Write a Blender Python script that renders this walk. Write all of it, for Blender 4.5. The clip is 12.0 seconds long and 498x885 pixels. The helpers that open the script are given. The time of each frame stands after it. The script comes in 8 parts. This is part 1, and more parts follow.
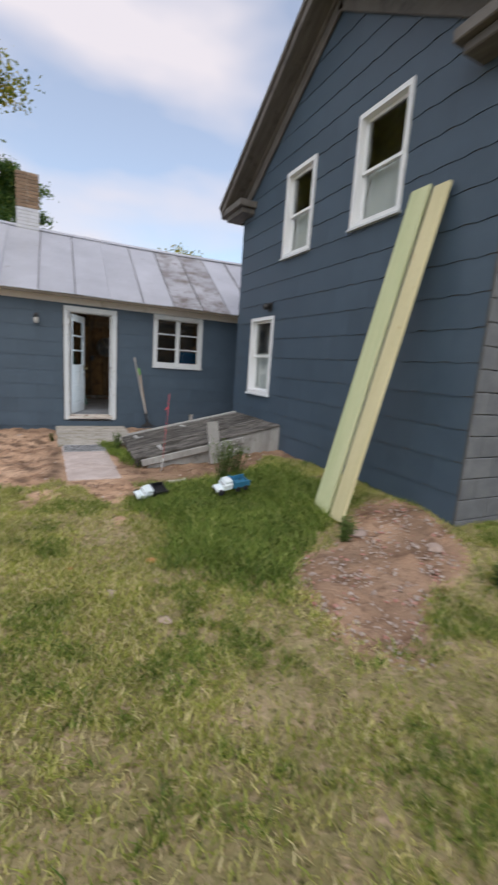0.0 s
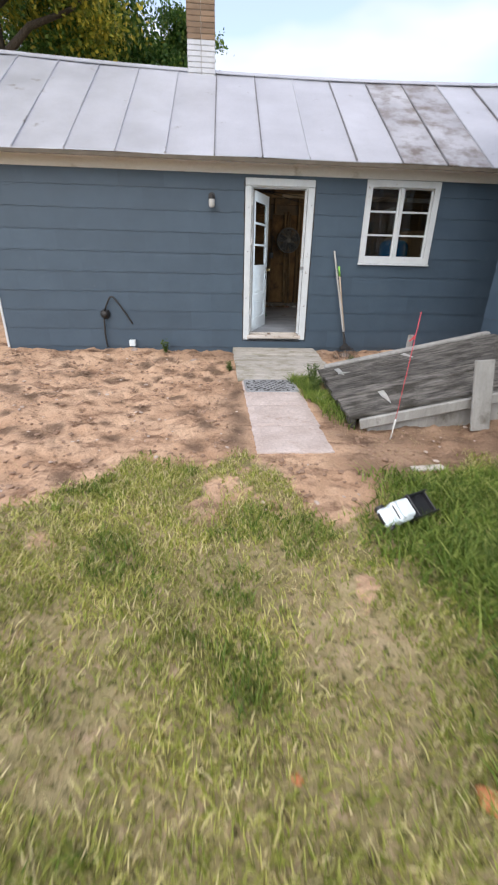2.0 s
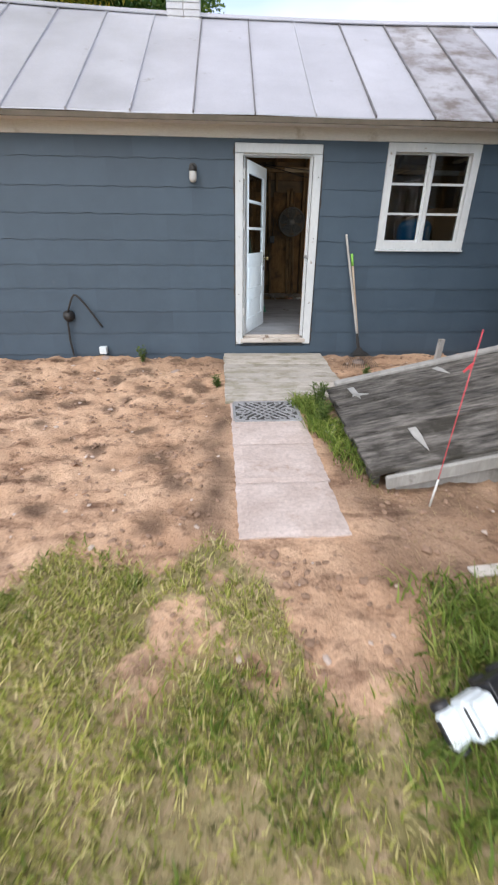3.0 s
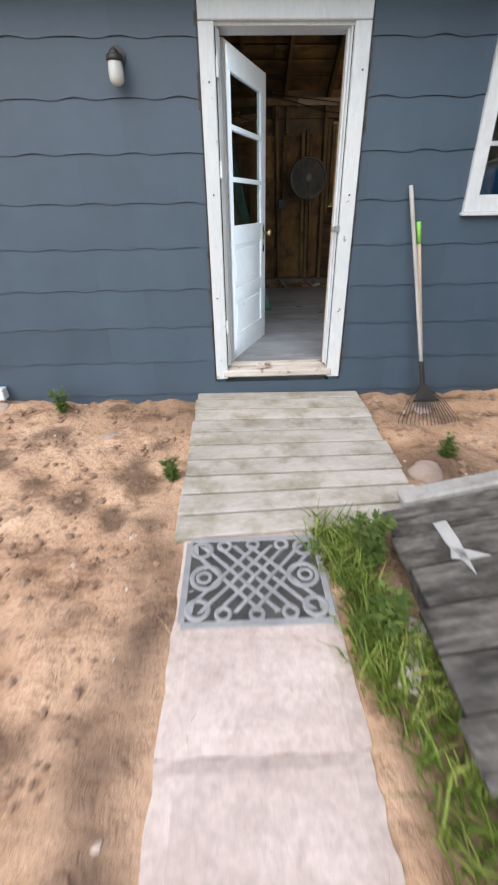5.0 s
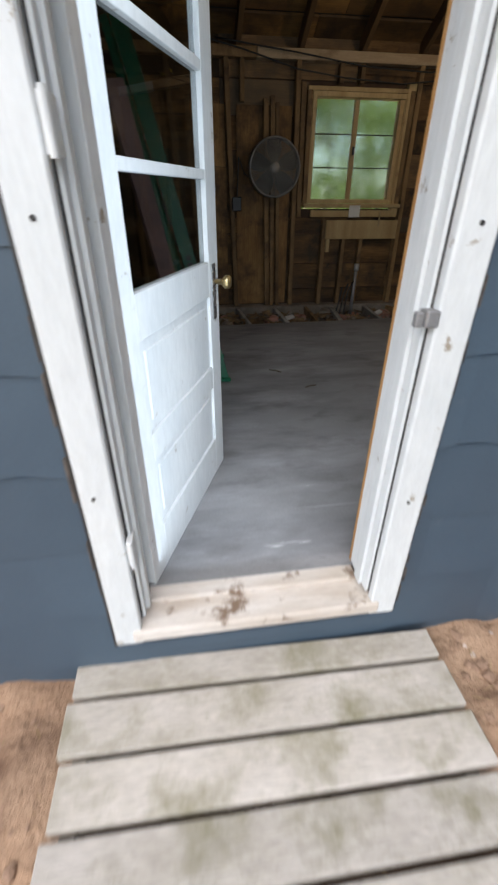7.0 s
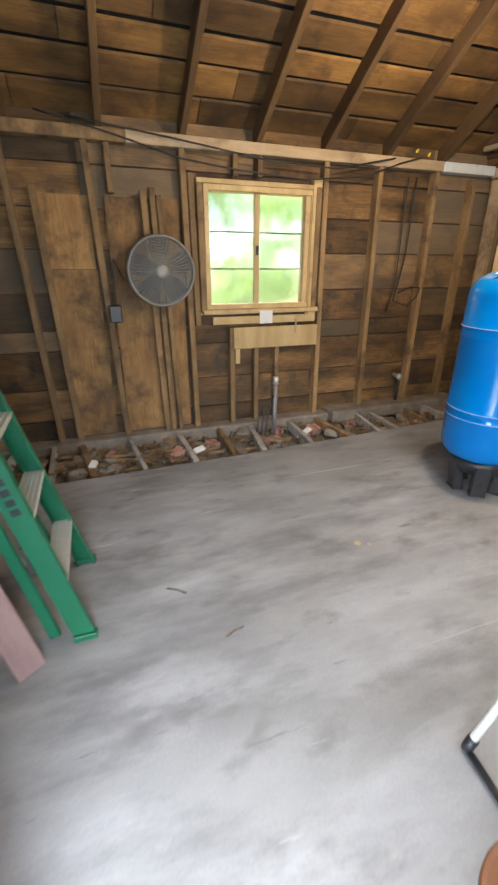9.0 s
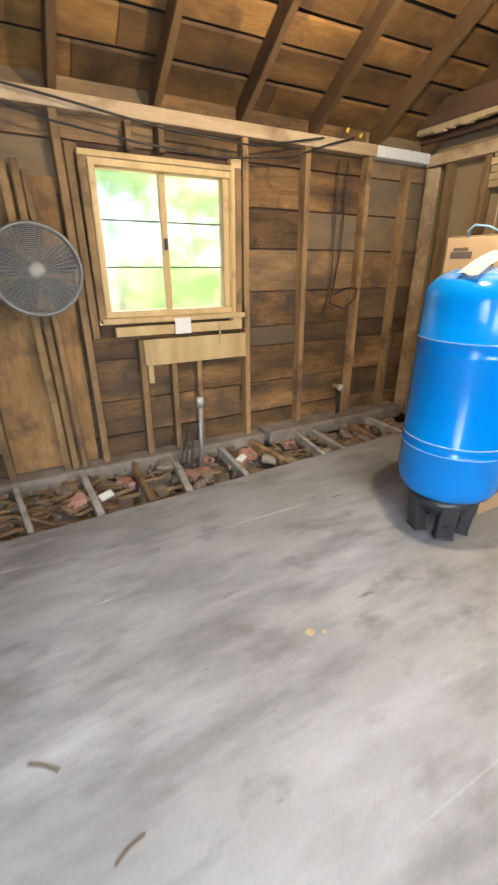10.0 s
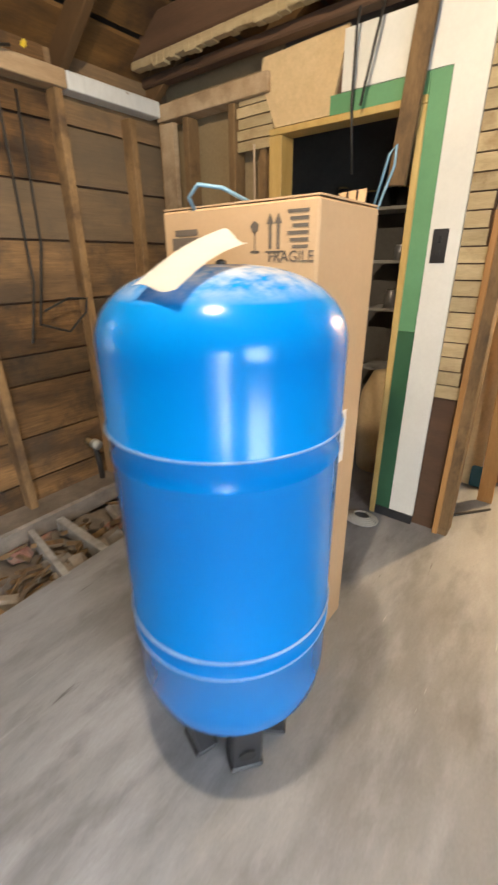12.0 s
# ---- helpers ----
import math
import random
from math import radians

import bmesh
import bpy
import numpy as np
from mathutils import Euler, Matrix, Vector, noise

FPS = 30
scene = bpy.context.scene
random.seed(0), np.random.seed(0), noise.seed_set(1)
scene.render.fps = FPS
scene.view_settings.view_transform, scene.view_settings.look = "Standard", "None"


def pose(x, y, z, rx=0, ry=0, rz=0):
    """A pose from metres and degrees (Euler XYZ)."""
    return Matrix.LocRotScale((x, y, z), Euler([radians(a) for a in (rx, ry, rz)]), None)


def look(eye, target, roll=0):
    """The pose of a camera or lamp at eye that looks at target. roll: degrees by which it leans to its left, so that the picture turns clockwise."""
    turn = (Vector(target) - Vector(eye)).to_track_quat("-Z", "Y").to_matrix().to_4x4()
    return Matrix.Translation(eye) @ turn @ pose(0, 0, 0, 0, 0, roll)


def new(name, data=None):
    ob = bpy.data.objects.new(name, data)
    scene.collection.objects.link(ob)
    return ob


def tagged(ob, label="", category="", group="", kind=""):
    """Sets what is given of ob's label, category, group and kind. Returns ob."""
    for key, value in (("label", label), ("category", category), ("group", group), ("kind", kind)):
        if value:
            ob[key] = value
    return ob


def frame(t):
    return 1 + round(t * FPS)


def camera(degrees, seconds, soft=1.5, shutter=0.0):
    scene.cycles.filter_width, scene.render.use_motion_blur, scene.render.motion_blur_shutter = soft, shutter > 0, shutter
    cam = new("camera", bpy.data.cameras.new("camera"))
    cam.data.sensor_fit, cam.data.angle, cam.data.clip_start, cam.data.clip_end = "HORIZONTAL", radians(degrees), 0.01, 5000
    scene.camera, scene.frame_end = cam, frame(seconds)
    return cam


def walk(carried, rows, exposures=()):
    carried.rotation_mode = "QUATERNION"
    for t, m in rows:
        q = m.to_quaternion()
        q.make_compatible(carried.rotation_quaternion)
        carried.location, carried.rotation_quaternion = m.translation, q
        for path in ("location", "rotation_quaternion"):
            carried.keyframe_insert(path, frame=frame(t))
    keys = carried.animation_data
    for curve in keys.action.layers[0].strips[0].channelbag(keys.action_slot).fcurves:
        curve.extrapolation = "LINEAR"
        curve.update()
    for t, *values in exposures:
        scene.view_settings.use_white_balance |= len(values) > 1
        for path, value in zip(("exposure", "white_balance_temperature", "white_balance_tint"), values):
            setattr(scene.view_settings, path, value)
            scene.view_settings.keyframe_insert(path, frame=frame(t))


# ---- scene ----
cam = camera(61.8, 12.0, soft=2.2, shutter=0.4)
METRES, EYE, TILT, LEAN, TURN = 12.1, 1.5, 0.0, 0.0, -26.5
ROWS = [
    (0.0, 0.0, 0.0, 0.0, 0.72, -10.34, -3.97),
    (0.5, -0.0203, 0.0334, -0.0014, 11.99, -14.45, -3.11),
    (1.0, -0.0454, 0.0751, -0.0014, 18.17, -19.03, -2.38),
    (1.5, -0.0669, 0.122, -0.003, 22.09, -22.24, -1.46),
    (2.0, -0.0922, 0.1672, -0.0043, 22.13, -24.37, -1.31),
    (2.5, -0.1055, 0.2176, -0.0038, 22.41, -25.42, -0.89),
    (3.0, -0.1167, 0.2631, -0.0008, 22.83, -26.37, -0.53),
    (5.0, -0.1776, 0.451, -0.0067, 24.45, -29.67, 0.76),
    (5.5, -0.1972, 0.4951, -0.0063, 23.2, -29.26, 0.16),
    (6.0, -0.2139, 0.5393, -0.0066, 22.58, -30.08, 0.2),
    (6.5, -0.2299, 0.5824, -0.0036, 21.7, -30.57, 0.4),
    (7.0, -0.25, 0.6239, 0.0015, 18.24, -30.76, -0.3),
    (9.0, -0.2693, 0.7477, 0.0249, 6.9, -22.89, -0.14),
    (9.5, -0.2628, 0.7756, 0.0261, 3.1, -22.1, 0.05),
    (10.0, -0.2624, 0.8085, 0.0242, -1.72, -22.98, -0.08),
    (10.5, -0.2521, 0.8375, 0.0238, -5.44, -23.39, 0.48),
    (11.0, -0.2331, 0.8669, 0.0251, -11.77, -24.39, 0.16),
    (11.5, -0.215, 0.8962, 0.0254, -20.83, -25.06, -0.48),
    (12.0, -0.1898, 0.9129, 0.0249, -25.65, -23.52, 0.51),
]
EXPOSURES = [(0.0, 0.3), (0.7, 0.55), (1.5, 0.78), (3.0, 0.88), (5.0, 1.05), (6.0, 1.2), (7.2, 1.15), (8.8, 3.45), (9.5, 4.1), (10.5, 4.15), (12.0, 3.95)]
walk(cam, [(t, pose(0, 0, EYE, TILT, LEAN, TURN) @ pose(METRES * x, METRES * y, METRES * z, 90 + pitch, roll, yaw)) for t, x, y, z, yaw, pitch, roll in ROWS], EXPOSURES)

# ---------- world, sun, lamps ----------
SUN_EL, SUN_AZ = 48.0, -118.0   # degrees; azimuth counter-clockwise from +x
world = bpy.data.worlds.new("world")
scene.world = world
world.use_nodes = True
wn, wl = world.node_tree.nodes, world.node_tree.links
wn.clear()
w_out, w_bg = wn.new("ShaderNodeOutputWorld"), wn.new("ShaderNodeBackground")
sky = wn.new("ShaderNodeTexSky")
sky.sky_type, sky.sun_disc = "NISHITA", False
sky.sun_elevation, sky.sun_rotation = radians(SUN_EL), radians(90 - SUN_AZ)
sky.air_density, sky.dust_density, sky.ozone_density = 1.0, 0.6, 1.6
w_co, w_map, w_noise, w_ramp, w_mix = (wn.new("ShaderNodeTexCoord"), wn.new("ShaderNodeMapping"), wn.new("ShaderNodeTexNoise"),
                                       wn.new("ShaderNodeValToRGB"), wn.new("ShaderNodeMix"))
w_map.inputs["Scale"].default_value = (1.5, 1.5, 4.2)
w_map.inputs["Location"].default_value = (0.55, 0.1, 0.80)
w_noise.inputs["Scale"].default_value, w_noise.inputs["Detail"].default_value, w_noise.inputs["Roughness"].default_value = 1.25, 4.0, 0.45
w_ramp.color_ramp.elements[0].position, w_ramp.color_ramp.elements[1].position = 0.43, 0.62
w_ramp.color_ramp.elements[0].color = (0.30, 0.30, 0.30, 1)
w_mix.data_type = "RGBA"
CLOUD = (7.0, 6.6, 7.1, 1)
w_mix.inputs[7].default_value = CLOUD
w_bg.inputs["Strength"].default_value = 0.1
w_gain = wn.new("ShaderNodeMix")
w_gain.data_type, w_gain.blend_type = "RGBA", "MULTIPLY"
w_gain.inputs[0].default_value = 1.0
w_gain.inputs[7].default_value = (1.75, 1.8, 1.72, 1)
wl.new(w_co.outputs["Generated"], w_map.inputs["Vector"])
wl.new(w_map.outputs["Vector"], w_noise.inputs["Vector"])
wl.new(w_noise.outputs["Fac"], w_ramp.inputs["Fac"])
wl.new(w_ramp.outputs["Color"], w_mix.inputs[0])
wl.new(sky.outputs["Color"], w_gain.inputs[6])
wl.new(w_gain.outputs[2], w_mix.inputs[6])
wl.new(w_mix.outputs[2], w_bg.inputs["Color"])
wl.new(w_bg.outputs["Background"], w_out.inputs["Surface"])

sun = new("sun", bpy.data.lights.new("sun", "SUN"))
sun.data.energy, sun.data.angle, sun.data.color = 1.45, radians(70), (1.0, 0.95, 0.88)
sun_dir = Vector((math.cos(radians(SUN_AZ)) * math.cos(radians(SUN_EL)), math.sin(radians(SUN_AZ)) * math.cos(radians(SUN_EL)), math.sin(radians(SUN_EL))))
sun.matrix_world = look(sun_dir * 50, (0, 0, 0))


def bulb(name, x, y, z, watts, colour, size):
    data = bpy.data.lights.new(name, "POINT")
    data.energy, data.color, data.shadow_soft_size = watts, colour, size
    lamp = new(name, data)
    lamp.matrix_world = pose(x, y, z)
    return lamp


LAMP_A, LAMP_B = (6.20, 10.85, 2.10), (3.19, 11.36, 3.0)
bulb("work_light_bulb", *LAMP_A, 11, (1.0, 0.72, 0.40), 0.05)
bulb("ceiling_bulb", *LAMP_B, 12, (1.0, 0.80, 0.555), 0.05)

# area lamps added in the open door and the window beside it, to strengthen daylight
for name, x, z, wide, tall, watts in (("door_daylight", 0.87, 1.32, 0.74, 1.9, 4.0), ("window_daylight", 2.62, 1.9, 0.8, 0.8, 2.4)):
    day = bpy.data.lights.new(name, "AREA")
    day.shape, day.size, day.size_y, day.energy, day.color = "RECTANGLE", wide, tall, watts, (0.74, 0.87, 1.0)
    new(name, day).matrix_world = pose(x, 9.215, z, 90, 0, 0)


# ---------- materials ----------
def nodes_of(name):
    m = bpy.data.materials.new(name)
    m.use_nodes = True
    return m, m.node_tree.nodes, m.node_tree.links, m.node_tree.nodes["Principled BSDF"]


def ramp_of(n, stops):
    r = n.new("ShaderNodeValToRGB")
    e = r.color_ramp.elements
    e[0].position, e[0].color = stops[0][0], (*stops[0][1], 1)
    e[1].position, e[1].color = stops[-1][0], (*stops[-1][1], 1)
    for p, c in stops[1:-1]:
        e.new(p).color = (*c, 1)
    return r


def noise_of(n, l, co, scale, detail=4.0, rough=0.6, stretch=(1, 1, 1), turn=0.0):
    mp, t = n.new("ShaderNodeMapping"), n.new("ShaderNodeTexNoise")
    mp.inputs["Scale"].default_value = stretch
    mp.inputs["Rotation"].default_value = (0, 0, radians(turn))
    t.inputs["Scale"].default_value, t.inputs["Detail"].default_value, t.inputs["Roughness"].default_value = scale, detail, rough
    l.new(co, mp.inputs["Vector"])
    l.new(mp.outputs["Vector"], t.inputs["Vector"])
    return t.outputs["Fac"]


def mixed(n, l, fac, a, b, mode="MIX"):
    x = n.new("ShaderNodeMix")
    x.data_type, x.blend_type = "RGBA", mode
    for sock, v in ((x.inputs[0], fac), (x.inputs[6], a), (x.inputs[7], b)):
        if isinstance(v, bpy.types.NodeSocket):
            l.new(v, sock)
        elif isinstance(v, tuple):
            sock.default_value = (*v, 1)
        else:
            sock.default_value = v
    return x.outputs[2]


def coords(n, l, where="world", shift=True):
    """World or object coordinates, pushed about by each object's random number."""
    if where == "world":
        co = n.new("ShaderNodeNewGeometry").outputs["Position"]
    else:
        co = n.new("ShaderNodeTexCoord").outputs["Object"]
    if not shift:
        return co
    info, add = n.new("ShaderNodeObjectInfo"), n.new("ShaderNodeVectorMath")
    sc = n.new("ShaderNodeMath")
    sc.operation = "MULTIPLY"
    sc.inputs[1].default_value = 37.0
    l.new(info.outputs["Random"], sc.inputs[0])
    l.new(co, add.inputs[0])
    l.new(sc.outputs[0], add.inputs[1])
    return add.outputs[0]


def surface(name, a, b, rough=0.7, scale=6.0, fine=60.0, stretch=(1, 1, 1), bump=0.2, metal=0.0, stain=None, stain_at=(0.55, 0.7), stain_scale=1.6,
            random_value=0.0, where="world", speck=0.25, depth=0.004, coat=0.0, shift=True, fine_stretch=None, other=None, islands=False):
    """A surface of two tones with grain, stains of a third, fine specks and relief."""
    m, n, l, p = nodes_of(name)
    co = coords(n, l, where, shift)
    big = noise_of(n, l, co, scale, 5, 0.6, stretch)
    col = mixed(n, l, ramp_link(n, l, big, 0.32, 0.68), a, b)
    tiny = noise_of(n, l, co, fine, 3, 0.7, fine_stretch or stretch)
    col = mixed(n, l, speck, col, ramp_colour(n, l, tiny, (0.25, 0.25, 0.25), (1.0, 1.0, 1.0), 0.25, 0.75), "MULTIPLY") if speck else col
    if stain:
        st = noise_of(n, l, co, stain_scale, 6, 0.65, (1, 1, 1))
        col = mixed(n, l, ramp_link(n, l, st, *stain_at), col, stain)
    lot = n.new("ShaderNodeNewGeometry").outputs["Random Per Island"] if islands else n.new("ShaderNodeObjectInfo").outputs["Random"]
    if other:
        wob = n.new("ShaderNodeMath")
        wob.operation = "FRACT"
        mul = n.new("ShaderNodeMath")
        mul.operation = "MULTIPLY"
        mul.inputs[1].default_value = 7.31
        l.new(lot, mul.inputs[0])
        l.new(mul.outputs[0], wob.inputs[0])
        col = mixed(n, l, ramp_link(n, l, wob.outputs[0], 0.25, 1.1), col, other)
    if random_value:
        hsv, mr = n.new("ShaderNodeHueSaturation"), n.new("ShaderNodeMapRange")
        mr.inputs["To Min"].default_value, mr.inputs["To Max"].default_value = 1 - random_value, 1 + random_value
        l.new(lot, mr.inputs["Value"])
        l.new(mr.outputs[0], hsv.inputs["Value"])
        l.new(col, hsv.inputs["Color"])
        col = hsv.outputs["Color"]
    l.new(col, p.inputs["Base Color"])
    p.inputs["Metallic"].default_value = metal
    rr = n.new("ShaderNodeMapRange")
    rr.inputs["To Min"].default_value, rr.inputs["To Max"].default_value = max(0.03, rough - 0.12), min(1, rough + 0.12)
    l.new(big, rr.inputs["Value"])
    l.new(rr.outputs[0], p.inputs["Roughness"])
    if coat:
        p.inputs["Coat Weight"].default_value = coat
        p.inputs["Coat Roughness"].default_value = 0.08
    if bump:
        bm_ = n.new("ShaderNodeBump")
        bm_.inputs["Strength"].default_value, bm_.inputs["Distance"].default_value = bump, depth
        l.new(tiny, bm_.inputs["Height"])
        l.new(bm_.outputs[0], p.inputs["Normal"])
    return m


def ramp_link(n, l, fac, lo, hi):
    r = n.new("ShaderNodeMapRange")
    r.inputs["From Min"].default_value, r.inputs["From Max"].default_value = lo, hi
    l.new(fac, r.inputs["Value"])
    return r.outputs[0]


def ramp_colour(n, l, fac, a, b, lo, hi):
    return mixed(n, l, ramp_link(n, l, fac, lo, hi), a, b)


def glass_of(name, tint=(0.9, 0.95, 0.95)):
    m, n, l, p = nodes_of(name)
    p.inputs["Base Color"].default_value = (*tint, 1)
    p.inputs["Transmission Weight"].default_value, p.inputs["Roughness"].default_value, p.inputs["IOR"].default_value = 1.0, 0.02, 1.45
    return m


M = {}
M["siding"] = surface("blue_grey_siding_paint", (0.050, 0.078, 0.110), (0.063, 0.096, 0.133), 0.5, 2.2, 90, bump=0.25, stain=(0.10, 0.12, 0.15), stain_at=(0.66, 0.86), stain_scale=5, random_value=0.06, speck=0.12, depth=0.002)
M["white_paint"] = surface("weathered_white_paint", (0.63, 0.665, 0.685), (0.71, 0.735, 0.745), 0.45, 5, 50, (1, 1, 0.25), bump=0.25, stain=(0.30, 0.26, 0.21), stain_at=(0.66, 0.71), stain_scale=13, speck=0.2)
M["rough_gap"] = surface("dark_broken_siding_edge", (0.03, 0.026, 0.024), (0.13, 0.11, 0.095), 0.9, 18, 70, bump=0.5)
M["vinyl"] = surface("white_window_frame", (0.78, 0.80, 0.82), (0.83, 0.84, 0.84), 0.35, 3, 60, bump=0.05, speck=0.06)
M["sill_wood"] = surface("bare_worn_sill_wood", (0.50, 0.43, 0.36), (0.72, 0.68, 0.64), 0.75, 5, 70, (0.4, 2, 2), bump=0.5, stain=(0.19, 0.13, 0.09), stain_at=(0.55, 0.64), stain_scale=7)
M["trim_brown"] = surface("weathered_rake_boards", (0.10, 0.090, 0.080), (0.17, 0.155, 0.14), 0.75, 5, 60, (3, 0.5, 0.5), bump=0.3, stain=(0.06, 0.055, 0.05), stain_scale=4)
M["fascia"] = surface("weathered_fascia_board", (0.74, 0.72, 0.70), (0.80, 0.79, 0.78), 0.75, 4, 60, (0.4, 3, 3), bump=0.3, stain=(0.34, 0.29, 0.24), stain_at=(0.62, 0.78), stain_scale=3)
M["tin"] = surface("galvanised_roof_sheet", (0.43, 0.435, 0.47), (0.56, 0.565, 0.61), 0.42, 1.1, 50, (1, 1, 1), bump=0.1, metal=0.35, stain=(0.20, 0.175, 0.15), stain_at=(0.64, 0.74), stain_scale=2.0, speck=0.15, random_value=0.06)
M["tin_rusty"] = surface("stained_roof_sheet", (0.36, 0.355, 0.38), (0.52, 0.52, 0.55), 0.5, 1.1, 50, (1, 1, 1), bump=0.1, metal=0.3, stain=(0.17, 0.14, 0.12), stain_at=(0.44, 0.66), stain_scale=3.2, speck=0.2, random_value=0.06)
M["tin_edge"] = surface("dirty_roof_seam", (0.09, 0.085, 0.085), (0.27, 0.26, 0.27), 0.5, 3, 50, bump=0.1, metal=0.3, speck=0.2)
M["brick_old"] = surface("old_chimney_brick", (0.20, 0.13, 0.08), (0.30, 0.20, 0.13), 0.9, 5, 70, bump=0.4, random_value=0.2, depth=0.006)
M["limewash"] = surface("whitewashed_brick", (0.55, 0.55, 0.58), (0.68, 0.68, 0.70), 0.85, 5, 60, bump=0.4, random_value=0.05, depth=0.006)
M["mortar"] = surface("mortar", (0.38, 0.35, 0.32), (0.50, 0.47, 0.43), 0.95, 8, 80, bump=0.4)
M["block"] = surface("grey_painted_concrete_block", (0.11, 0.115, 0.125), (0.165, 0.17, 0.175), 0.9, 5, 90, bump=0.5, random_value=0.06, depth=0.004)
M["new_lumber_green"] = surface("pale_green_new_lumber", (0.50, 0.55, 0.30), (0.62, 0.64, 0.38), 0.6, 2.5, 60, (4, 4, 0.35), bump=0.15, stain=(0.40, 0.34, 0.16), stain_at=(0.68, 0.78), stain_scale=5, where="object")
M["new_lumber_yellow"] = surface("pale_yellow_new_lumber", (0.60, 0.54, 0.30), (0.70, 0.63, 0.38), 0.6, 2.5, 60, (4, 4, 0.35), bump=0.15, stain=(0.42, 0.30, 0.13), stain_at=(0.67, 0.77), stain_scale=5, where="object")
M["deck"] = surface("weathered_deck_board", (0.42, 0.385, 0.325), (0.62, 0.575, 0.53), 0.7, 2.6, 70, (0.9, 2.2, 3), bump=0.5, stain=(0.21, 0.195, 0.125), stain_at=(0.48, 0.72), stain_scale=5.0, speck=0.5, random_value=0.09, fine_stretch=(0.3, 2, 2))
# shade under the ramp is put into this brown; eave edge shares it
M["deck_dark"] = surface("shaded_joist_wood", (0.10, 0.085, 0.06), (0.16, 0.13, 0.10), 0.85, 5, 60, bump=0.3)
M["bulk_wood"] = surface("grey_rotting_planks", (0.020, 0.017, 0.014), (0.27, 0.25, 0.225), 0.85, 2.6, 40, (0.45, 9, 9), bump=0.9, stain=(0.035, 0.031, 0.024), stain_at=(0.50, 0.64), stain_scale=2.6, random_value=0.3, depth=0.01, fine_stretch=(0.12, 3, 3), speck=0.6)
M["grey_wood"] = surface("silvered_wood", (0.28, 0.27, 0.25), (0.45, 0.44, 0.42), 0.85, 4, 50, (2, 2, 0.4), bump=0.5, stain=(0.14, 0.13, 0.11), stain_scale=4, depth=0.006)
M["concrete_walk"] = surface("pinkish_concrete_flag", (0.54, 0.44, 0.395), (0.70, 0.60, 0.555), 0.85, 4, 38, bump=0.7, stain=(0.36, 0.255, 0.20), stain_at=(0.60, 0.76), stain_scale=4.5, speck=0.45)
M["mat_web"] = surface("dark_gritty_mat_web", (0.030, 0.030, 0.030), (0.085, 0.083, 0.080), 0.8, 9, 60, bump=0.6, stain=(0.46, 0.44, 0.41), stain_at=(0.64, 0.70), stain_scale=26)
M["orange_stone"] = surface("orange_brick_chip", (0.55, 0.19, 0.08), (0.66, 0.27, 0.12), 0.85, 9, 60, bump=0.3)
M["rubber"] = surface("grey_rubber_mat", (0.24, 0.245, 0.25), (0.38, 0.385, 0.395), 0.55, 6, 60, bump=0.2, stain=(0.28, 0.25, 0.23), stain_at=(0.60, 0.75), stain_scale=9)
M["soil_dark"] = surface("damp_soil", (0.26, 0.165, 0.11), (0.38, 0.25, 0.175), 0.95, 6, 50, bump=0.8, depth=0.01)
M["stone"] = surface("pale_field_stone", (0.36, 0.27, 0.22), (0.48, 0.38, 0.33), 0.85, 6, 60, bump=0.5, random_value=0.2, depth=0.006)
M["gravel"] = surface("broken_masonry_gravel", (0.36, 0.275, 0.225), (0.58, 0.49, 0.43), 0.9, 8, 60, bump=0.4, random_value=0.2)
M["white_plastic"] = surface("sun_bleached_white_plastic", (0.66, 0.74, 0.78), (0.76, 0.82, 0.84), 0.4, 6, 60, bump=0.05, speck=0.08, stain=(0.45, 0.42, 0.38), stain_at=(0.66, 0.8), stain_scale=14)
M["black_plastic"] = surface("black_plastic", (0.018, 0.019, 0.022), (0.03, 0.03, 0.034), 0.4, 6, 60, bump=0.05, speck=0.1)
M["blue_plastic"] = surface("faded_blue_plastic", (0.03, 0.15, 0.26), (0.045, 0.20, 0.33), 0.45, 6, 60, bump=0.05, speck=0.1)
M["red_plastic"] = surface("pink_red_plastic", (0.60, 0.06, 0.08), (0.70, 0.10, 0.12), 0.45, 6, 60, bump=0.05, speck=0.1)
M["grey_metal"] = surface("dull_grey_metal", (0.30, 0.30, 0.31), (0.40, 0.40, 0.41), 0.45, 8, 70, bump=0.1, metal=0.6)
M["dark_metal"] = surface("dark_iron", (0.035, 0.035, 0.037), (0.07, 0.066, 0.062), 0.5, 8, 70, bump=0.15, metal=0.5)
M["brass"] = surface("worn_brass", (0.45, 0.33, 0.15), (0.60, 0.47, 0.25), 0.3, 12, 70, bump=0.1, metal=0.9)
M["chrome"] = surface("scratched_chrome", (0.55, 0.55, 0.56), (0.65, 0.65, 0.66), 0.25, 12, 70, bump=0.05, metal=0.9)
M["fan_metal"] = surface("dusty_grey_fan_metal", (0.20, 0.19, 0.175), (0.31, 0.30, 0.28), 0.5, 8, 70, bump=0.1, metal=0.4)
M["frosted"] = surface("milky_lamp_glass", (0.50, 0.50, 0.48), (0.60, 0.60, 0.58), 0.25, 5, 50, bump=0.05, speck=0.05)
M["handle_grey"] = surface("grey_handle_wood", (0.40, 0.38, 0.36), (0.55, 0.53, 0.50), 0.6, 5, 60, (3, 3, 0.3), bump=0.2, where="object")
M["handle_wood"] = surface("ash_handle_wood", (0.50, 0.38, 0.27), (0.62, 0.50, 0.38), 0.6, 5, 60, (3, 3, 0.3), bump=0.2, where="object")
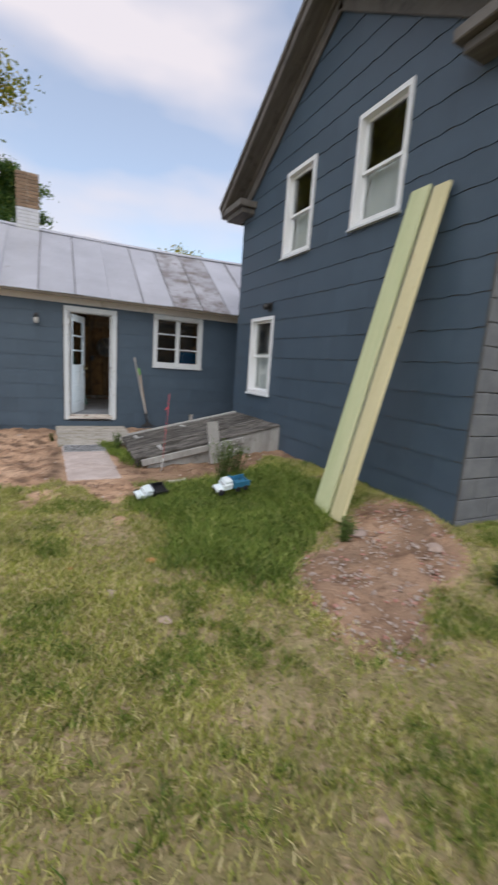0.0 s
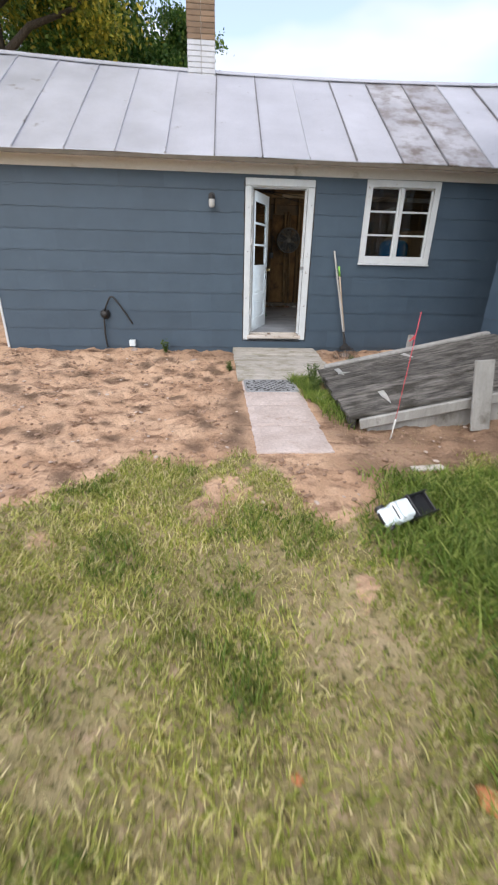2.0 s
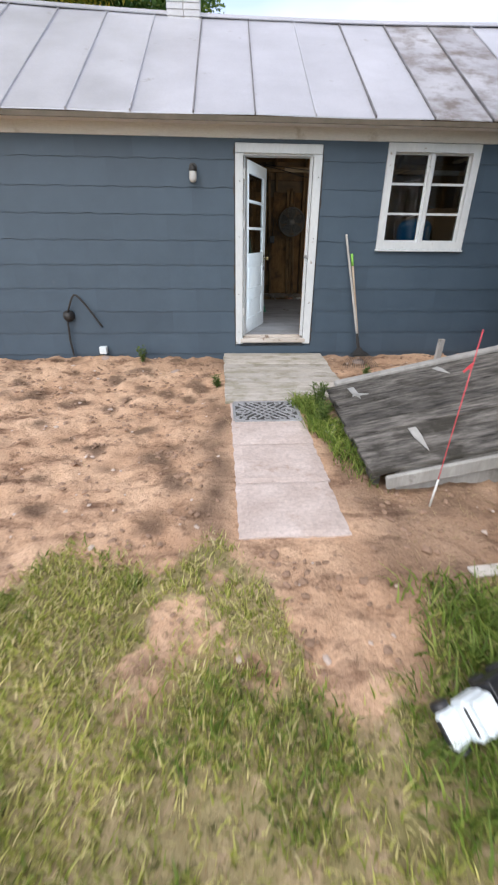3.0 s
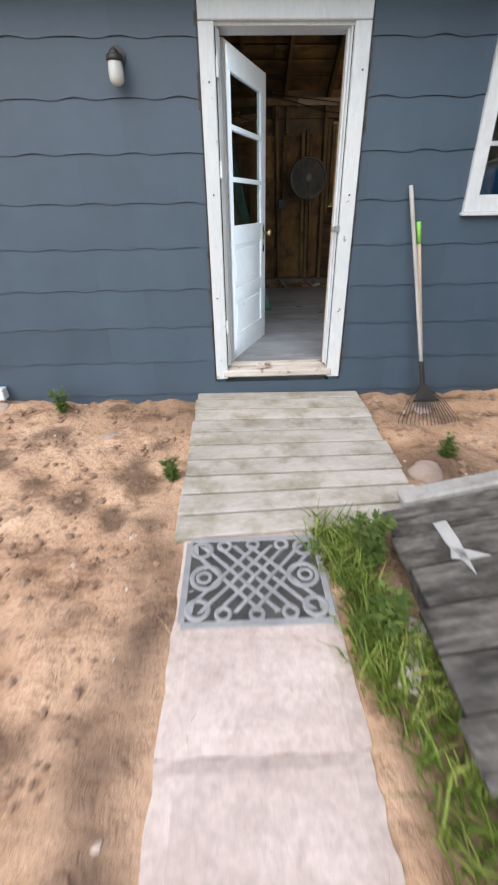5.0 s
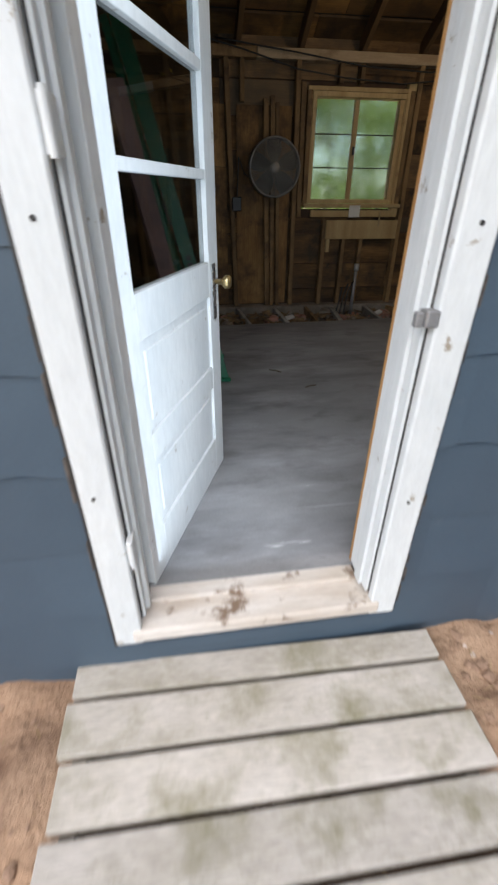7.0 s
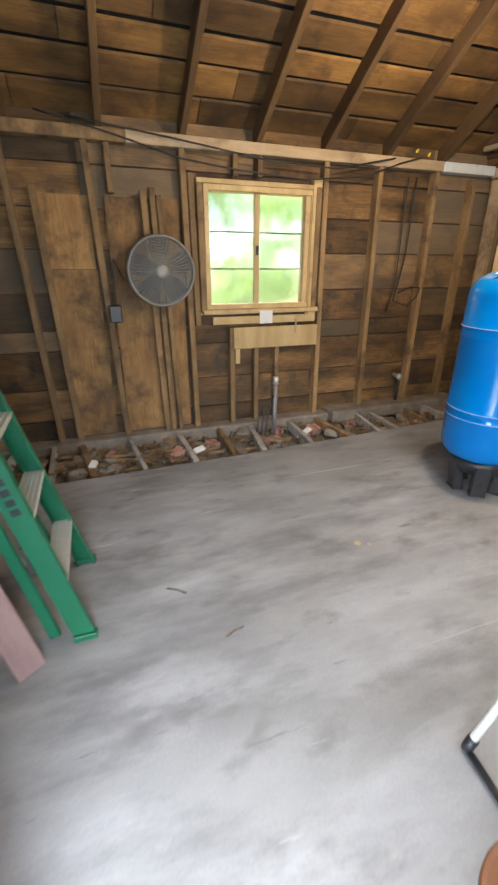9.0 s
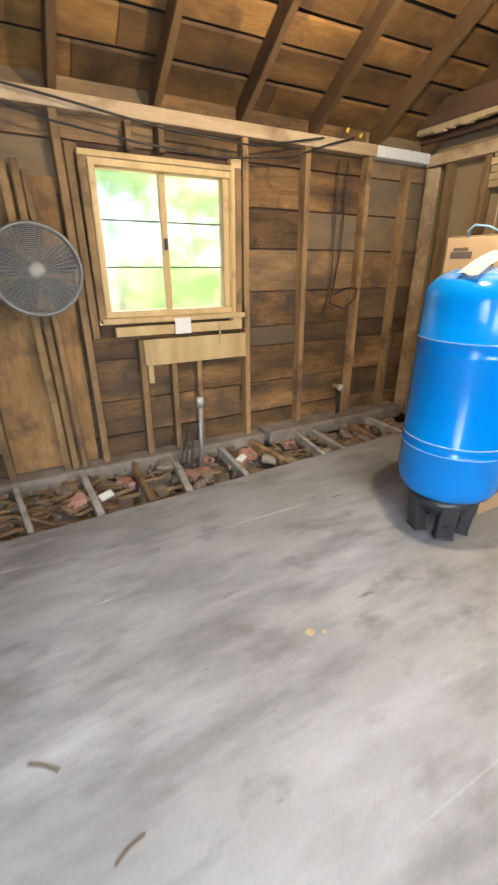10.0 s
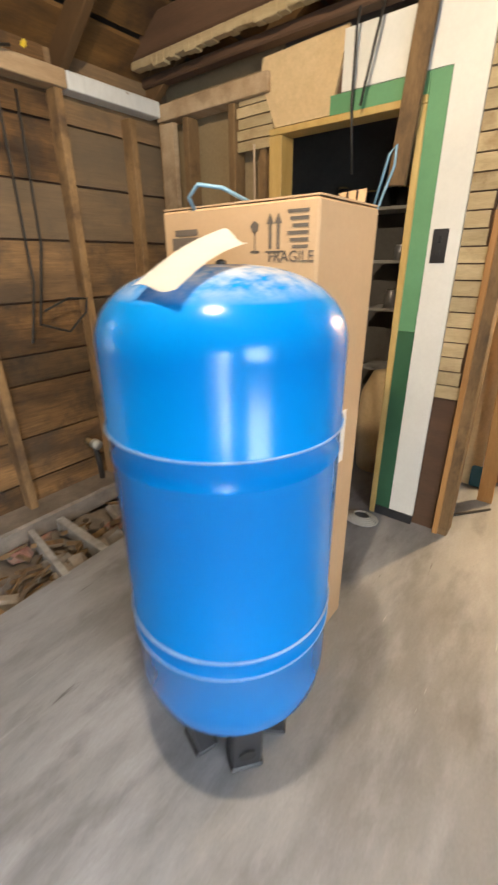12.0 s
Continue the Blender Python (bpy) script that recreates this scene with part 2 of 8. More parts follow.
M["lime_grip"] = surface("lime_green_grip", (0.25, 0.60, 0.08), (0.30, 0.66, 0.12), 0.5, 5, 60, bump=0.05)
M["glass"] = glass_of("window_glass")
# dark tints put the room's dimness into the panes, less in the door
M["glass_dim"] = glass_of("room_dimming_glass", (0.28, 0.30, 0.30))
M["glass_door"] = glass_of("dimmed_door_glass", (0.58, 0.61, 0.61))
M["glass_dirty"] = glass_of("dusty_window_glass", (0.66, 0.76, 0.76))
M["glass_dirty"].node_tree.nodes["Principled BSDF"].inputs["Roughness"].default_value = 0.13
# dark grey that puts the lack of light indoors into the wall colour
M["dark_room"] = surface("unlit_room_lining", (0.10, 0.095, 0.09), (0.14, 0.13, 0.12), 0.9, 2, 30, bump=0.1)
M["curtain"] = surface("pale_window_blind", (0.50, 0.52, 0.52), (0.60, 0.61, 0.60), 0.9, 3, 40, bump=0.1)
# room
M["slab"] = None
M["sheath"] = surface("rough_sawn_sheathing", (0.060, 0.031, 0.013), (0.37, 0.205, 0.080), 0.85, 2.2, 45, (0.6, 2.4, 2.4), bump=0.7, stain=(0.060, 0.040, 0.025), stain_at=(0.50, 0.66), stain_scale=3.4, random_value=0.5, depth=0.008, fine_stretch=(0.12, 2, 2), other=(0.125, 0.098, 0.066), speck=0.7)
M["sheath_up"] = surface("amber_upright_boards", (0.19, 0.098, 0.034), (0.46, 0.260, 0.100), 0.8, 2.2, 45, (2.0, 2.0, 0.7), bump=0.6, stain=(0.085, 0.050, 0.027), stain_at=(0.47, 0.66), stain_scale=3.2, random_value=0.2, depth=0.006, fine_stretch=(2, 2, 0.12), speck=0.65)
M["roof_deck"] = surface("amber_roof_boards", (0.070, 0.034, 0.010), (0.28, 0.145, 0.040), 0.75, 1.9, 45, (0.7, 2.2, 2.2), bump=0.5, stain=(0.055, 0.028, 0.012), stain_at=(0.50, 0.68), stain_scale=2.6, depth=0.006, fine_stretch=(0.15, 2, 2), shift=False, islands=True, random_value=0.45, speck=0.5)
M["rafter"] = surface("brown_rafter_wood", (0.075, 0.040, 0.015), (0.17, 0.094, 0.036), 0.8, 3, 45, (3, 0.5, 0.5), bump=0.4, random_value=0.18, depth=0.004)
M["stud"] = surface("old_stud_wood", (0.15, 0.090, 0.040), (0.40, 0.25, 0.115), 0.8, 2.4, 45, (2.5, 2.5, 0.7), bump=0.5, stain=(0.075, 0.048, 0.030), stain_at=(0.53, 0.70), stain_scale=3.2, random_value=0.28, depth=0.005, speck=0.45)
M["plate"] = surface("pale_top_plate_wood", (0.36, 0.25, 0.145), (0.54, 0.42, 0.28), 0.8, 2.4, 45, (0.5, 3, 3), bump=0.5, stain=(0.18, 0.115, 0.065), stain_at=(0.50, 0.68), stain_scale=2.4, random_value=0.12)
M["window_pine"] = surface("yellow_pine_window_wood", (0.46, 0.31, 0.135), (0.62, 0.46, 0.23), 0.65, 3, 55, (3, 3, 0.5), bump=0.35, stain=(0.22, 0.13, 0.06), stain_at=(0.6, 0.76), stain_scale=3.5, random_value=0.1)
M["rubble_brick"] = surface("broken_pink_brick", (0.30, 0.135, 0.10), (0.46, 0.25, 0.20), 0.9, 9, 60, bump=0.5, random_value=0.3, depth=0.006, stain=(0.26, 0.22, 0.19), stain_at=(0.5, 0.66), stain_scale=9)
M["rubble_grey"] = surface("dusty_rubble", (0.15, 0.125, 0.10), (0.31, 0.27, 0.225), 0.95, 8, 50, bump=0.6, random_value=0.3, depth=0.006)
M["dust"] = surface("grey_brown_dust", (0.16, 0.135, 0.11), (0.29, 0.25, 0.21), 0.95, 6, 50, bump=0.7, depth=0.01)
M["tank"] = surface("glossy_blue_enamel", (0.0, 0.160, 0.50), (0.0, 0.195, 0.60), 0.17, 0.7, 60, bump=0.01, speck=0.02, coat=0.0)
M["tank_dust"] = surface("dust_film_on_blue", (0.22, 0.36, 0.56), (0.10, 0.26, 0.58), 0.7, 6, 60, bump=0.1)
M["cardboard"] = surface("brown_cardboard", (0.42, 0.285, 0.165), (0.47, 0.325, 0.195), 0.8, 2, 60, bump=0.1, speck=0.1)
M["ink"] = surface("faded_print_ink", (0.10, 0.085, 0.07), (0.14, 0.11, 0.09), 0.8, 8, 60, bump=0.0)
M["paper"] = surface("cream_paper", (0.68, 0.67, 0.64), (0.74, 0.73, 0.71), 0.8, 5, 60, bump=0.1, speck=0.06)
M["green_fibre"] = surface("green_fibreglass", (0.004, 0.105, 0.05), (0.006, 0.135, 0.066), 0.38, 4, 70, bump=0.08, speck=0.12)
M["alu"] = surface("dusty_aluminium", (0.55, 0.55, 0.53), (0.68, 0.68, 0.66), 0.45, 6, 70, bump=0.1, metal=0.5)
M["pink_plank"] = surface("faded_pink_paint", (0.21, 0.13, 0.125), (0.29, 0.185, 0.175), 0.75, 4, 50, (3, 3, 0.5), bump=0.3, where="object")
M["plaster_white"] = surface("white_wall_paint", (0.66, 0.66, 0.62), (0.75, 0.75, 0.71), 0.7, 2, 50, bump=0.15, speck=0.08)
M["plaster_cream"] = surface("bare_cream_plaster", (0.60, 0.44, 0.24), (0.70, 0.54, 0.32), 0.85, 2.4, 40, bump=0.3, stain=(0.45, 0.30, 0.14), stain_at=(0.6, 0.75))
M["green_paint"] = surface("mid_green_wall_paint", (0.10, 0.27, 0.13), (0.13, 0.32, 0.16), 0.65, 4, 50, bump=0.15, speck=0.1)
M["green_dark"] = surface("dark_green_wall_paint", (0.025, 0.10, 0.045), (0.035, 0.125, 0.06), 0.6, 4, 50, bump=0.15, speck=0.1)
M["yellow_trim"] = surface("old_yellow_varnish", (0.50, 0.33, 0.10), (0.62, 0.44, 0.17), 0.55, 4, 50, (3, 3, 0.5), bump=0.3)
M["lath"] = surface("pale_lath_wood", (0.40, 0.31, 0.17), (0.54, 0.43, 0.26), 0.85, 5, 50, (2, 0.6, 4), bump=0.4, random_value=0.15, stain=(0.26, 0.18, 0.09), stain_scale=5)
M["fibreboard"] = surface("tan_fibreboard", (0.27, 0.20, 0.11), (0.33, 0.25, 0.145), 0.9, 2, 50, bump=0.2)
M["orange_wood"] = surface("varnished_door_stile", (0.34, 0.165, 0.05), (0.48, 0.26, 0.095), 0.5, 3, 50, (4, 4, 0.4), bump=0.3)
M["dark_beam"] = surface("dark_old_beam", (0.075, 0.040, 0.022), (0.12, 0.066, 0.037), 0.8, 3, 45, (3, 0.4, 3), bump=0.5)
M["wire"] = surface("black_cable", (0.02, 0.019, 0.018), (0.03, 0.028, 0.026), 0.55, 10, 70, bump=0.0)
M["wire_blue"] = surface("pale_blue_cable", (0.20, 0.38, 0.55), (0.25, 0.44, 0.60), 0.5, 10, 70, bump=0.0)
M["wire_white"] = surface("white_cable", (0.60, 0.58, 0.52), (0.66, 0.64, 0.58), 0.5, 10, 70, bump=0.0)
M["yellow_bit"] = surface("yellow_plastic", (0.75, 0.55, 0.03), (0.80, 0.60, 0.05), 0.5, 10, 70, bump=0.0)
M["terracotta"] = surface("tan_leather_vinyl", (0.15, 0.058, 0.022), (0.21, 0.085, 0.034), 0.6, 4, 70, bump=0.1)
M["white_enamel"] = surface("white_enamel", (0.72, 0.72, 0.70), (0.78, 0.78, 0.76), 0.35, 4, 70, bump=0.05)
M["bark"] = surface("rough_bark", (0.055, 0.042, 0.032), (0.12, 0.095, 0.075), 0.95, 6, 30, (3, 3, 0.6), bump=0.9, depth=0.03)


def concrete_floor():
    """Patchy grey concrete, trowelled and swept along the room, with pale powdery smears and scratches."""
    m, n, l, p = nodes_of("patchy_concrete_floor")
    co = coords(n, l, "world", False)
    big = noise_of(n, l, co, 1.1, 6, 0.62, (0.8, 1.2, 1))
    col = ramp_colour(n, l, big, (0.175, 0.175, 0.180), (0.30, 0.305, 0.322), 0.30, 0.70)
    sweep = noise_of(n, l, co, 2.0, 6, 0.6, (0.6, 1.9, 1), 4)
    col = mixed(n, l, ramp_link(n, l, sweep, 0.46, 0.74), col, (0.375, 0.38, 0.405))
    dark = noise_of(n, l, co, 1.7, 6, 0.6, (0.65, 1.9, 1), -6)
    col = mixed(n, l, ramp_link(n, l, dark, 0.50, 0.78), col, (0.112, 0.110, 0.117))
    dark_tone = noise_of(n, l, co, 4.0, 4, 0.6, (0.7, 1.4, 1), 14)
    col = mixed(n, l, ramp_link(n, l, dark_tone, 0.55, 0.80), col, (0.125, 0.121, 0.124))
    scuff = noise_of(n, l, co, 9, 4, 0.75, (0.25, 2.2, 1), 52)
    col = mixed(n, l, ramp_link(n, l, scuff, 0.67, 0.75), col, (0.11, 0.105, 0.105))
    line = noise_of(n, l, co, 3.2, 3, 0.6, (0.13, 5.0, 1), 2)
    col = mixed(n, l, ramp_link(n, l, line, 0.68, 0.78), col, (0.42, 0.425, 0.44))
    chalk = noise_of(n, l, co, 7, 4, 0.75, (0.2, 2.4, 1), -58)
    col = mixed(n, l, ramp_link(n, l, chalk, 0.69, 0.76), col, (0.55, 0.55, 0.56))
    tiny = noise_of(n, l, co, 90, 3, 0.7)
    col = mixed(n, l, 0.22, col, ramp_colour(n, l, tiny, (0.4, 0.4, 0.4), (1, 1, 1), 0.3, 0.7), "MULTIPLY")
    l.new(col, p.inputs["Base Color"])
    mr = n.new("ShaderNodeMapRange")
    mr.inputs["To Min"].default_value, mr.inputs["To Max"].default_value = 0.45, 0.72
    l.new(sweep, mr.inputs["Value"])
    l.new(mr.outputs[0], p.inputs["Roughness"])
    b = n.new("ShaderNodeBump")
    b.inputs["Strength"].default_value, b.inputs["Distance"].default_value = 0.12, 0.004
    l.new(tiny, b.inputs["Height"])
    l.new(b.outputs[0], p.inputs["Normal"])
    return m


M["slab"] = concrete_floor()


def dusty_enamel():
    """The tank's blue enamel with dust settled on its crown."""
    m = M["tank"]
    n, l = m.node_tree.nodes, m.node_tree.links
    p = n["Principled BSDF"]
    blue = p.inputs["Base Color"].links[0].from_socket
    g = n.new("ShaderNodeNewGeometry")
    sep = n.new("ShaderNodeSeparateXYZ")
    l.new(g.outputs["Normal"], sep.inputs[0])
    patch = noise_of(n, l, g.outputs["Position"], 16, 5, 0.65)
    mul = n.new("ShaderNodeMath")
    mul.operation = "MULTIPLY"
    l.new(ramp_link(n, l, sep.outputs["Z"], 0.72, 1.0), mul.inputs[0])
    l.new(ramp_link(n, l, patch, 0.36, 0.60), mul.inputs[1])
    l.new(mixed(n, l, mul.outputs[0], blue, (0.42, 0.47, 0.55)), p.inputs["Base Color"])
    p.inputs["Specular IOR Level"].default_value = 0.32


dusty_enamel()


def ground_material():
    """Soil and thin turf; the 'turf' attribute says how much grass grows, a second where the soil is darkened."""
    m, n, l, p = nodes_of("yard_ground")
    co = coords(n, l, "world", False)
    att, dark_tone = n.new("ShaderNodeAttribute"), n.new("ShaderNodeAttribute")
    att.attribute_name, dark_tone.attribute_name = "turf", "dark_tone"
    big = noise_of(n, l, co, 1.6, 5, 0.65)
    mid = noise_of(n, l, co, 9, 5, 0.7)
    tiny = noise_of(n, l, co, 70, 4, 0.75)
    soil = ramp_colour(n, l, big, (0.53, 0.335, 0.215), (0.74, 0.51, 0.35), 0.34, 0.66)
    soil = mixed(n, l, ramp_link(n, l, mid, 0.56, 0.74), soil, (0.20, 0.115, 0.075))
    rut = noise_of(n, l, co, 3.2, 6, 0.7, (0.6, 1.5, 1))
    soil = mixed(n, l, ramp_link(n, l, rut, 0.52, 0.66), soil, (0.23, 0.135, 0.088))
    # darkened soil, with shade painted in under the ramp and by the wall
    soil = mixed(n, l, dark_tone.outputs["Fac"], soil, (0.13, 0.085, 0.06))
    turf = ramp_colour(n, l, big, (0.25, 0.225, 0.095), (0.43, 0.35, 0.20), 0.36, 0.64)
    turf = mixed(n, l, ramp_link(n, l, mid, 0.52, 0.66), turf, (0.52, 0.39, 0.265))
    thin = noise_of(n, l, co, 28, 4, 0.7)
    turf = mixed(n, l, ramp_link(n, l, thin, 0.54, 0.68), turf, (0.085, 0.085, 0.03))
    edge = n.new("ShaderNodeMath")
    edge.operation = "ADD"
    sub = ramp_link(n, l, mid, 0.3, 0.7)
    half = n.new("ShaderNodeMath")
    half.operation = "MULTIPLY_ADD"
    half.inputs[1].default_value, half.inputs[2].default_value = 0.7, -0.35
    l.new(sub, half.inputs[0])
    l.new(att.outputs["Fac"], edge.inputs[0])
    l.new(half.outputs[0], edge.inputs[1])
    col = mixed(n, l, ramp_link(n, l, edge.outputs[0], 0.35, 0.65), soil, turf)
    col = mixed(n, l, 0.45, col, ramp_colour(n, l, tiny, (0.35, 0.33, 0.3), (1, 1, 1), 0.3, 0.68), "MULTIPLY")
    l.new(col, p.inputs["Base Color"])
    p.inputs["Roughness"].default_value = 0.95
    p.inputs["Specular IOR Level"].default_value = 0.15
    b = n.new("ShaderNodeBump")
    b.inputs["Strength"].default_value, b.inputs["Distance"].default_value = 0.9, 0.045
    l.new(mid, b.inputs["Height"])
    b2 = n.new("ShaderNodeBump")
    b2.inputs["Strength"].default_value, b2.inputs["Distance"].default_value = 0.6, 0.006
    l.new(tiny, b2.inputs["Height"])
    l.new(b.outputs[0], b2.inputs["Normal"])
    l.new(b2.outputs[0], p.inputs["Normal"])
    return m


M["ground"] = ground_material()


def leaf_material(name, stops, rough=0.6, through_light=0.25):
    m, n, l, p = nodes_of(name)
    g = n.new("ShaderNodeNewGeometry")
    r = ramp_of(n, stops)
    l.new(g.outputs["Random Per Island"], r.inputs["Fac"])
    co = g.outputs["Position"]
    patch = noise_of(n, l, co, 2.2, 3, 0.6)
    col = mixed(n, l, 0.5, r.outputs["Color"], ramp_colour(n, l, patch, (0.70, 0.70, 0.60), (1.40, 1.34, 1.15), 0.35, 0.65), "MULTIPLY")
    l.new(col, p.inputs["Base Color"])
    p.inputs["Roughness"].default_value = rough
    p.inputs["Specular IOR Level"].default_value = 0.3
    tr, mx = n.new("ShaderNodeBsdfTranslucent"), n.new("ShaderNodeMixShader")
    mx.inputs[0].default_value = through_light
    l.new(col, tr.inputs["Color"])
    l.new(p.outputs[0], mx.inputs[1])
    l.new(tr.outputs[0], mx.inputs[2])
    l.new(mx.outputs[0], n["Material Output"].inputs["Surface"])
    return m


M["turf"] = leaf_material("short_dry_turf", [(0.0, (0.17, 0.22, 0.035)), (0.40, (0.33, 0.36, 0.08)), (0.72, (0.52, 0.49, 0.19)), (1.0, (0.68, 0.59, 0.37))])
M["lush"] = leaf_material("lush_green_grass", [(0.0, (0.065, 0.115, 0.02)), (0.50, (0.145, 0.22, 0.038)), (0.85, (0.26, 0.325, 0.075)), (1.0, (0.40, 0.41, 0.15))])
# leaf colours lightened to make the back yard look brightly lit
M["leaf_light"] = leaf_material("sunlit_pale_tree_leaves", [(0.0, (0.16, 0.25, 0.06)), (1.0, (0.33, 0.42, 0.15))], 0.6, 0.4)
M["weed"] = leaf_material("weed_leaves", [(0.0, (0.06, 0.105, 0.025)), (1.0, (0.15, 0.21, 0.06))])
M["straw"] = leaf_material("dry_straw", [(0.0, (0.26, 0.19, 0.10)), (1.0, (0.48, 0.38, 0.23))])
M["tree_dark"] = leaf_material("dark_green_tree_leaves", [(0.0, (0.04, 0.095, 0.02)), (0.6, (0.08, 0.165, 0.035)), (1.0, (0.20, 0.27, 0.055))])
# yellow sunlight on the crowns is put into these leaf colours
M["tree_sunlit"] = leaf_material("sunlit_yellow_tree_leaves", [(0.0, (0.09, 0.14, 0.02)), (0.55, (0.25, 0.26, 0.035)), (1.0, (0.56, 0.45, 0.06))])
M["petal"] = surface("white_petals", (0.75, 0.75, 0.70), (0.82, 0.82, 0.78), 0.7, 8, 60, bump=0.0)


# ---------- mesh helpers ----------
def box(bm, x0, x1, y0, y1, z0, z1, bevel=0.0):
    """A block between two corners."""
    made = bmesh.ops.create_cube(bm, size=1.0)["verts"]
    bmesh.ops.scale(bm, vec=(x1 - x0, y1 - y0, z1 - z0), verts=made)
    bmesh.ops.translate(bm, vec=((x0 + x1) / 2, (y0 + y1) / 2, (z0 + z1) / 2), verts=made)
    if bevel:
        edges = list({e for v in made for e in v.link_edges})
        bmesh.ops.bevel(bm, geom=edges, offset=bevel, segments=1, affect="EDGES", profile=0.5)
    return bm


def beam(bm, a, b, wide, thick, side=(0, 0, 1), bevel=0.0):
    """A timber from a to b; wide along `side` (made square to the run), thick across."""
    a, b = Vector(a), Vector(b)
    run = (b - a)
    w = Vector(side)
    w = (w - run.normalized() * w.dot(run.normalized())).normalized()
    t = run.normalized().cross(w)
    made = bmesh.ops.create_cube(bm, size=1.0)["verts"]
    m = Matrix((run, w * wide, t * thick)).transposed().to_4x4()
    bmesh.ops.transform(bm, matrix=Matrix.Translation((a + b) / 2) @ m, verts=made)
    if bevel:
        edges = list({e for v in made for e in v.link_edges})
        bmesh.ops.bevel(bm, geom=edges, offset=bevel, segments=1, affect="EDGES", profile=0.5)
    return bm


def tube(bm, pts, r, sides=8, cap=True):
    """A round rod or cable along points."""
    pts = [Vector(p) for p in pts]
    rings = []
    for i, p in enumerate(pts):
        d = (pts[min(i + 1, len(pts) - 1)] - pts[max(i - 1, 0)]).normalized()
        u = d.orthogonal().normalized() if not rings else (last - d * last.dot(d)).normalized()
        last = u
        v = d.cross(u)
        rr = r[i] if isinstance(r, (list, tuple)) else r
        rings.append([bm.verts.new(p + (u * math.cos(k * math.tau / sides) + v * math.sin(k * math.tau / sides)) * rr) for k in range(sides)])
    for s, e in zip(rings, rings[1:]):
        for k in range(sides):
            bm.faces.new((s[k], s[(k + 1) % sides], e[(k + 1) % sides], e[k]))
    if cap:
        bm.faces.new(rings[0][::-1])
        bm.faces.new(rings[-1])
    return bm


def lathe(bm, profile, sides=48, centre=(0, 0, 0)):
    """A body of revolution about z from (radius, height) pairs."""
    c = Vector(centre)
    rings = []
    for r, z in profile:
        if r < 1e-5:
            rings.append([bm.verts.new(c + Vector((0, 0, z)))])
        else:
            rings.append([bm.verts.new(c + Vector((r * math.cos(k * math.tau / sides), r * math.sin(k * math.tau / sides), z))) for k in range(sides)])
    for a, b in zip(rings, rings[1:]):
        for k in range(sides):
            k2 = (k + 1) % sides
            if len(a) == 1 and len(b) > 1:
                bm.faces.new((a[0], b[k], b[k2])[::-1])
            elif len(b) == 1 and len(a) > 1:
                bm.faces.new((a[k], a[k2], b[0]))
            elif len(a) > 1:
                bm.faces.new((a[k], a[k2], b[k2], b[k]))
    return bm


def thing(name, label, category, group="", kind="", at=None):
    """An empty that holds a thing's parts."""
    return tagged(new(name), label, category, group, kind) if at is None else place(tagged(new(name), label, category, group, kind), at)


def place(ob, m):
    ob.matrix_world = m
    return ob


def part(name, bm, material, parent=None, label="", smooth=False):
    """Links a bmesh as one mesh object, under a thing or a part. The bmesh is in the parent's coordinates."""
    me = bpy.data.meshes.new(name)
    bmesh.ops.recalc_face_normals(bm, faces=bm.faces)
    bm.to_mesh(me)
    bm.free()
    me.materials.append(material)
    if smooth:
        me.polygons.foreach_set("use_smooth", [True] * len(me.polygons))
    ob = new(name, me)
    ob.parent = parent
    if label:
        ob["label"] = label
    return ob


def solo(name, bm, material, label, category, group="", kind="", smooth=False):
    """A thing that is one mesh."""
    return tagged(part(name, bm, material, None, "", smooth), label, category, group, kind)


def share(name, me, parent, m):
    ob = new(name, me)
    ob.parent = parent
    ob.matrix_basis = m
    return ob


B = bmesh.new


def shade_sharp(ob, deg=35):
    """Smooth faces with the sharp edges kept."""
    me = ob.data
    me.polygons.foreach_set("use_smooth", [True] * len(me.polygons))
    me.set_sharp_from_angle(angle=radians(deg))
    return ob


def writing(text, size, m, material, parent, name="lettering", label=""):
    """Printed characters as a thin mesh."""
    cu = bpy.data.curves.new(name, "FONT")
    cu.body, cu.size, cu.extrude, cu.align_x = text, size, 0.0008, "CENTER"
    tmp = bpy.data.objects.new(name, cu)
    me = bpy.data.meshes.new_from_object(tmp)
    bpy.data.objects.remove(tmp)
    me.materials.clear()
    me.materials.append(material)
    ob = new(name, me)
    ob.parent = parent
    ob.matrix_basis = m
    if label:
        ob["label"] = label
    return ob


def smooth_step(a, b, v):
    t = np.clip((v - a) / (b - a), 0, 1)
    return t * t * (3 - 2 * t)


# ---------- the yard ----------
def lattice(x, y, cell, seed):
    """Smooth random values between 0 and 1 on a grid of cells."""
    grid = np.random.default_rng(seed).random((64, 64))
    u, v = np.asarray(x, float) / cell + 0.37 * np.asarray(y, float) / cell, np.asarray(y, float) / cell - 0.29 * np.asarray(x, float) / cell
    i, j = np.floor(u).astype(int), np.floor(v).astype(int)
    f, g = u - i, v - j
    f, g = f * f * (3 - 2 * f), g * g * (3 - 2 * g)
    i0, i1, j0, j1 = i % 64, (i + 1) % 64, j % 64, (j + 1) % 64
    return (grid[i0, j0] * (1 - f) + grid[i1, j0] * f) * (1 - g) + (grid[i0, j1] * (1 - f) + grid[i1, j1] * f) * g


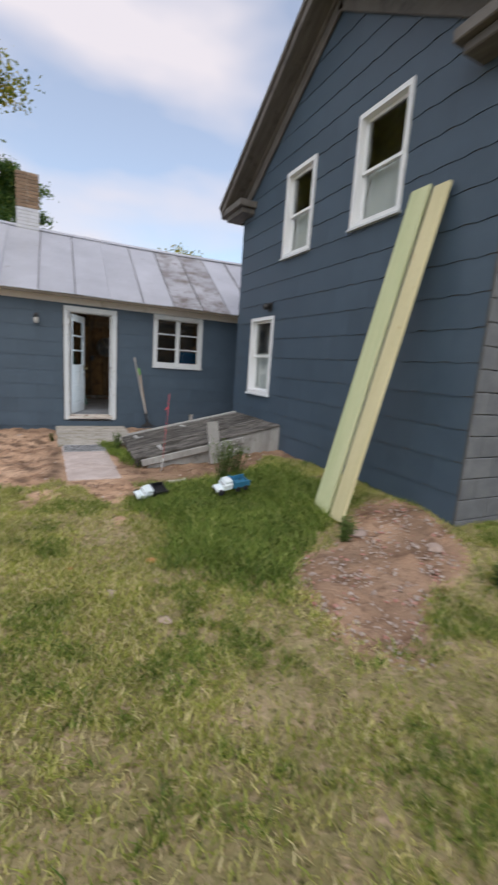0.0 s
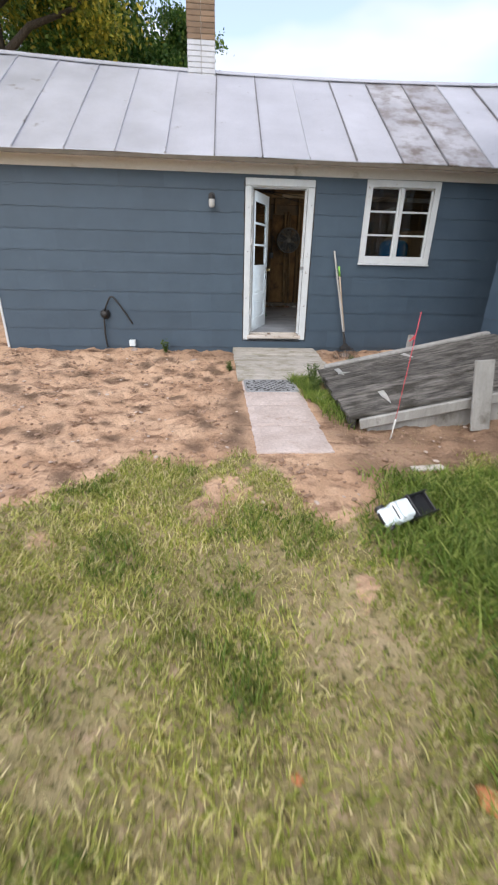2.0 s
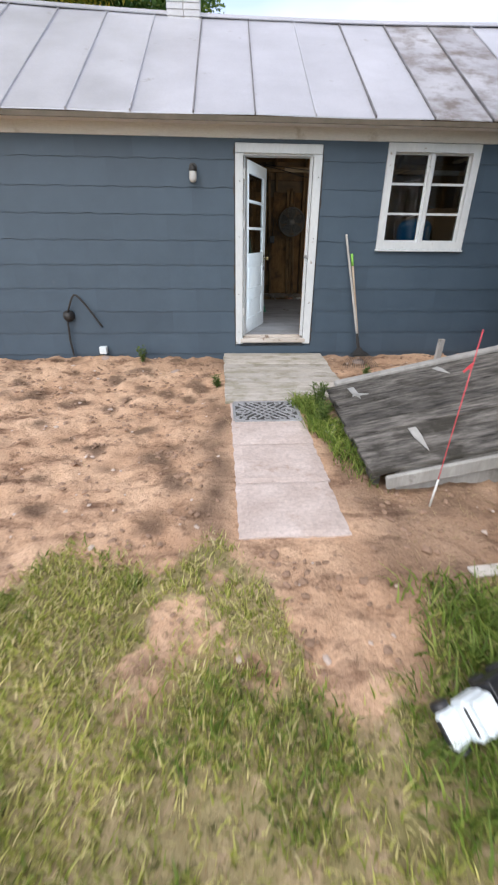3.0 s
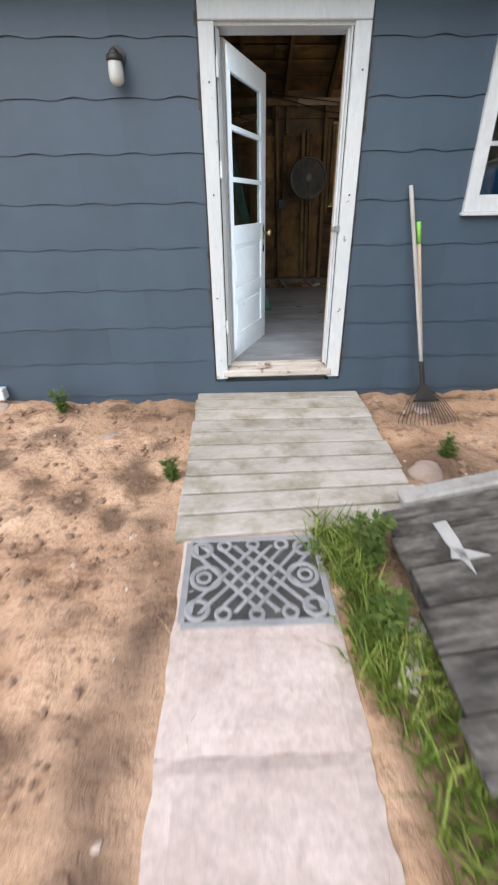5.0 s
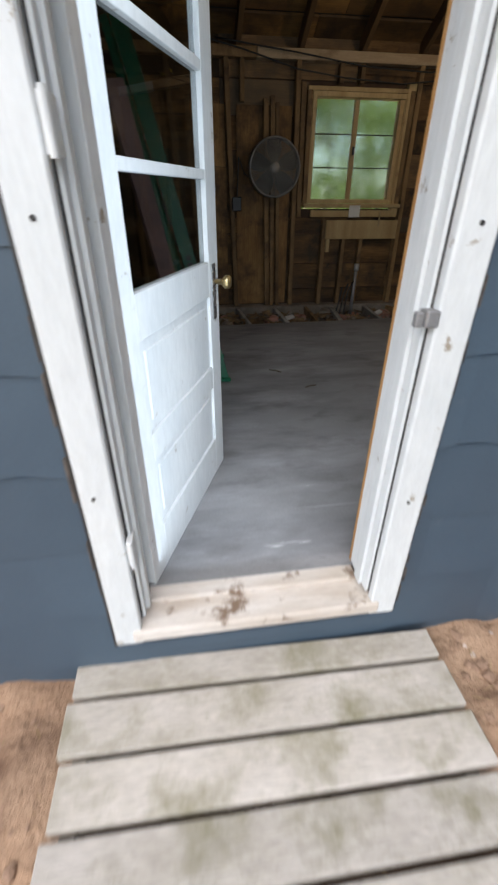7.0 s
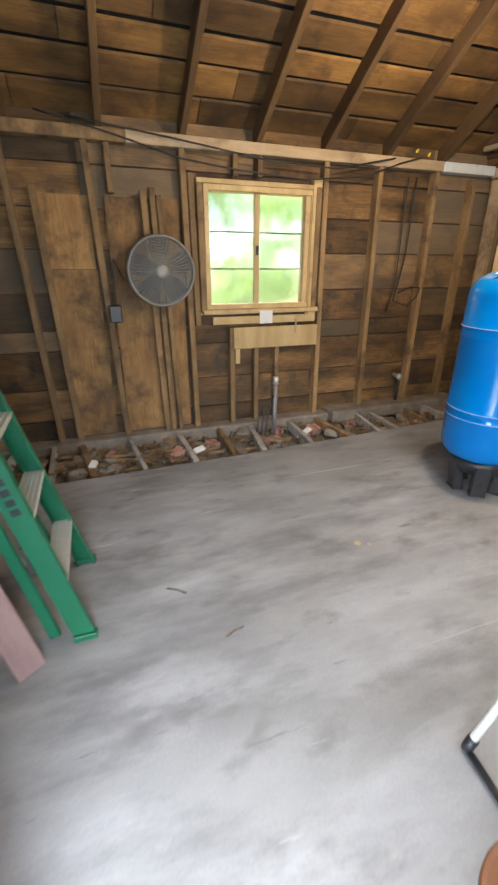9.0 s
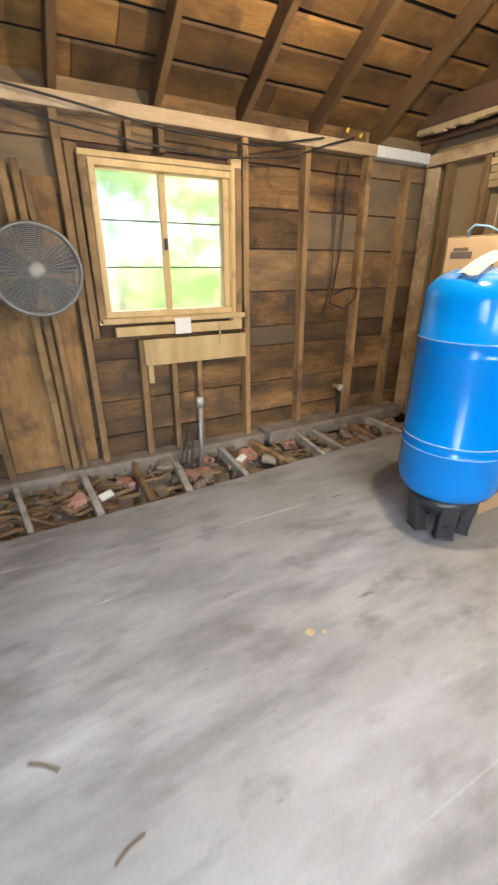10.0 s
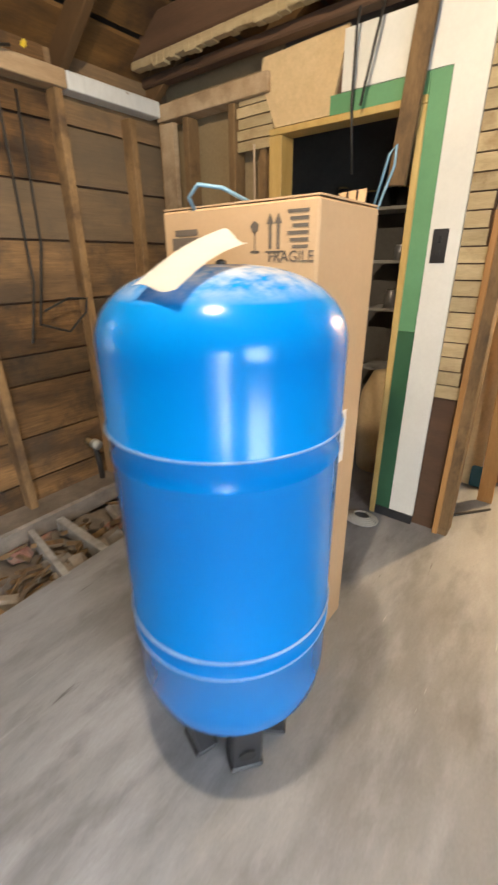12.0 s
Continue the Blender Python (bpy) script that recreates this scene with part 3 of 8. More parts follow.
def height(x, y):
    """The ground's height: it rises a little towards the house and lies in soft bumps."""
    h = 0.20 * smooth_step(1.9, 3.3, x) * smooth_step(1.2, 3.0, y) * (1 - smooth_step(7.2, 7.9, y))
    h = h + 0.035 * smooth_step(8.3, 9.0, y) * (1 - smooth_step(9.1, 9.6, y))
    h = h - 0.07 * np.exp(-((x + 0.6) ** 2 / 1.2 + (y - 7.2) ** 2 / 1.6))
    near = (1 - smooth_step(14, 30, np.abs(x))) * (1 - smooth_step(16, 34, np.abs(y)))
    h = h + near * (0.012 * np.sin(3.1 * x + 1.3 * y) + 0.010 * np.sin(5.3 * y - 2.2 * x + 1) + 0.006 * np.sin(11 * x + 7 * y))
    walkway = smooth_step(0.0, 0.2, x) * (1 - smooth_step(1.35, 1.6, x)) * smooth_step(4.8, 5.15, y)
    return h * (1 - walkway) - 0.015 * walkway


EDGE_X = [-40, -6, -3.2, -1.6, -0.75, 0.15, 0.36, 0.48, 0.85, 1.2, 1.6, 2.6, 3.1, 3.5, 40]
EDGE_Y = [9, 5.2, 3.9, 4.4, 5.15, 5.22, 4.9, 4.45, 4.4, 4.85, 5.0, 5.1, 5.3, 4.6, 4.6]


def turf_at(x, y):
    """1 where grass grows, 0 on bare soil."""
    e = np.interp(x, EDGE_X, EDGE_Y) + 0.10 * np.sin(7 * x) + 0.05 * np.sin(17 * x + 1)
    t = 1 - smooth_step(-0.2, 0.15, y - e)
    v = np.sin(5.1 * x + 1.7 * y) + np.sin(4.3 * y - 3.3 * x + 1) + 0.7 * np.sin(9.7 * x - 6.1 * y) + 0.5 * np.sin(15 * y + 11 * x)
    t = t * (1 - 0.9 * smooth_step(0.8, 1.3, v) * (0.05 + 0.95 * (1 - smooth_step(0.3, 1.1, e - y))) * (1 - smooth_step(0.7, 1.0, x) * smooth_step(2.2, 2.6, y)))
    al, ac = (x - 2.45) * 0.78 + (y - 2.3) * 0.62, (y - 2.3) * 0.78 - (x - 2.45) * 0.62
    bare = np.exp(-((al / 1.45) ** 2 + ((ac + 0.12 * np.sin(4 * al)) / 0.62) ** 2) * 1.1)
    t = t * (1 - smooth_step(0.3, 0.6, bare))
    t = np.maximum(t, smooth_step(14.0, 15.0, y))
    return np.maximum(t, smooth_step(4.6, 5.6, -x))


def lush_at(x, y):
    """1 where the grass stands tall beside the house."""
    a = smooth_step(0.75, 1.25, x + 0.12 * np.sin(5 * y)) * (1 - smooth_step(2.5, 3.1, x)) * smooth_step(2.0, 2.7, y + 0.5 * (x - 1.6) + 0.35 * (lattice(x, y, 0.3, 5) - 0.5)) * (1 - smooth_step(4.7, 5.0, y))
    run = 0.99 + 0.12 * (7.2 - y)
    b = (1 - smooth_step(0.07, 0.15, np.abs(x - run) + 0.04 * np.sin(11 * y))) * smooth_step(5.7, 6.2, y) * (1 - smooth_step(7.42, 7.55, y)) * (0.45 + 0.55 * smooth_step(6.3, 6.7, y))
    al, ac = (x - 2.45) * 0.78 + (y - 2.3) * 0.62, (y - 2.3) * 0.78 - (x - 2.45) * 0.62
    clear = smooth_step(0.2, 0.4, np.exp(-((al / 1.45) ** 2 + (ac / 0.62) ** 2) * 1.1))
    return np.maximum(a * (1 - clear), b)


def ground():
    def axis(lo, hi, step):
        inner = np.arange(lo, hi + 1e-6, step)
        out = [0.4, 1.0, 2.0, 4, 8, 14, 25, 45, 80, 150, 300, 700]
        return np.concatenate([[lo - o for o in out[::-1]], inner, [hi + o for o in out]])
    xs, ys = axis(-4.6, 4.4, 0.045), axis(-0.5, 9.4, 0.045)
    X, Y = np.meshgrid(xs, ys, indexing="ij")
    rng = np.random.default_rng(3)
    Z = height(X, Y)
    inner = (np.abs(X) < 5) & (Y > -1) & (Y < 9.5)
    soil = 1 - turf_at(X, Y)
    rut = sum(np.sin(X * fx + Y * fy + ph) for fx, fy, ph in ((9, 5, 0.3), (-7, 11, 1.1), (17, -6, 2.0), (4, 21, 0.7), (-23, 13, 1.9), (29, 17, 0.2)))
    dry = (1 - smooth_step(0.0, 0.2, X) * (1 - smooth_step(1.5, 1.7, X)) * smooth_step(5.1, 5.3, Y))
    Z = Z + inner * rng.normal(0, 0.004, X.shape) + inner * soil * dry * (rng.normal(0, 0.006, X.shape) + 0.006 * rut + 0.016 * (lattice(X, Y, 0.16, 51) - 0.5) + 0.016 * (lattice(X, Y, 0.07, 52) - 0.5))
    nx, ny = X.shape
    i = np.arange(nx * ny).reshape(nx, ny)
    quads = np.stack([i[:-1, :-1], i[1:, :-1], i[1:, 1:], i[:-1, 1:]], -1).reshape(-1, 4)
    me = bpy.data.meshes.new("ground")
    me.from_pydata(np.stack([X, Y, Z], -1).reshape(-1, 3).tolist(), [], quads.tolist())
    me.polygons.foreach_set("use_smooth", [True] * len(me.polygons))
    a = me.attributes.new("turf", "FLOAT", "POINT")
    a.data.foreach_set("value", turf_at(X, Y).ravel().astype(np.float32))
    d = me.attributes.new("dark_tone", "FLOAT", "POINT")
    darkened = smooth_step(0.75, 1.15, X + 0.1 * np.sin(9 * Y)) * smooth_step(3.7, 4.3, Y) * (1 - smooth_step(5.9, 6.3, Y)) * (0.30 + 0.45 * lattice(X, Y, 0.16, 31))
    # groove along the slab's edge: damp and shade painted together
    darkened = np.maximum(darkened, np.exp(-((X - 0.10 + 0.05 * np.sin(6 * Y)) / 0.13) ** 2) * smooth_step(5.0, 5.6, Y) * (1 - smooth_step(7.4, 8, Y)) * (0.25 + 0.75 * lattice(X, Y, 0.14, 33)))
    darkened = np.maximum(darkened, 0.8 * smooth_step(0.62, 0.85, lattice(X, Y, 0.22, 35)) * (X < 0.2))
    darkened = np.maximum(darkened, smooth_step(0.9, 1.0, X) * (1 - smooth_step(1.5, 1.8, X)) * smooth_step(5.6, 5.9, Y) * (1 - smooth_step(7.5, 7.7, Y)) * 0.6)
    # wall foot beside the ramp: damp soil plus its shadow, as colour
    darkened = np.maximum(darkened, 0.75 * np.exp(-((X - 0.8) / 1.15) ** 2) * smooth_step(8.35, 8.75, Y))
    darkened = np.maximum(darkened, (0.25 + 0.5 * lattice(X, Y, 0.2, 37)) * (1 - turf_at(X, Y)) * smooth_step(1.0, 1.3, X) * (1 - smooth_step(3.4, 3.7, Y)))
    # shade beneath the ramp, painted over its whole footprint
    darkened = np.maximum(darkened, (X > 0.22) * (X < 1.46) * (Y > 7.5) * (Y < 9.05) * 1.0)
    darkened = np.maximum(darkened, np.exp(-(((X - 1.75) / 0.4) ** 2 + ((Y - 7.95) / 0.25) ** 2)) * 0.9)
    d.data.foreach_set("value", darkened.ravel().astype(np.float32))
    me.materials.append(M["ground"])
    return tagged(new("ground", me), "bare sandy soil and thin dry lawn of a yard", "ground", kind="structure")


ground()


def blades(name, pts, tall, wide, material, label, category, seed, bend=0.5):
    """Many curved blades in one mesh."""
    rng = np.random.default_rng(seed)
    n = len(pts)
    x, y = pts[:, 0], pts[:, 1]
    z = height(x, y) - 0.006
    h = tall * rng.uniform(0.55, 1.25, n)
    w = wide * rng.uniform(0.7, 1.4, n)
    a, f = rng.uniform(0, math.tau, n), rng.uniform(0, math.tau, n)
    lean = h * bend * rng.uniform(0.2, 1.3, n)
    ux, uy, lx, ly = np.cos(a) * w, np.sin(a) * w, np.cos(f) * lean, np.sin(f) * lean
    v = np.zeros((n, 5, 3))
    for k, (s, up, ln, ww) in enumerate(((-1, 0, 0, 1), (1, 0, 0, 1), (-1, 0.55, 0.3, 0.8), (1, 0.55, 0.3, 0.8), (0, 1, 1, 0))):
        v[:, k, 0], v[:, k, 1], v[:, k, 2] = x + s * ux * ww + lx * ln, y + s * uy * ww + ly * ln, z + h * up * (1 - 0.15 * bend)
    b = np.arange(n)[:, None] * 5
    tris = np.concatenate([b + np.array([[0, 1, 3]]), b + np.array([[0, 3, 2]]), b + np.array([[2, 3, 4]])]).astype(np.int32)
    me = bpy.data.meshes.new(name)
    me.vertices.add(n * 5)
    me.vertices.foreach_set("co", v.astype(np.float32).ravel())
    me.loops.add(tris.size)
    me.loops.foreach_set("vertex_index", tris.ravel())
    me.polygons.add(len(tris))
    me.polygons.foreach_set("loop_start", np.arange(0, tris.size, 3, dtype=np.int32))
    me.update()
    me.validate()
    me.materials.append(material)
    return tagged(new(name, me), label, category, kind="stuff")


def scatter(n, x0, x1, y0, y1, weight, seed):
    rng = np.random.default_rng(seed)
    p = np.stack([rng.uniform(x0, x1, n), rng.uniform(y0, y1, n)], -1)
    return p[rng.uniform(0, 1, n) < weight(p[:, 0], p[:, 1])]


def patchy(x, y):
    """Thin and thick spots of the lawn, with clumps a hand wide."""
    v = 0.40 * lattice(x, y, 0.55, 1) + 0.36 * lattice(x, y, 0.17, 2) + 0.24 * lattice(x, y, 0.06, 3)
    return 0.22 + 0.78 * smooth_step(0.35, 0.56, v)


def green_spots(x, y):
    """Where the lawn grows in fresher, taller tufts."""
    return smooth_step(0.52, 0.66, 0.55 * lattice(x, y, 0.42, 8) + 0.45 * lattice(x, y, 0.12, 9)) * smooth_step(0.3, 0.7, patchy(x, y))


LAWN = (-2.8, 4.2, 0.2, 5.6)
blades("lawn_grass", scatter(330000, *LAWN, lambda x, y: turf_at(x, y) * patchy(x, y) * (1 - 0.8 * lush_at(x, y)), 5), 0.050, 0.0034, M["turf"], "short patchy dry lawn grass", "grass", 1, 0.95)
blades("outer_lawn_grass", scatter(260000, -12.0, 9.0, -8.0, 5.4, lambda x, y: turf_at(x, y) * (0.3 + 0.7 * patchy(x, y)) * ~((x > LAWN[0]) & (x < LAWN[1]) & (y > LAWN[2])) * ~((x > 3.3) & (y > 2.3)), 15), 0.055, 0.0065, M["turf"], "short dry lawn around the yard", "grass", 6, 0.95)
blades("lawn_grass_tufts", scatter(190000, *LAWN, lambda x, y: turf_at(x, y) * green_spots(x, y) * (1 - lush_at(x, y)), 6), 0.068, 0.0036, M["lush"], "small greener tufts in the lawn", "grass", 2, 0.8)
blades("tall_grass", scatter(150000, 0.6, 3.4, 1.6, 7.7, lambda x, y: lush_at(x, y) * np.clip(0.35 + patchy(x, y) * (0.5 + 0.8 * lattice(x, y, 0.25, 14)), 0, 1), 7), 0.115, 0.0046, M["lush"], "lush tall green grass beside the house", "grass", 3, 0.95)
blades("thatch", scatter(120000, *LAWN, lambda x, y: turf_at(x, y) * np.clip(1.1 - patchy(x, y), 0.2, 0.8) * (1 - 0.85 * lush_at(x, y)), 9), 0.022, 0.0024, M["straw"], "dead straw-coloured thatch in the lawn", "grass", 5, 1.7)
blades("dry_straw", scatter(16000, -3.2, 3.4, 4.0, 9.0, lambda x, y: (1 - turf_at(x, y)) * (0.05 + 0.8 * smooth_step(0.95, 1.3, x) * (1 - smooth_step(6.0, 6.4, y)) + 0.25 * smooth_step(8.7, 8.9, y)), 8), 0.05, 0.0016, M["straw"], "dry straw stubble on the soil", "straw", 4, 1.6)


def lumps(name, pts, size, material, label, category, seed):
    """Stones or clods lying about, one joined mesh."""
    rng = np.random.default_rng(seed)
    base = B()
    bmesh.ops.create_icosphere(base, subdivisions=1, radius=1.0)
    co = np.array([v.co[:] for v in base.verts])
    fs = np.array([[v.index for v in f.verts] for f in base.faces])
    base.free()
    vs, faces = [], []
    for i, (x, y) in enumerate(pts):
        s = size * min(rng.lognormal(0, 0.5), 1.9)
        c = co * (1 + rng.normal(0, 0.16, (len(co), 1))) * np.array([s * rng.uniform(0.7, 1.5), s * rng.uniform(0.7, 1.5), s * 0.55])
        a = rng.uniform(0, math.tau)
        r = np.array([[math.cos(a), -math.sin(a), 0], [math.sin(a), math.cos(a), 0], [0, 0, 1]])
        vs.append(c @ r.T + np.array([x, y, float(height(np.array(x), np.array(y))) + s * 0.2]))
        faces.append(fs + i * len(co))
    me = bpy.data.meshes.new(name)
    me.from_pydata(np.concatenate(vs).tolist(), [], np.concatenate(faces).tolist())
    me.materials.append(material)
    return tagged(new(name, me), label, category, kind="stuff")


lumps("soil_clods", scatter(9000, -3.2, 3.3, 4.3, 9.0, lambda x, y: (1 - turf_at(x, y)) * (0.12 + 0.8 * lattice(x, y, 0.35, 41) ** 2) * ((x < 0.12) | (x > 0.98) | (y < 5.2)) * ((y < 7.4) | (x < 0.12) | (x > 1.55)), 11), 0.012, M["soil_dark"], "brown soil clods and crumbs on the bare yard", "soil", 21)
lumps("pale_pebbles", scatter(700, -3.2, 3.3, 4.3, 9.0, lambda x, y: (1 - turf_at(x, y)) * 0.6 * ((x < 0.15) | (x > 1.55) | (y < 5.2)), 12), 0.012, M["gravel"], "pale pebbles scattered over bare soil", "pebbles", 22)
lumps("crumbled_brick", scatter(500, 1.4, 3.4, 1.2, 3.5, lambda x, y: (1 - turf_at(x, y)), 14), 0.011, M["rubble_brick"], "crumbled reddish brick by the house corner", "rubble", 24)
lumps("broken_masonry", scatter(3600, 1.4, 3.4, 1.2, 3.5, lambda x, y: (1 - turf_at(x, y)) * (0.25 + 0.75 * lattice(x, y, 0.3, 43)), 13), 0.0085, M["gravel"], "broken masonry and gravel by the house corner", "rubble", 23)


def rock(x, y, size, seed, label, material="stone", squash=0.35):
    bm = B()
    bmesh.ops.create_icosphere(bm, subdivisions=3, radius=1.0)
    for v in bm.verts:
        k = 1 + 0.30 * noise.noise(v.co * 1.3 + Vector((seed, 0, 0))) + 0.10 * noise.noise(v.co * 4 + Vector((0, seed, 0)))
        v.co = Vector((v.co.x * size * k, v.co.y * size * 0.75 * k, v.co.z * size * squash * k))
    ob = solo("rock", bm, M[material], label, "rock", smooth=True)
    ob.matrix_world = pose(x, y, float(height(np.array(x), np.array(y))) + size * squash * 0.35, 0, 0, seed * 47)
    return ob


for x, y, s, k, lab in ((1.62, 7.86, 0.12, 1, "pale pinkish stone beside the wooden ramp"), (0.36, 2.55, 0.05, 2, "pale stone lying in the thin lawn"),
                        (0.70, 2.92, 0.05, 3, "small orange-tinted stone in the lawn"), (2.55, 2.75, 0.09, 4, "grey stone on the rubble by the house"),
                        (2.95, 2.25, 0.08, 5, "rounded stone near the house corner"), (-1.35, 8.93, 0.07, 6, "white stone against the wall foot"), 
                        (-0.4, 8.5, 0.07, 8, "flat pinkish stone in the soil"), (1.95, 8.75, 0.1, 9, "flat stone by the wall foot"), (0.62, 2.2, 0.05, 10, "pale stone lying in the thin lawn"), (0.14, 3.03, 0.022, 11, "small orange brick chip in the lawn")):
    rock(x, y, s, k, lab, "orange_stone" if k in (3, 11) else "stone")


# ---------- wall helpers ----------
def wing_p(u, d, z):
    return Vector((u, 9.05 - d, z))


def house_p(u, d, z):
    return Vector((3.42 - d, u, z))


def back_p(u, d, z):
    return Vector((u, 13.48 - d, z))


def right_p(u, d, z):
    return Vector((5.2 - d, u, z))


def bar(bm, P, u0, u1, d0, d1, z0, z1, bevel=0.0):
    """A block given along the wall, out of it and up."""
    a, b = P(u0, d0, z0), P(u1, d1, z1)
    return box(bm, min(a.x, b.x), max(a.x, b.x), min(a.y, b.y), max(a.y, b.y), min(a.z, b.z), max(a.z, b.z), bevel)


def spans(lo, hi, cuts):
    """What is left of lo..hi when the cuts are taken out."""
    out = [(lo, hi)]
    for a, b in cuts:
        out = [s for p, q in out for s in ((p, min(q, a)), (max(p, b), q)) if s[1] - s[0] > 0.004]
    return out


def wall_sheet(name, P, u0, u1, z0, top, openings, thick, material, parent=None, label="", step=None):
    """A wall with real openings; its top may slope."""
    cuts = sorted({u0, u1, *[o[0] for o in openings], *[o[1] for o in openings], *(step or [])})
    cuts = [c for c in cuts if u0 <= c <= u1]
    bm = B()
    for a, b in zip(cuts, cuts[1:]):
        mid = (a + b) / 2
        holes = [(o[2], o[3]) for o in openings if o[0] <= mid <= o[1]]
        ta, tb = top(a), top(b)
        segs = spans(z0, max(ta, tb) + 1, holes)
        for lo, hi in segs:
            ha, hb = (min(hi, ta), min(hi, tb))
            if ha - lo < 0.005 and hb - lo < 0.005:
                continue
            q = [P(a, 0, lo), P(b, 0, lo), P(b, 0, max(hb, lo + 0.001)), P(a, 0, max(ha, lo + 0.001))]
            r = [P(a, -thick, lo), P(b, -thick, lo), P(b, -thick, max(hb, lo + 0.001)), P(a, -thick, max(ha, lo + 0.001))]
            f, g = [bm.verts.new(v) for v in q], [bm.verts.new(v) for v in r]
            bm.faces.new(f)
            bm.faces.new(g[::-1])
            for k in range(4):
                bm.faces.new((f[k], g[k], g[(k + 1) % 4], f[(k + 1) % 4]))
    return part(name, bm, material, parent, label)


def shingles(P, u0, u1, z0, z1, course, wide, openings, top, parent, seed, first=0.0):
    """Courses of wavy-edged siding shingles, each an object, cut round the openings."""
    rng = random.Random(seed)
    z, row = z0, 0
    while z < z1 - 0.02:
        u = u0 - wide * (0.5 if row % 2 else 0.0) - first
        while u < u1:
            a, b = max(u, u0), min(u + wide, u1)
            if b - a > 0.03:
                bm = B()
                jog = rng.uniform(-0.0015, 0.0015)
                grow = rng.uniform(0, 0.0008)
                cols = sorted({a, b, *[c for o in openings for c in o[:2] if a < c < b], *[u + wide * k / 12 for k in range(13) if a < u + wide * k / 12 < b]})
                def low(c):
                    return z + jog + 0.007 * math.sin((c - u) / wide * math.tau * 2 + 0.6) + 0.003 * math.sin((c - u) * 31)
                for p, q in zip(cols, cols[1:]):
                    mid = (p + q) / 2
                    holes = [(o[2], o[3]) for o in openings if o[0] <= mid <= o[1]]
                    for lo, hi in spans(z - 0.02, z + course - 0.002, holes):
                        base = lo <= z - 0.019
                        lp, lq = (low(p), low(q)) if base else (lo, lo)
                        hp, hq = min(hi, top(p)), min(hi, top(q))
                        if hp - lp < 0.004 or hq - lq < 0.004:
                            continue
                        def out(zz):
                            return 0.005 + grow + 0.008 * max(0.0, min(1.0, (z + course - zz) / course))
                        f = [bm.verts.new(P(c, out(h) , h)) for c, h in ((p, lp), (q, lq), (q, hq), (p, hp))]
                        bm.faces.new(f)
                        g = [bm.verts.new(P(c, 0.001, h)) for c, h in ((p, lp), (q, lq))]
                        bm.faces.new((f[0], g[0], g[1], f[1]))
                if len(bm.faces):
                    bmesh.ops.remove_doubles(bm, verts=bm.verts, dist=0.0004)
                    part("shingle", bm, M["siding"], parent)
                else:
                    bm.free()
            u += wide + 0.0006
        z += course
        row += 1


def sash(bm, P, u0, u1, z0, z1, d0, d1, w):
    bar(bm, P, u0, u1, d0, d1, z0, z0 + w)
    bar(bm, P, u0, u1, d0, d1, z1 - w, z1)
    bar(bm, P, u0, u0 + w, d0, d1, z0 + w, z1 - w)
    bar(bm, P, u1 - w, u1, d0, d1, z0 + w, z1 - w)


def pane(P, u0, u1, z0, z1, d, parent, glass="glass"):
    bm = B()
    bar(bm, P, u0, u1, d - 0.004, d, z0, z1)
    ob = part("pane", bm, M[glass], parent)
    ob.visible_shadow = False
    return ob


def house_window(number, u0, u1, z0, z1):
    w = thing("window_" + str(number), "white double-hung window in dark blue siding", "window", kind="structure")
    bm = B()
    sash(bm, house_p, u0, u1, z0, z1, -0.10, 0.035, 0.055)
    frame_ = part("window_frame", bm, M["vinyl"], w)
    bm = B()
    bar(bm, house_p, u0 - 0.015, u1 + 0.015, -0.08, 0.06, z0 - 0.03, z0 - 0.002, 0.004)
    part("window_sill", bm, M["white_paint"], w)
    mid = (z0 + z1) / 2
    for name, lo, hi, d in (("lower_sash", z0 + 0.057, mid + 0.02, -0.075), ("upper_sash", mid - 0.02, z1 - 0.057, -0.04)):
        bm = B()
        sash(bm, house_p, u0 + 0.057, u1 - 0.057, lo, hi, d - 0.028, d, 0.035)
        s = part(name, bm, M["vinyl"], w)
        pane(house_p, u0 + 0.093, u1 - 0.093, lo + 0.036, hi - 0.036, d - 0.012, s)
    bm = B()
    bar(bm, house_p, u0 + 0.02, u1 - 0.02, -0.155, -0.150, z0 + 0.06, z0 + (z1 - z0) * 0.54)
    part("blind", bm, M["curtain"], w, "pale blind behind the lower panes")
    return w


# ---------- the main house ----------
WIN_A, WIN_B, WIN_C = (3.65, 4.47, 3.23, 4.48), (5.35, 6.11, 3.20, 4.42), (6.23, 7.04, 1.04, 2.35)
HOUSE_Y0, HOUSE_Y1, RIDGE_Y = 2.45, 7.69, 5.07


def gable(u):
    return 6.08 - 0.645 * abs(u - RIDGE_Y)


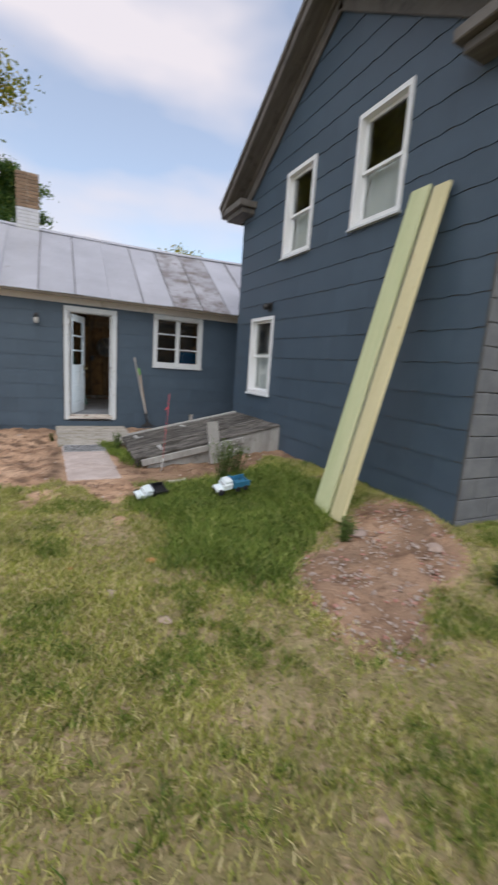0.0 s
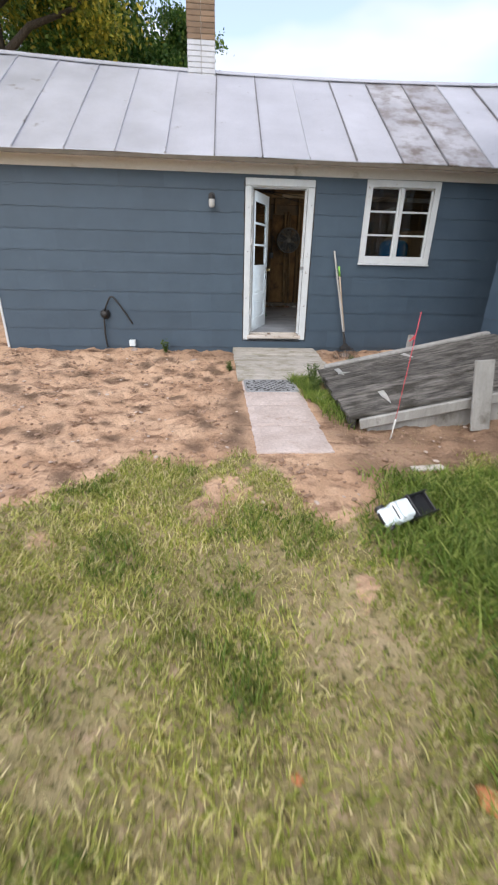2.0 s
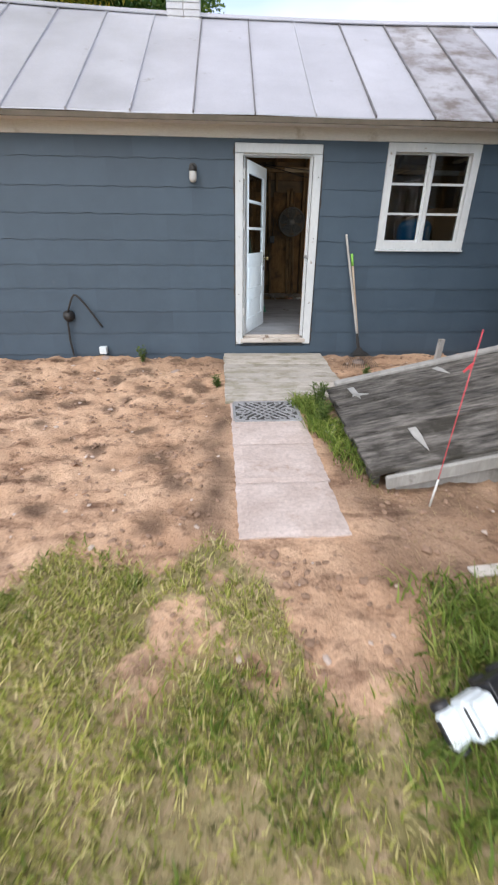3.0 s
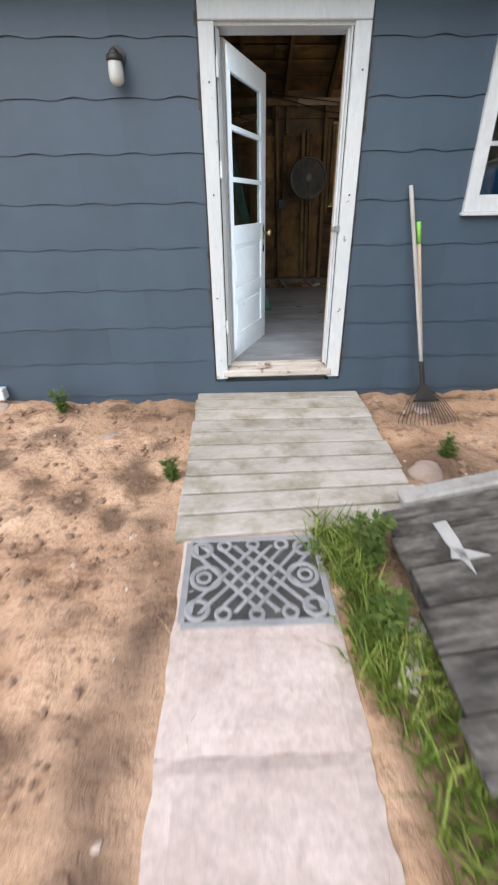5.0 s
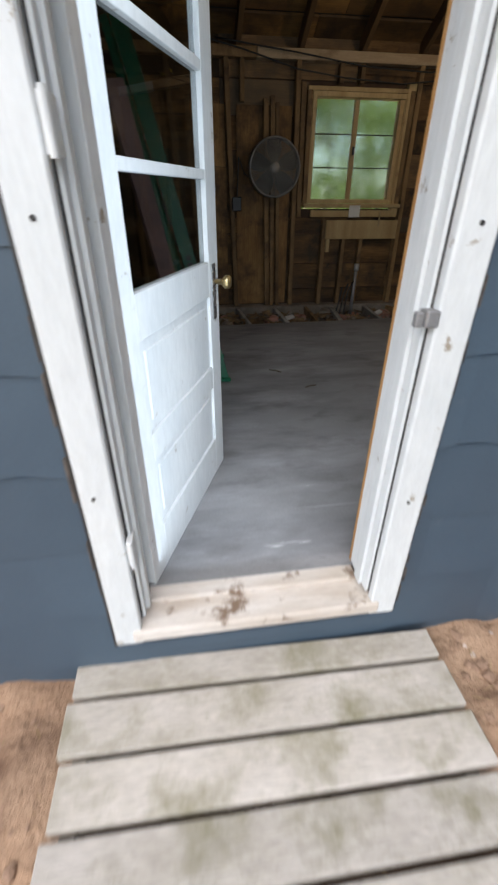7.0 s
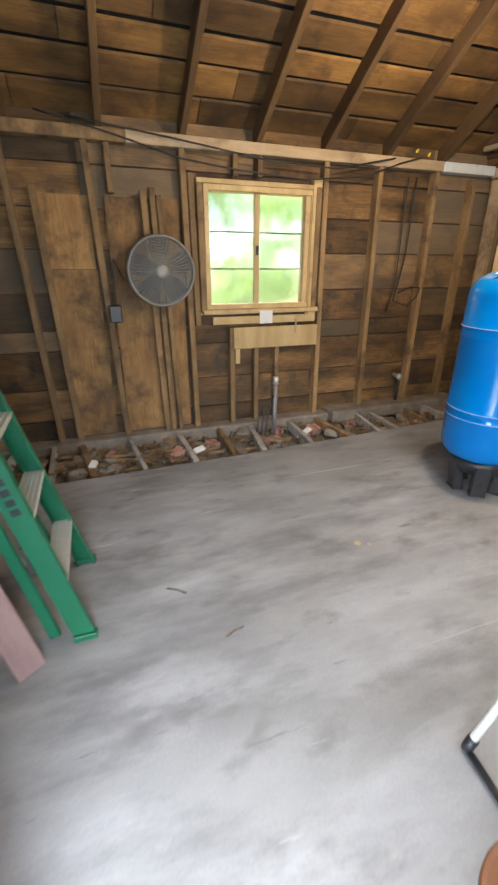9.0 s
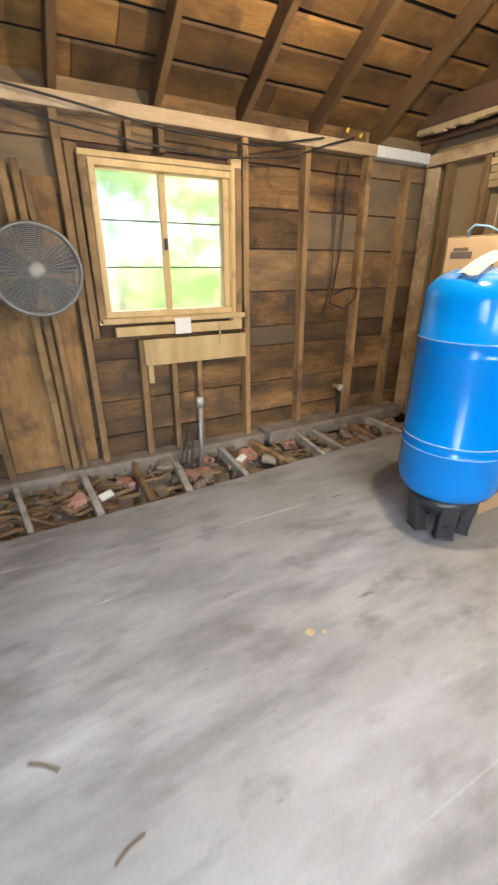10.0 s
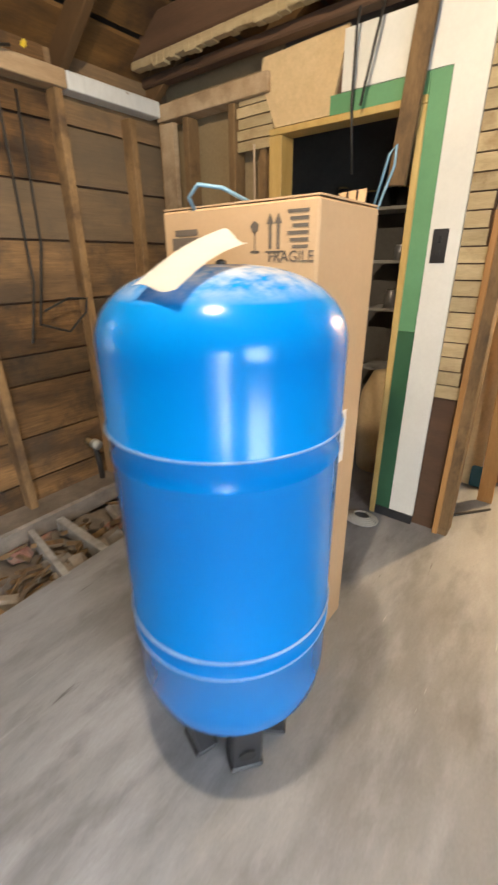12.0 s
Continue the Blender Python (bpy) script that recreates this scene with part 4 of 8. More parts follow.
def main_house():
    h = thing("main_house", "two-storey gabled house in dark blue-grey shingle siding", "house", kind="structure")
    holes = [(o[0] + 0.01, o[1] - 0.01, o[2] + 0.01, o[3] - 0.01) for o in (WIN_A, WIN_B, WIN_C)]
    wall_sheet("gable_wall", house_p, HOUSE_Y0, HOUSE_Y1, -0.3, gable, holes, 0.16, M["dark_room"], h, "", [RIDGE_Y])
    shingles(house_p, HOUSE_Y0 + 0.01, HOUSE_Y1, 0.16, 6.3, 0.302, 0.62, holes, lambda u: gable(u) - 0.02, h, 4)
    bm = B()
    box(bm, 3.585, 9.5, HOUSE_Y0 + 0.21, HOUSE_Y0 + 0.33, -0.3, 4.4)
    part("side_wall", bm, M["mortar"], h)
    bm = B()
    box(bm, 3.43, 9.5, HOUSE_Y1 - 0.14, HOUSE_Y1, -0.3, 4.4)
    part("north_wall", bm, M["siding"], h)
    bm = B()
    box(bm, 9.5, 9.65, HOUSE_Y0, HOUSE_Y1, -0.3, 6.0)
    part("far_wall", bm, M["siding"], h)
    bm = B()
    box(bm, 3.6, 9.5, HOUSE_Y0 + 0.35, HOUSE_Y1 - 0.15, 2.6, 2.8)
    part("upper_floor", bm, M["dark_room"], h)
    # roof with its boxed rake
    for s, name in ((1, "roof_slope"), (-1, "roof_slope")):
        bm = B()
        end = HOUSE_Y1 + 0.36 if s > 0 else HOUSE_Y0 - 0.36
        zr, ze = 6.30, 6.30 - 0.645 * abs(end - RIDGE_Y)
        beam(bm, (6.35, RIDGE_Y, zr), (6.35, end, ze), 6.5, 0.06, (1, 0, 0))
        part(name, bm, M["trim_brown"], h)
        bm = B()
        beam(bm, (3.085, RIDGE_Y, zr - 0.05), (3.085, end, ze - 0.05), 0.17, 0.03, (0, 0, 1), 0.004)
        part("rake_board", bm, M["trim_brown"], h)
        bm = B()
        beam(bm, (3.055, RIDGE_Y, zr + 0.02), (3.055, end, ze + 0.02), 0.07, 0.035, (0, 0, 1), 0.006)
        part("rake_moulding", bm, M["trim_brown"], h)
        bm = B()
        beam(bm, (3.25, RIDGE_Y, zr - 0.145), (3.25, end, ze - 0.145), 0.31, 0.02, (1, 0, 0))
        part("soffit", bm, M["trim_brown"], h)
        bm = B()
        beam(bm, (3.385, RIDGE_Y, zr - 0.26), (3.385, end - s * 0.3, ze - 0.26 + 0.645 * 0.3), 0.22, 0.03, (0, 0, 1), 0.004)
        part("frieze_board", bm, M["trim_brown"], h)
        bm = B()
        beam(bm, (3.36, RIDGE_Y, zr - 0.17), (3.36, end - s * 0.2, ze - 0.17 + 0.645 * 0.2), 0.05, 0.05, (0, 0, 1), 0.012)
        part("bed_moulding", bm, M["trim_brown"], h)
        # boxed eave return
        bm = B()
        y0, y1 = sorted((end, end - s * 0.86))
        box(bm, 3.09, 3.43, y0, y1, ze - 0.13, ze - 0.02, 0.01)
        box(bm, 3.16, 3.43, *sorted((end - s * 0.10, end - s * 0.80)), ze - 0.22, ze - 0.13, 0.012)
        part("eave_return", bm, M["trim_brown"], h)
        bm = B()
        box(bm, 3.43, 9.6, *sorted((end, end - s * 0.03)), ze - 0.18, ze + 0.0)
        part("eave_fascia", bm, M["trim_brown"], h)
    # small round vent cap on the wall
    v = thing("wall_vent", "small dark metal vent hood on the siding", "vent")
    bm = B()
    tube(bm, [(3.41, 6.38, 2.50), (3.32, 6.38, 2.50), (3.28, 6.38, 2.47)], [0.05, 0.05, 0.045], 16)
    part("pipe", bm, M["dark_metal"], v, smooth=True)
    bm = B()
    box(bm, 3.395, 3.403, 6.31, 6.45, 2.43, 2.57, 0.002)
    part("flange", bm, M["dark_metal"], v)
    return h


HOUSE = main_house()
for k, o in enumerate((WIN_A, WIN_B, WIN_C)):
    house_window(k + 1, *o)


def block_pieces():
    """Painted concrete blocks of the house's end wall."""
    bm = B()
    box(bm, 0, 0.392, 0, 0.2, 0, 0.192, 0.006)
    me = bpy.data.meshes.new("concrete_block")
    bm.to_mesh(me)
    bm.free()
    me.materials.append(M["block"])
    for r in range(22):
        for c in range(3):
            x = 3.42 + 0.4 * c - (0.0 if r % 2 else -0.2)
            if c == 0 and r % 2 == 0:
                share("concrete_block", me, HOUSE, Matrix.Translation((3.425, 2.436, 0.02 + 0.2 * r)) @ Matrix.Diagonal((0.48, 1, 1, 1)))
            share("concrete_block", me, HOUSE, pose(x + 0.004, 2.436, 0.02 + 0.2 * r))


block_pieces()


# ---------- the wing ----------
DOOR_HOLE, WING_WIN = (0.42, 1.26, 0.10, 2.34), (2.10, 3.15, 1.38, 2.42)
WING_X0, WING_X1, EAVE_Y, EAVE_Z, ROOF_RUN = -3.25, 7.5, 8.72, 2.60, 2.63


def ridge_z(x):
    return 4.34 - 0.11 * max(0.0, 1 - ((x - 1.3) / 4.8) ** 2)


def wing():
    w = thing("wall_south", "low wing wall in dark blue-grey wavy-edged shingle siding", "wall", kind="structure")
    wall_sheet("wall_core", wing_p, WING_X0, WING_X1, -0.2, lambda u: 2.62, [DOOR_HOLE, WING_WIN], 0.12, M["siding"], w)
    holes = [(0.36, 1.325, 0.17, 2.42), (2.09, 3.16, 1.37, 2.43)]
    shingles(wing_p, WING_X0, 5.2, 0.08, 2.45, 0.272, 0.62, holes, lambda u: 2.46, w, 9)
    bm = B()
    bar(bm, wing_p, WING_X0 - 0.02, 7.4, 0.0, 0.024, 2.452, 2.60, 0.003)
    part("frieze_board", bm, M["fascia"], w, "weathered beige frieze board")
    bm = B()
    bar(bm, wing_p, WING_X0 - 0.03, WING_X0 + 0.0, -0.02, 0.022, 0.05, 2.45, 0.003)
    part("corner_board", bm, M["white_paint"], w)
    bm = B()
    bar(bm, wing_p, 0.36, 1.325, 0.002, 0.012, 0.06, 0.172)
    part("riser_board", bm, M["siding"], w)
    r = thing("wing_roof", "old galvanised standing-seam metal roof with rust stains", "roof", kind="structure")
    for k in range(-6, 12):
        x, x1 = -0.08 + 0.626 * k, -0.08 + 0.626 * (k + 1)
        top_x = {x: -0.02 + 0.640 * k, x1: -0.02 + 0.640 * (k + 1)}
        for s in (1, -1):
            bm = B()
            seg = 6
            rows = []
            for i in range(seg + 1):
                t = i / seg
                row = []
                for xx, side in ((x, 0), (x1, 1)):
                    yy = 11.35 - s * ROOF_RUN * (1 - t)
                    zz = EAVE_Z + (ridge_z(xx) - EAVE_Z) * t + 0.006 * math.sin(5 * t + xx * 3)
                    xt = xx + (top_x[xx] - xx) * t
                    row.append((bm.verts.new((xt, yy, zz)), bm.verts.new((xt, yy, zz - 0.012))))
                rows.append(row)
            for a, b in zip(rows, rows[1:]):
                bm.faces.new((a[0][0], a[1][0], b[1][0], b[0][0]))
                bm.faces.new((a[0][1], b[0][1], b[1][1], a[1][1]))
            bm.faces.new((rows[0][0][0], rows[0][0][1], rows[0][1][1], rows[0][1][0]))
            part("roof_sheet", bm, M["tin_rusty" if k in (4, 5) else "tin"], r)
            bm = B()
            a, b = Vector((x, 11.35 - s * (ROOF_RUN + 0.01), EAVE_Z + 0.004)), Vector((top_x[x], 11.35, ridge_z(x) + 0.008))
            beam(bm, a, b, 0.026, 0.014, (0, 0, 1))
            part("seam", bm, M["tin_edge" if k in (0, 1, 3, 4, 5) or k > 6 else "tin"], r)
    bm = B()
    n = 18
    for i in range(n):
        xa, xb = -3.55 + 11.1 * i / n, -3.55 + 11.1 * (i + 1) / n
        for s in (1, -1):
            beam(bm, (xa, 11.35 - s * 0.05, ridge_z(xa) - 0.008), (xb, 11.35 - s * 0.05, ridge_z(xb) - 0.008), 0.13, 0.012, (0, 1, 0.64 * s))
    part("ridge_cap", bm, M["tin"], r)
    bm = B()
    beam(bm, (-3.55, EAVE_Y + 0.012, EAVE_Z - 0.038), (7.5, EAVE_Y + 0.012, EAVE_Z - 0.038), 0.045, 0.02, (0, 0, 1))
    part("eave_board", bm, M["deck_dark"], r, "dark eave edge")
    bm = B()
    beam(bm, (-3.5, 8.92, EAVE_Z - 0.02), (7.5, 8.92, EAVE_Z - 0.02), 0.25, 0.02, (0, 1, 0))
    part("soffit", bm, M["fascia"], r)
    for s in (1, -1):
        bm = B()
        beam(bm, (-3.53, 11.35 - s * ROOF_RUN, EAVE_Z - 0.06), (-3.53, 11.35, ridge_z(-3.5) - 0.06), 0.12, 0.025, (0, 0, 1))
        part("rake_board", bm, M["fascia"], r)
    for xx, name in ((WING_X0 + 0.1, "wall_west"), (7.5, "wall_east")):
        wall_sheet(name, lambda u, d, z, xx=xx: Vector((xx - d, u, z)), 9.17, 13.6, -0.2, lambda u: 4.275 - 0.655 * abs(u - 11.35), [], 0.12, M["sheath_up"], None, "", [11.35])
        tagged(bpy.data.objects[name], "board end wall of the wing", "wall", kind="structure")
    return w


WING = wing()


def chimney():
    c = thing("chimney", "square brick chimney, whitewashed below, brown above", "chimney", at=pose(-0.27, 11.45, 0))
    bm = B()
    box(bm, -0.215, 0.215, -0.215, 0.215, 3.2, 5.34)
    part("core", bm, M["mortar"], c)
    bm = B()
    box(bm, -0.108, 0.108, -0.05, 0.05, -0.032, 0.032, 0.004)
    lo = bpy.data.meshes.new("brick")
    bm.to_mesh(lo)
    hi = lo.copy()
    bm.free()
    lo.materials.append(M["limewash"])
    hi.materials.append(M["brick_old"])
    z, r = 4.0, 0
    while z < 5.33:
        for side in range(4):
            for k in (-1, 1):
                off = 0.112 * k + (0.0 if r % 2 else 0.0)
                m = pose(0, 0, 0, 0, 0, 90 * side) @ pose(off + (0.004 if r % 2 else -0.004), -0.178, z)
                share("brick", lo if z < 4.62 else hi, c, m)
        z, r = z + 0.072, r + 1
    return c


chimney()


def entry_door():
    f = thing("door_1", "open white half-glazed entry door in a peeling white frame", "door", kind="structure")
    for name, u0, u1, z0, z1 in (("side_casing", 0.35, 0.44, 0.205, 2.315), ("side_casing", 1.24, 1.335, 0.205, 2.315), ("head_casing", 0.35, 1.335, 2.318, 2.41)):
        bm = B()
        bar(bm, wing_p, u0, u1, 0.0, 0.035, z0, z1, 0.005)
        part(name, bm, M["white_paint"], f)
    for u0, u1, z0, z1 in ((0.422, 0.455, 0.30, 2.30), (1.225, 1.258, 0.30, 2.30), (0.422, 1.258, 2.302, 2.335)):
        bm = B()
        bar(bm, wing_p, u0, u1, -0.155, 0.003, z0, z1)
        part("jamb", bm, M["white_paint"], f)
        if z1 < 2.31:
            bm = B()
            a = u0 + 0.034 if u0 < 0.8 else u1 - 0.046
            bar(bm, wing_p, a, a + 0.012, -0.075, -0.03, z0, z1)
            part("door_stop", bm, M["white_paint"], f)
    bm = B()
    bar(bm, wing_p, 0.41, 1.27, -0.155, 0.045, 0.222, 0.275, 0.008)
    bar(bm, wing_p, 0.457, 1.223, -0.15, -0.06, 0.272, 0.298, 0.006)
    part("threshold", bm, M["sill_wood"], f, "worn bare wooden threshold")
    # solid dark strips laid on the joints for the shade in their gaps
    bm = B()
    bar(bm, wing_p, 0.338, 0.349, 0.0, 0.018, 0.18, 2.40)
    bar(bm, wing_p, 1.336, 1.346, 0.0, 0.018, 0.18, 2.40)
    part("casing_gap", bm, M["dark_metal"], f, "dark open joint beside the casing")
    bm = B()
    bar(bm, wing_p, 0.4405, 0.4465, 0.001, 0.0055, 0.30, 2.30)
    bar(bm, wing_p, 1.2345, 1.2395, 0.001, 0.0055, 0.30, 2.30)
    part("jamb_gap", bm, M["dark_metal"], f, "dark gap between casing and jamb")
    bm = B()
    bar(bm, wing_p, 1.2230, 1.2247, -0.155, -0.142, 0.30, 2.30)
    part("jamb_edge", bm, M["orange_wood"], f, "bare orange wood along the jamb")
    rng = random.Random(17)
    for side, u in ((-1, 0.338), (1, 1.346)):
        z = 0.24
        while z < 2.3:
            h_ = rng.uniform(0.03, 0.14)
            if rng.random() < 0.62:
                w_ = rng.uniform(0.003, 0.012)
                bm = B()
                bar(bm, wing_p, *sorted((u, u + side * w_)), 0.0, 0.0185, z, z + h_, 0.002)
                part("siding_break", bm, M["rough_gap"], f, "broken siding edge beside the casing")
            z += h_ + rng.uniform(0, 0.03)
    for u, z in ((0.395, 1.48), (0.385, 0.83), (1.29, 1.47), (1.30, 2.1), (1.285, 0.72), (0.40, 2.05)):
        bm = B()
        tube(bm, [wing_p(u, 0.034, z), wing_p(u, 0.0375, z)], 0.006, 8)
        part("nail_head", bm, M["dark_metal"], f)
    for z in (0.62, 1.62, 2.12):
        bm = B()
        bar(bm, wing_p, 0.443, 0.462, -0.02, 0.037, z - 0.045, z + 0.045, 0.002)
        tube(bm, [wing_p(0.455, 0.04, z - 0.05), wing_p(0.455, 0.04, z + 0.05)], 0.007, 8)
        part("hinge", bm, M["white_paint"], f, "painted-over hinge")
    bm = B()
    bar(bm, wing_p, 1.21, 1.245, 0.0, 0.04, 1.25, 1.29, 0.004)
    bar(bm, wing_p, 1.19, 1.21, 0.01, 0.03, 1.25, 1.285, 0.003)
    part("strike_plate", bm, M["grey_metal"], f, "dull steel latch keeper")
    # leaf: x along the leaf from the hinge, y through it, z up
    leaf = new("leaf")
    leaf.parent = f
    leaf.matrix_basis = pose(0.465, 9.185, 0.30, 0, 0, 68.3)
    W, T, Ht = 0.86, 0.04, 1.99
    def L(u, d, z):
        return Vector((u, d - T / 2, z))
    bm = B()
    for u0, u1 in ((0, 0.115), (W - 0.115, W)):
        bar(bm, L, u0, u1, 0, T, 0, Ht, 0.002)
    for z0, z1 in ((0, 0.19), (0.46, 0.56), (0.86, 0.99), (1.86, Ht), (1.265, 1.295), (1.56, 1.59)):
        bar(bm, L, 0.116, W - 0.116, 0.001, T - 0.001, z0, z1, 0.002)
    part("stiles_and_rails", bm, M["white_paint"], leaf)
    for z0, z1 in ((0.19, 0.46), (0.56, 0.86)):
        bm = B()
        bar(bm, L, 0.116, W - 0.116, 0.013, T - 0.013, z0, z1)
        bar(bm, L, 0.15, W - 0.15, 0.008, T - 0.008, z0 + 0.035, z1 - 0.035, 0.005)
        part("panel", bm, M["white_paint"], leaf)
    for z0, z1 in ((0.99, 1.265), (1.295, 1.56), (1.59, 1.86)):
        bm = B()
        bar(bm, L, 0.116, W - 0.116, 0.018, 0.022, z0, z1)
        part("pane", bm, M["glass_door"], leaf).visible_shadow = False
    bm = B()
    for s in (-1, 1):
        bar(bm, L, W - 0.085, W - 0.045, *((-0.004, 0.0) if s < 0 else (T, T + 0.004)), 0.76, 0.98, 0.001)
    part("lock_plate", bm, M["chrome"], leaf, "tall chrome lock plate")
    for s, mat_ in ((-1, "brass"), (1, "brass")):
        bm = B()
        lathe(bm, [(0.0, 0), (0.011, 0), (0.011, 0.028), (0.020, 0.036), (0.027, 0.046), (0.027, 0.058), (0.020, 0.066), (0, 0.068)], 20)
        ob = part("knob", bm, M[mat_], leaf, "worn brass door knob", True)
        ob.matrix_basis = pose(W - 0.05, (-T / 2 - 0.003) if s < 0 else (T / 2 + 0.003), 0.91, 90 * (1 if s < 0 else -1))
    return f


entry_door()


def wing_window():
    w = thing("window_4", "white wooden slider window with two lights of three panes", "window", kind="structure")
    bm = B()
    u0, u1, z0, z1 = 2.08, 3.165, 1.36, 2.445
    sash(bm, wing_p, u0, u1, z0, z1, 0.0, 0.032, 0.085)
    part("casing", bm, M["white_paint"], w)
    bm = B()
    sash(bm, wing_p, 2.105, 3.145, 1.385, 2.42, -0.10, -0.002, 0.055)
    part("window_frame", bm, M["white_paint"], w)
    bm = B()
    bar(bm, wing_p, 2.602, 2.648, -0.06, 0.004, 1.44, 2.365, 0.003)
    part("mullion", bm, M["white_paint"], w)
    for a, b in ((2.16, 2.602), (2.648, 3.09)):
        s = new("sash")
        s.parent = w
        bm = B()
        sash(bm, wing_p, a, b, 1.44, 2.365, -0.06, -0.03, 0.022)
        for k in (1, 2):
            z = 1.44 + 0.925 * k / 3
            bar(bm, wing_p, a + 0.022, b - 0.022, -0.055, -0.035, z - 0.012, z + 0.012)
        part("bars", bm, M["white_paint"], s)
        for k in range(3):
            pane(wing_p, a + 0.023, b - 0.023, 1.455 + 0.3083 * k, 1.735 + 0.3083 * k, -0.043, s, "glass_dim")
    bm = B()
    bar(bm, wing_p, 2.07, 3.175, 0.0, 0.055, 1.338, 1.358, 0.004)
    part("window_sill", bm, M["white_paint"], w)
    return w


wing_window()


def porch_lamp():
    c = thing("wall_lamp", "small black jelly-jar wall lamp with milky glass", "lamp", at=pose(-0.12, 9.035, 2.12) @ Matrix.Scale(0.85, 4))
    bm = B()
    lathe(bm, [(0, 0), (0.055, 0), (0.055, 0.018), (0.02, 0.025), (0, 0.025)], 20)
    part("backplate", bm, M["dark_metal"], c, smooth=False).matrix_basis = pose(0, 0, 0.06, 90)
    bm = B()
    tube(bm, [(0, -0.02, 0.06), (0, -0.08, 0.075), (0, -0.10, 0.06), (0, -0.10, 0.035)], [0.012, 0.014, 0.03, 0.048], 14)
    lathe(bm, [(0.0, 0.05), (0.052, 0.045), (0.055, 0.02), (0.05, 0.01), (0, 0.01)], 20, (0, -0.10, 0))
    part("cap", bm, M["dark_metal"], c, smooth=True)
    bm = B()
    lathe(bm, [(0.046, 0.012), (0.05, -0.03), (0.05, -0.075), (0.042, -0.10), (0.02, -0.115), (0, -0.118)], 20, (0, -0.10, 0))
    part("jar", bm, M["frosted"], c, "milky ribbed glass jar", True)


porch_lamp()


def faucet():
    c = thing("outdoor_faucet", "dark round outdoor outlet with a looped black hose on the wall", "faucet", at=pose(-1.75, 9.03, 0.57))
    bm = B()
    lathe(bm, [(0, 0), (0.07, 0.0), (0.07, 0.03), (0.045, 0.05), (0.045, 0.07), (0, 0.072)], 20)
    part("outlet_body", bm, M["dark_metal"], c, smooth=True).matrix_basis = pose(0, 0, 0, 90)
    bm = B()
    tube(bm, [(-0.02, -0.04, -0.06), (-0.03, -0.04, -0.3), (-0.02, -0.03, -0.5)], 0.012, 8)
    part("downpipe", bm, M["dark_metal"], c)
    bm = B()
    tube(bm, [Vector((0.0 + 0.40 * t, -0.04 - 0.02 * math.sin(3 * t), 0.05 + 0.24 * math.sin(min(1, t * 2.4) * 1.6) - 0.62 * max(0, t - 0.25) ** 1.3)) for t in [i / 14 for i in range(15)]], 0.012, 8)
    part("hose", bm, M["wire"], c, smooth=True)


faucet()
lumps_bm = B()
box(lumps_bm, -1.42, -1.33, 8.94, 9.02, 0.10, 0.19, 0.006)
solo("outlet_box", lumps_bm, M["white_plastic"], "small white plastic junction box at the wall foot", "box")


def ramp():
    r = thing("entry_ramp", "short ramp of weathered grey deck boards at the door", "ramp")
    edges = [9.05] + [8.923 - 0.1735 * k for k in range(9)] + [7.36]
    n = len(edges) - 1
    for k in range(n):
        t0, t1 = k / n, (k + 1) / n
        yl0, yl1 = edges[k], edges[k + 1] + 0.019
        yr0, yr1 = (edges[k] - 0.036 * (1 - t0) + 0.09 * t0 ** 3, edges[k + 1] - 0.036 * (1 - t1) + 0.09 * t1 ** 3 + 0.019)
        za, zb = 0.075 - 0.055 * t0, 0.075 - 0.055 * t1
        rr = random.Random(k)
        xl, xr = 0.185 + rr.uniform(-0.008, 0.008), 1.49 + rr.uniform(-0.012, 0.012)
        bm = B()
        top = [bm.verts.new(v) for v in ((xl, yl1, zb), (xr, yr1, zb), (xr, yr0, za), (xl, yl0, za))]
        bot = [bm.verts.new(v.co - Vector((0, 0, 0.036))) for v in top]
        bm.faces.new(top)
        bm.faces.new(bot[::-1])
        for i in range(4):
            bm.faces.new((top[i], bot[i], bot[(i + 1) % 4], top[(i + 1) % 4]))
        bmesh.ops.bevel(bm, geom=list(bm.edges), offset=0.004, segments=1, affect="EDGES", profile=0.5)
        part("deck_board", bm, M["deck"], r)
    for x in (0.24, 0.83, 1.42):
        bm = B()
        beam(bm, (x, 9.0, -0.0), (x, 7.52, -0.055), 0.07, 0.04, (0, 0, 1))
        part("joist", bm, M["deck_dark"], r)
    return r


ramp()


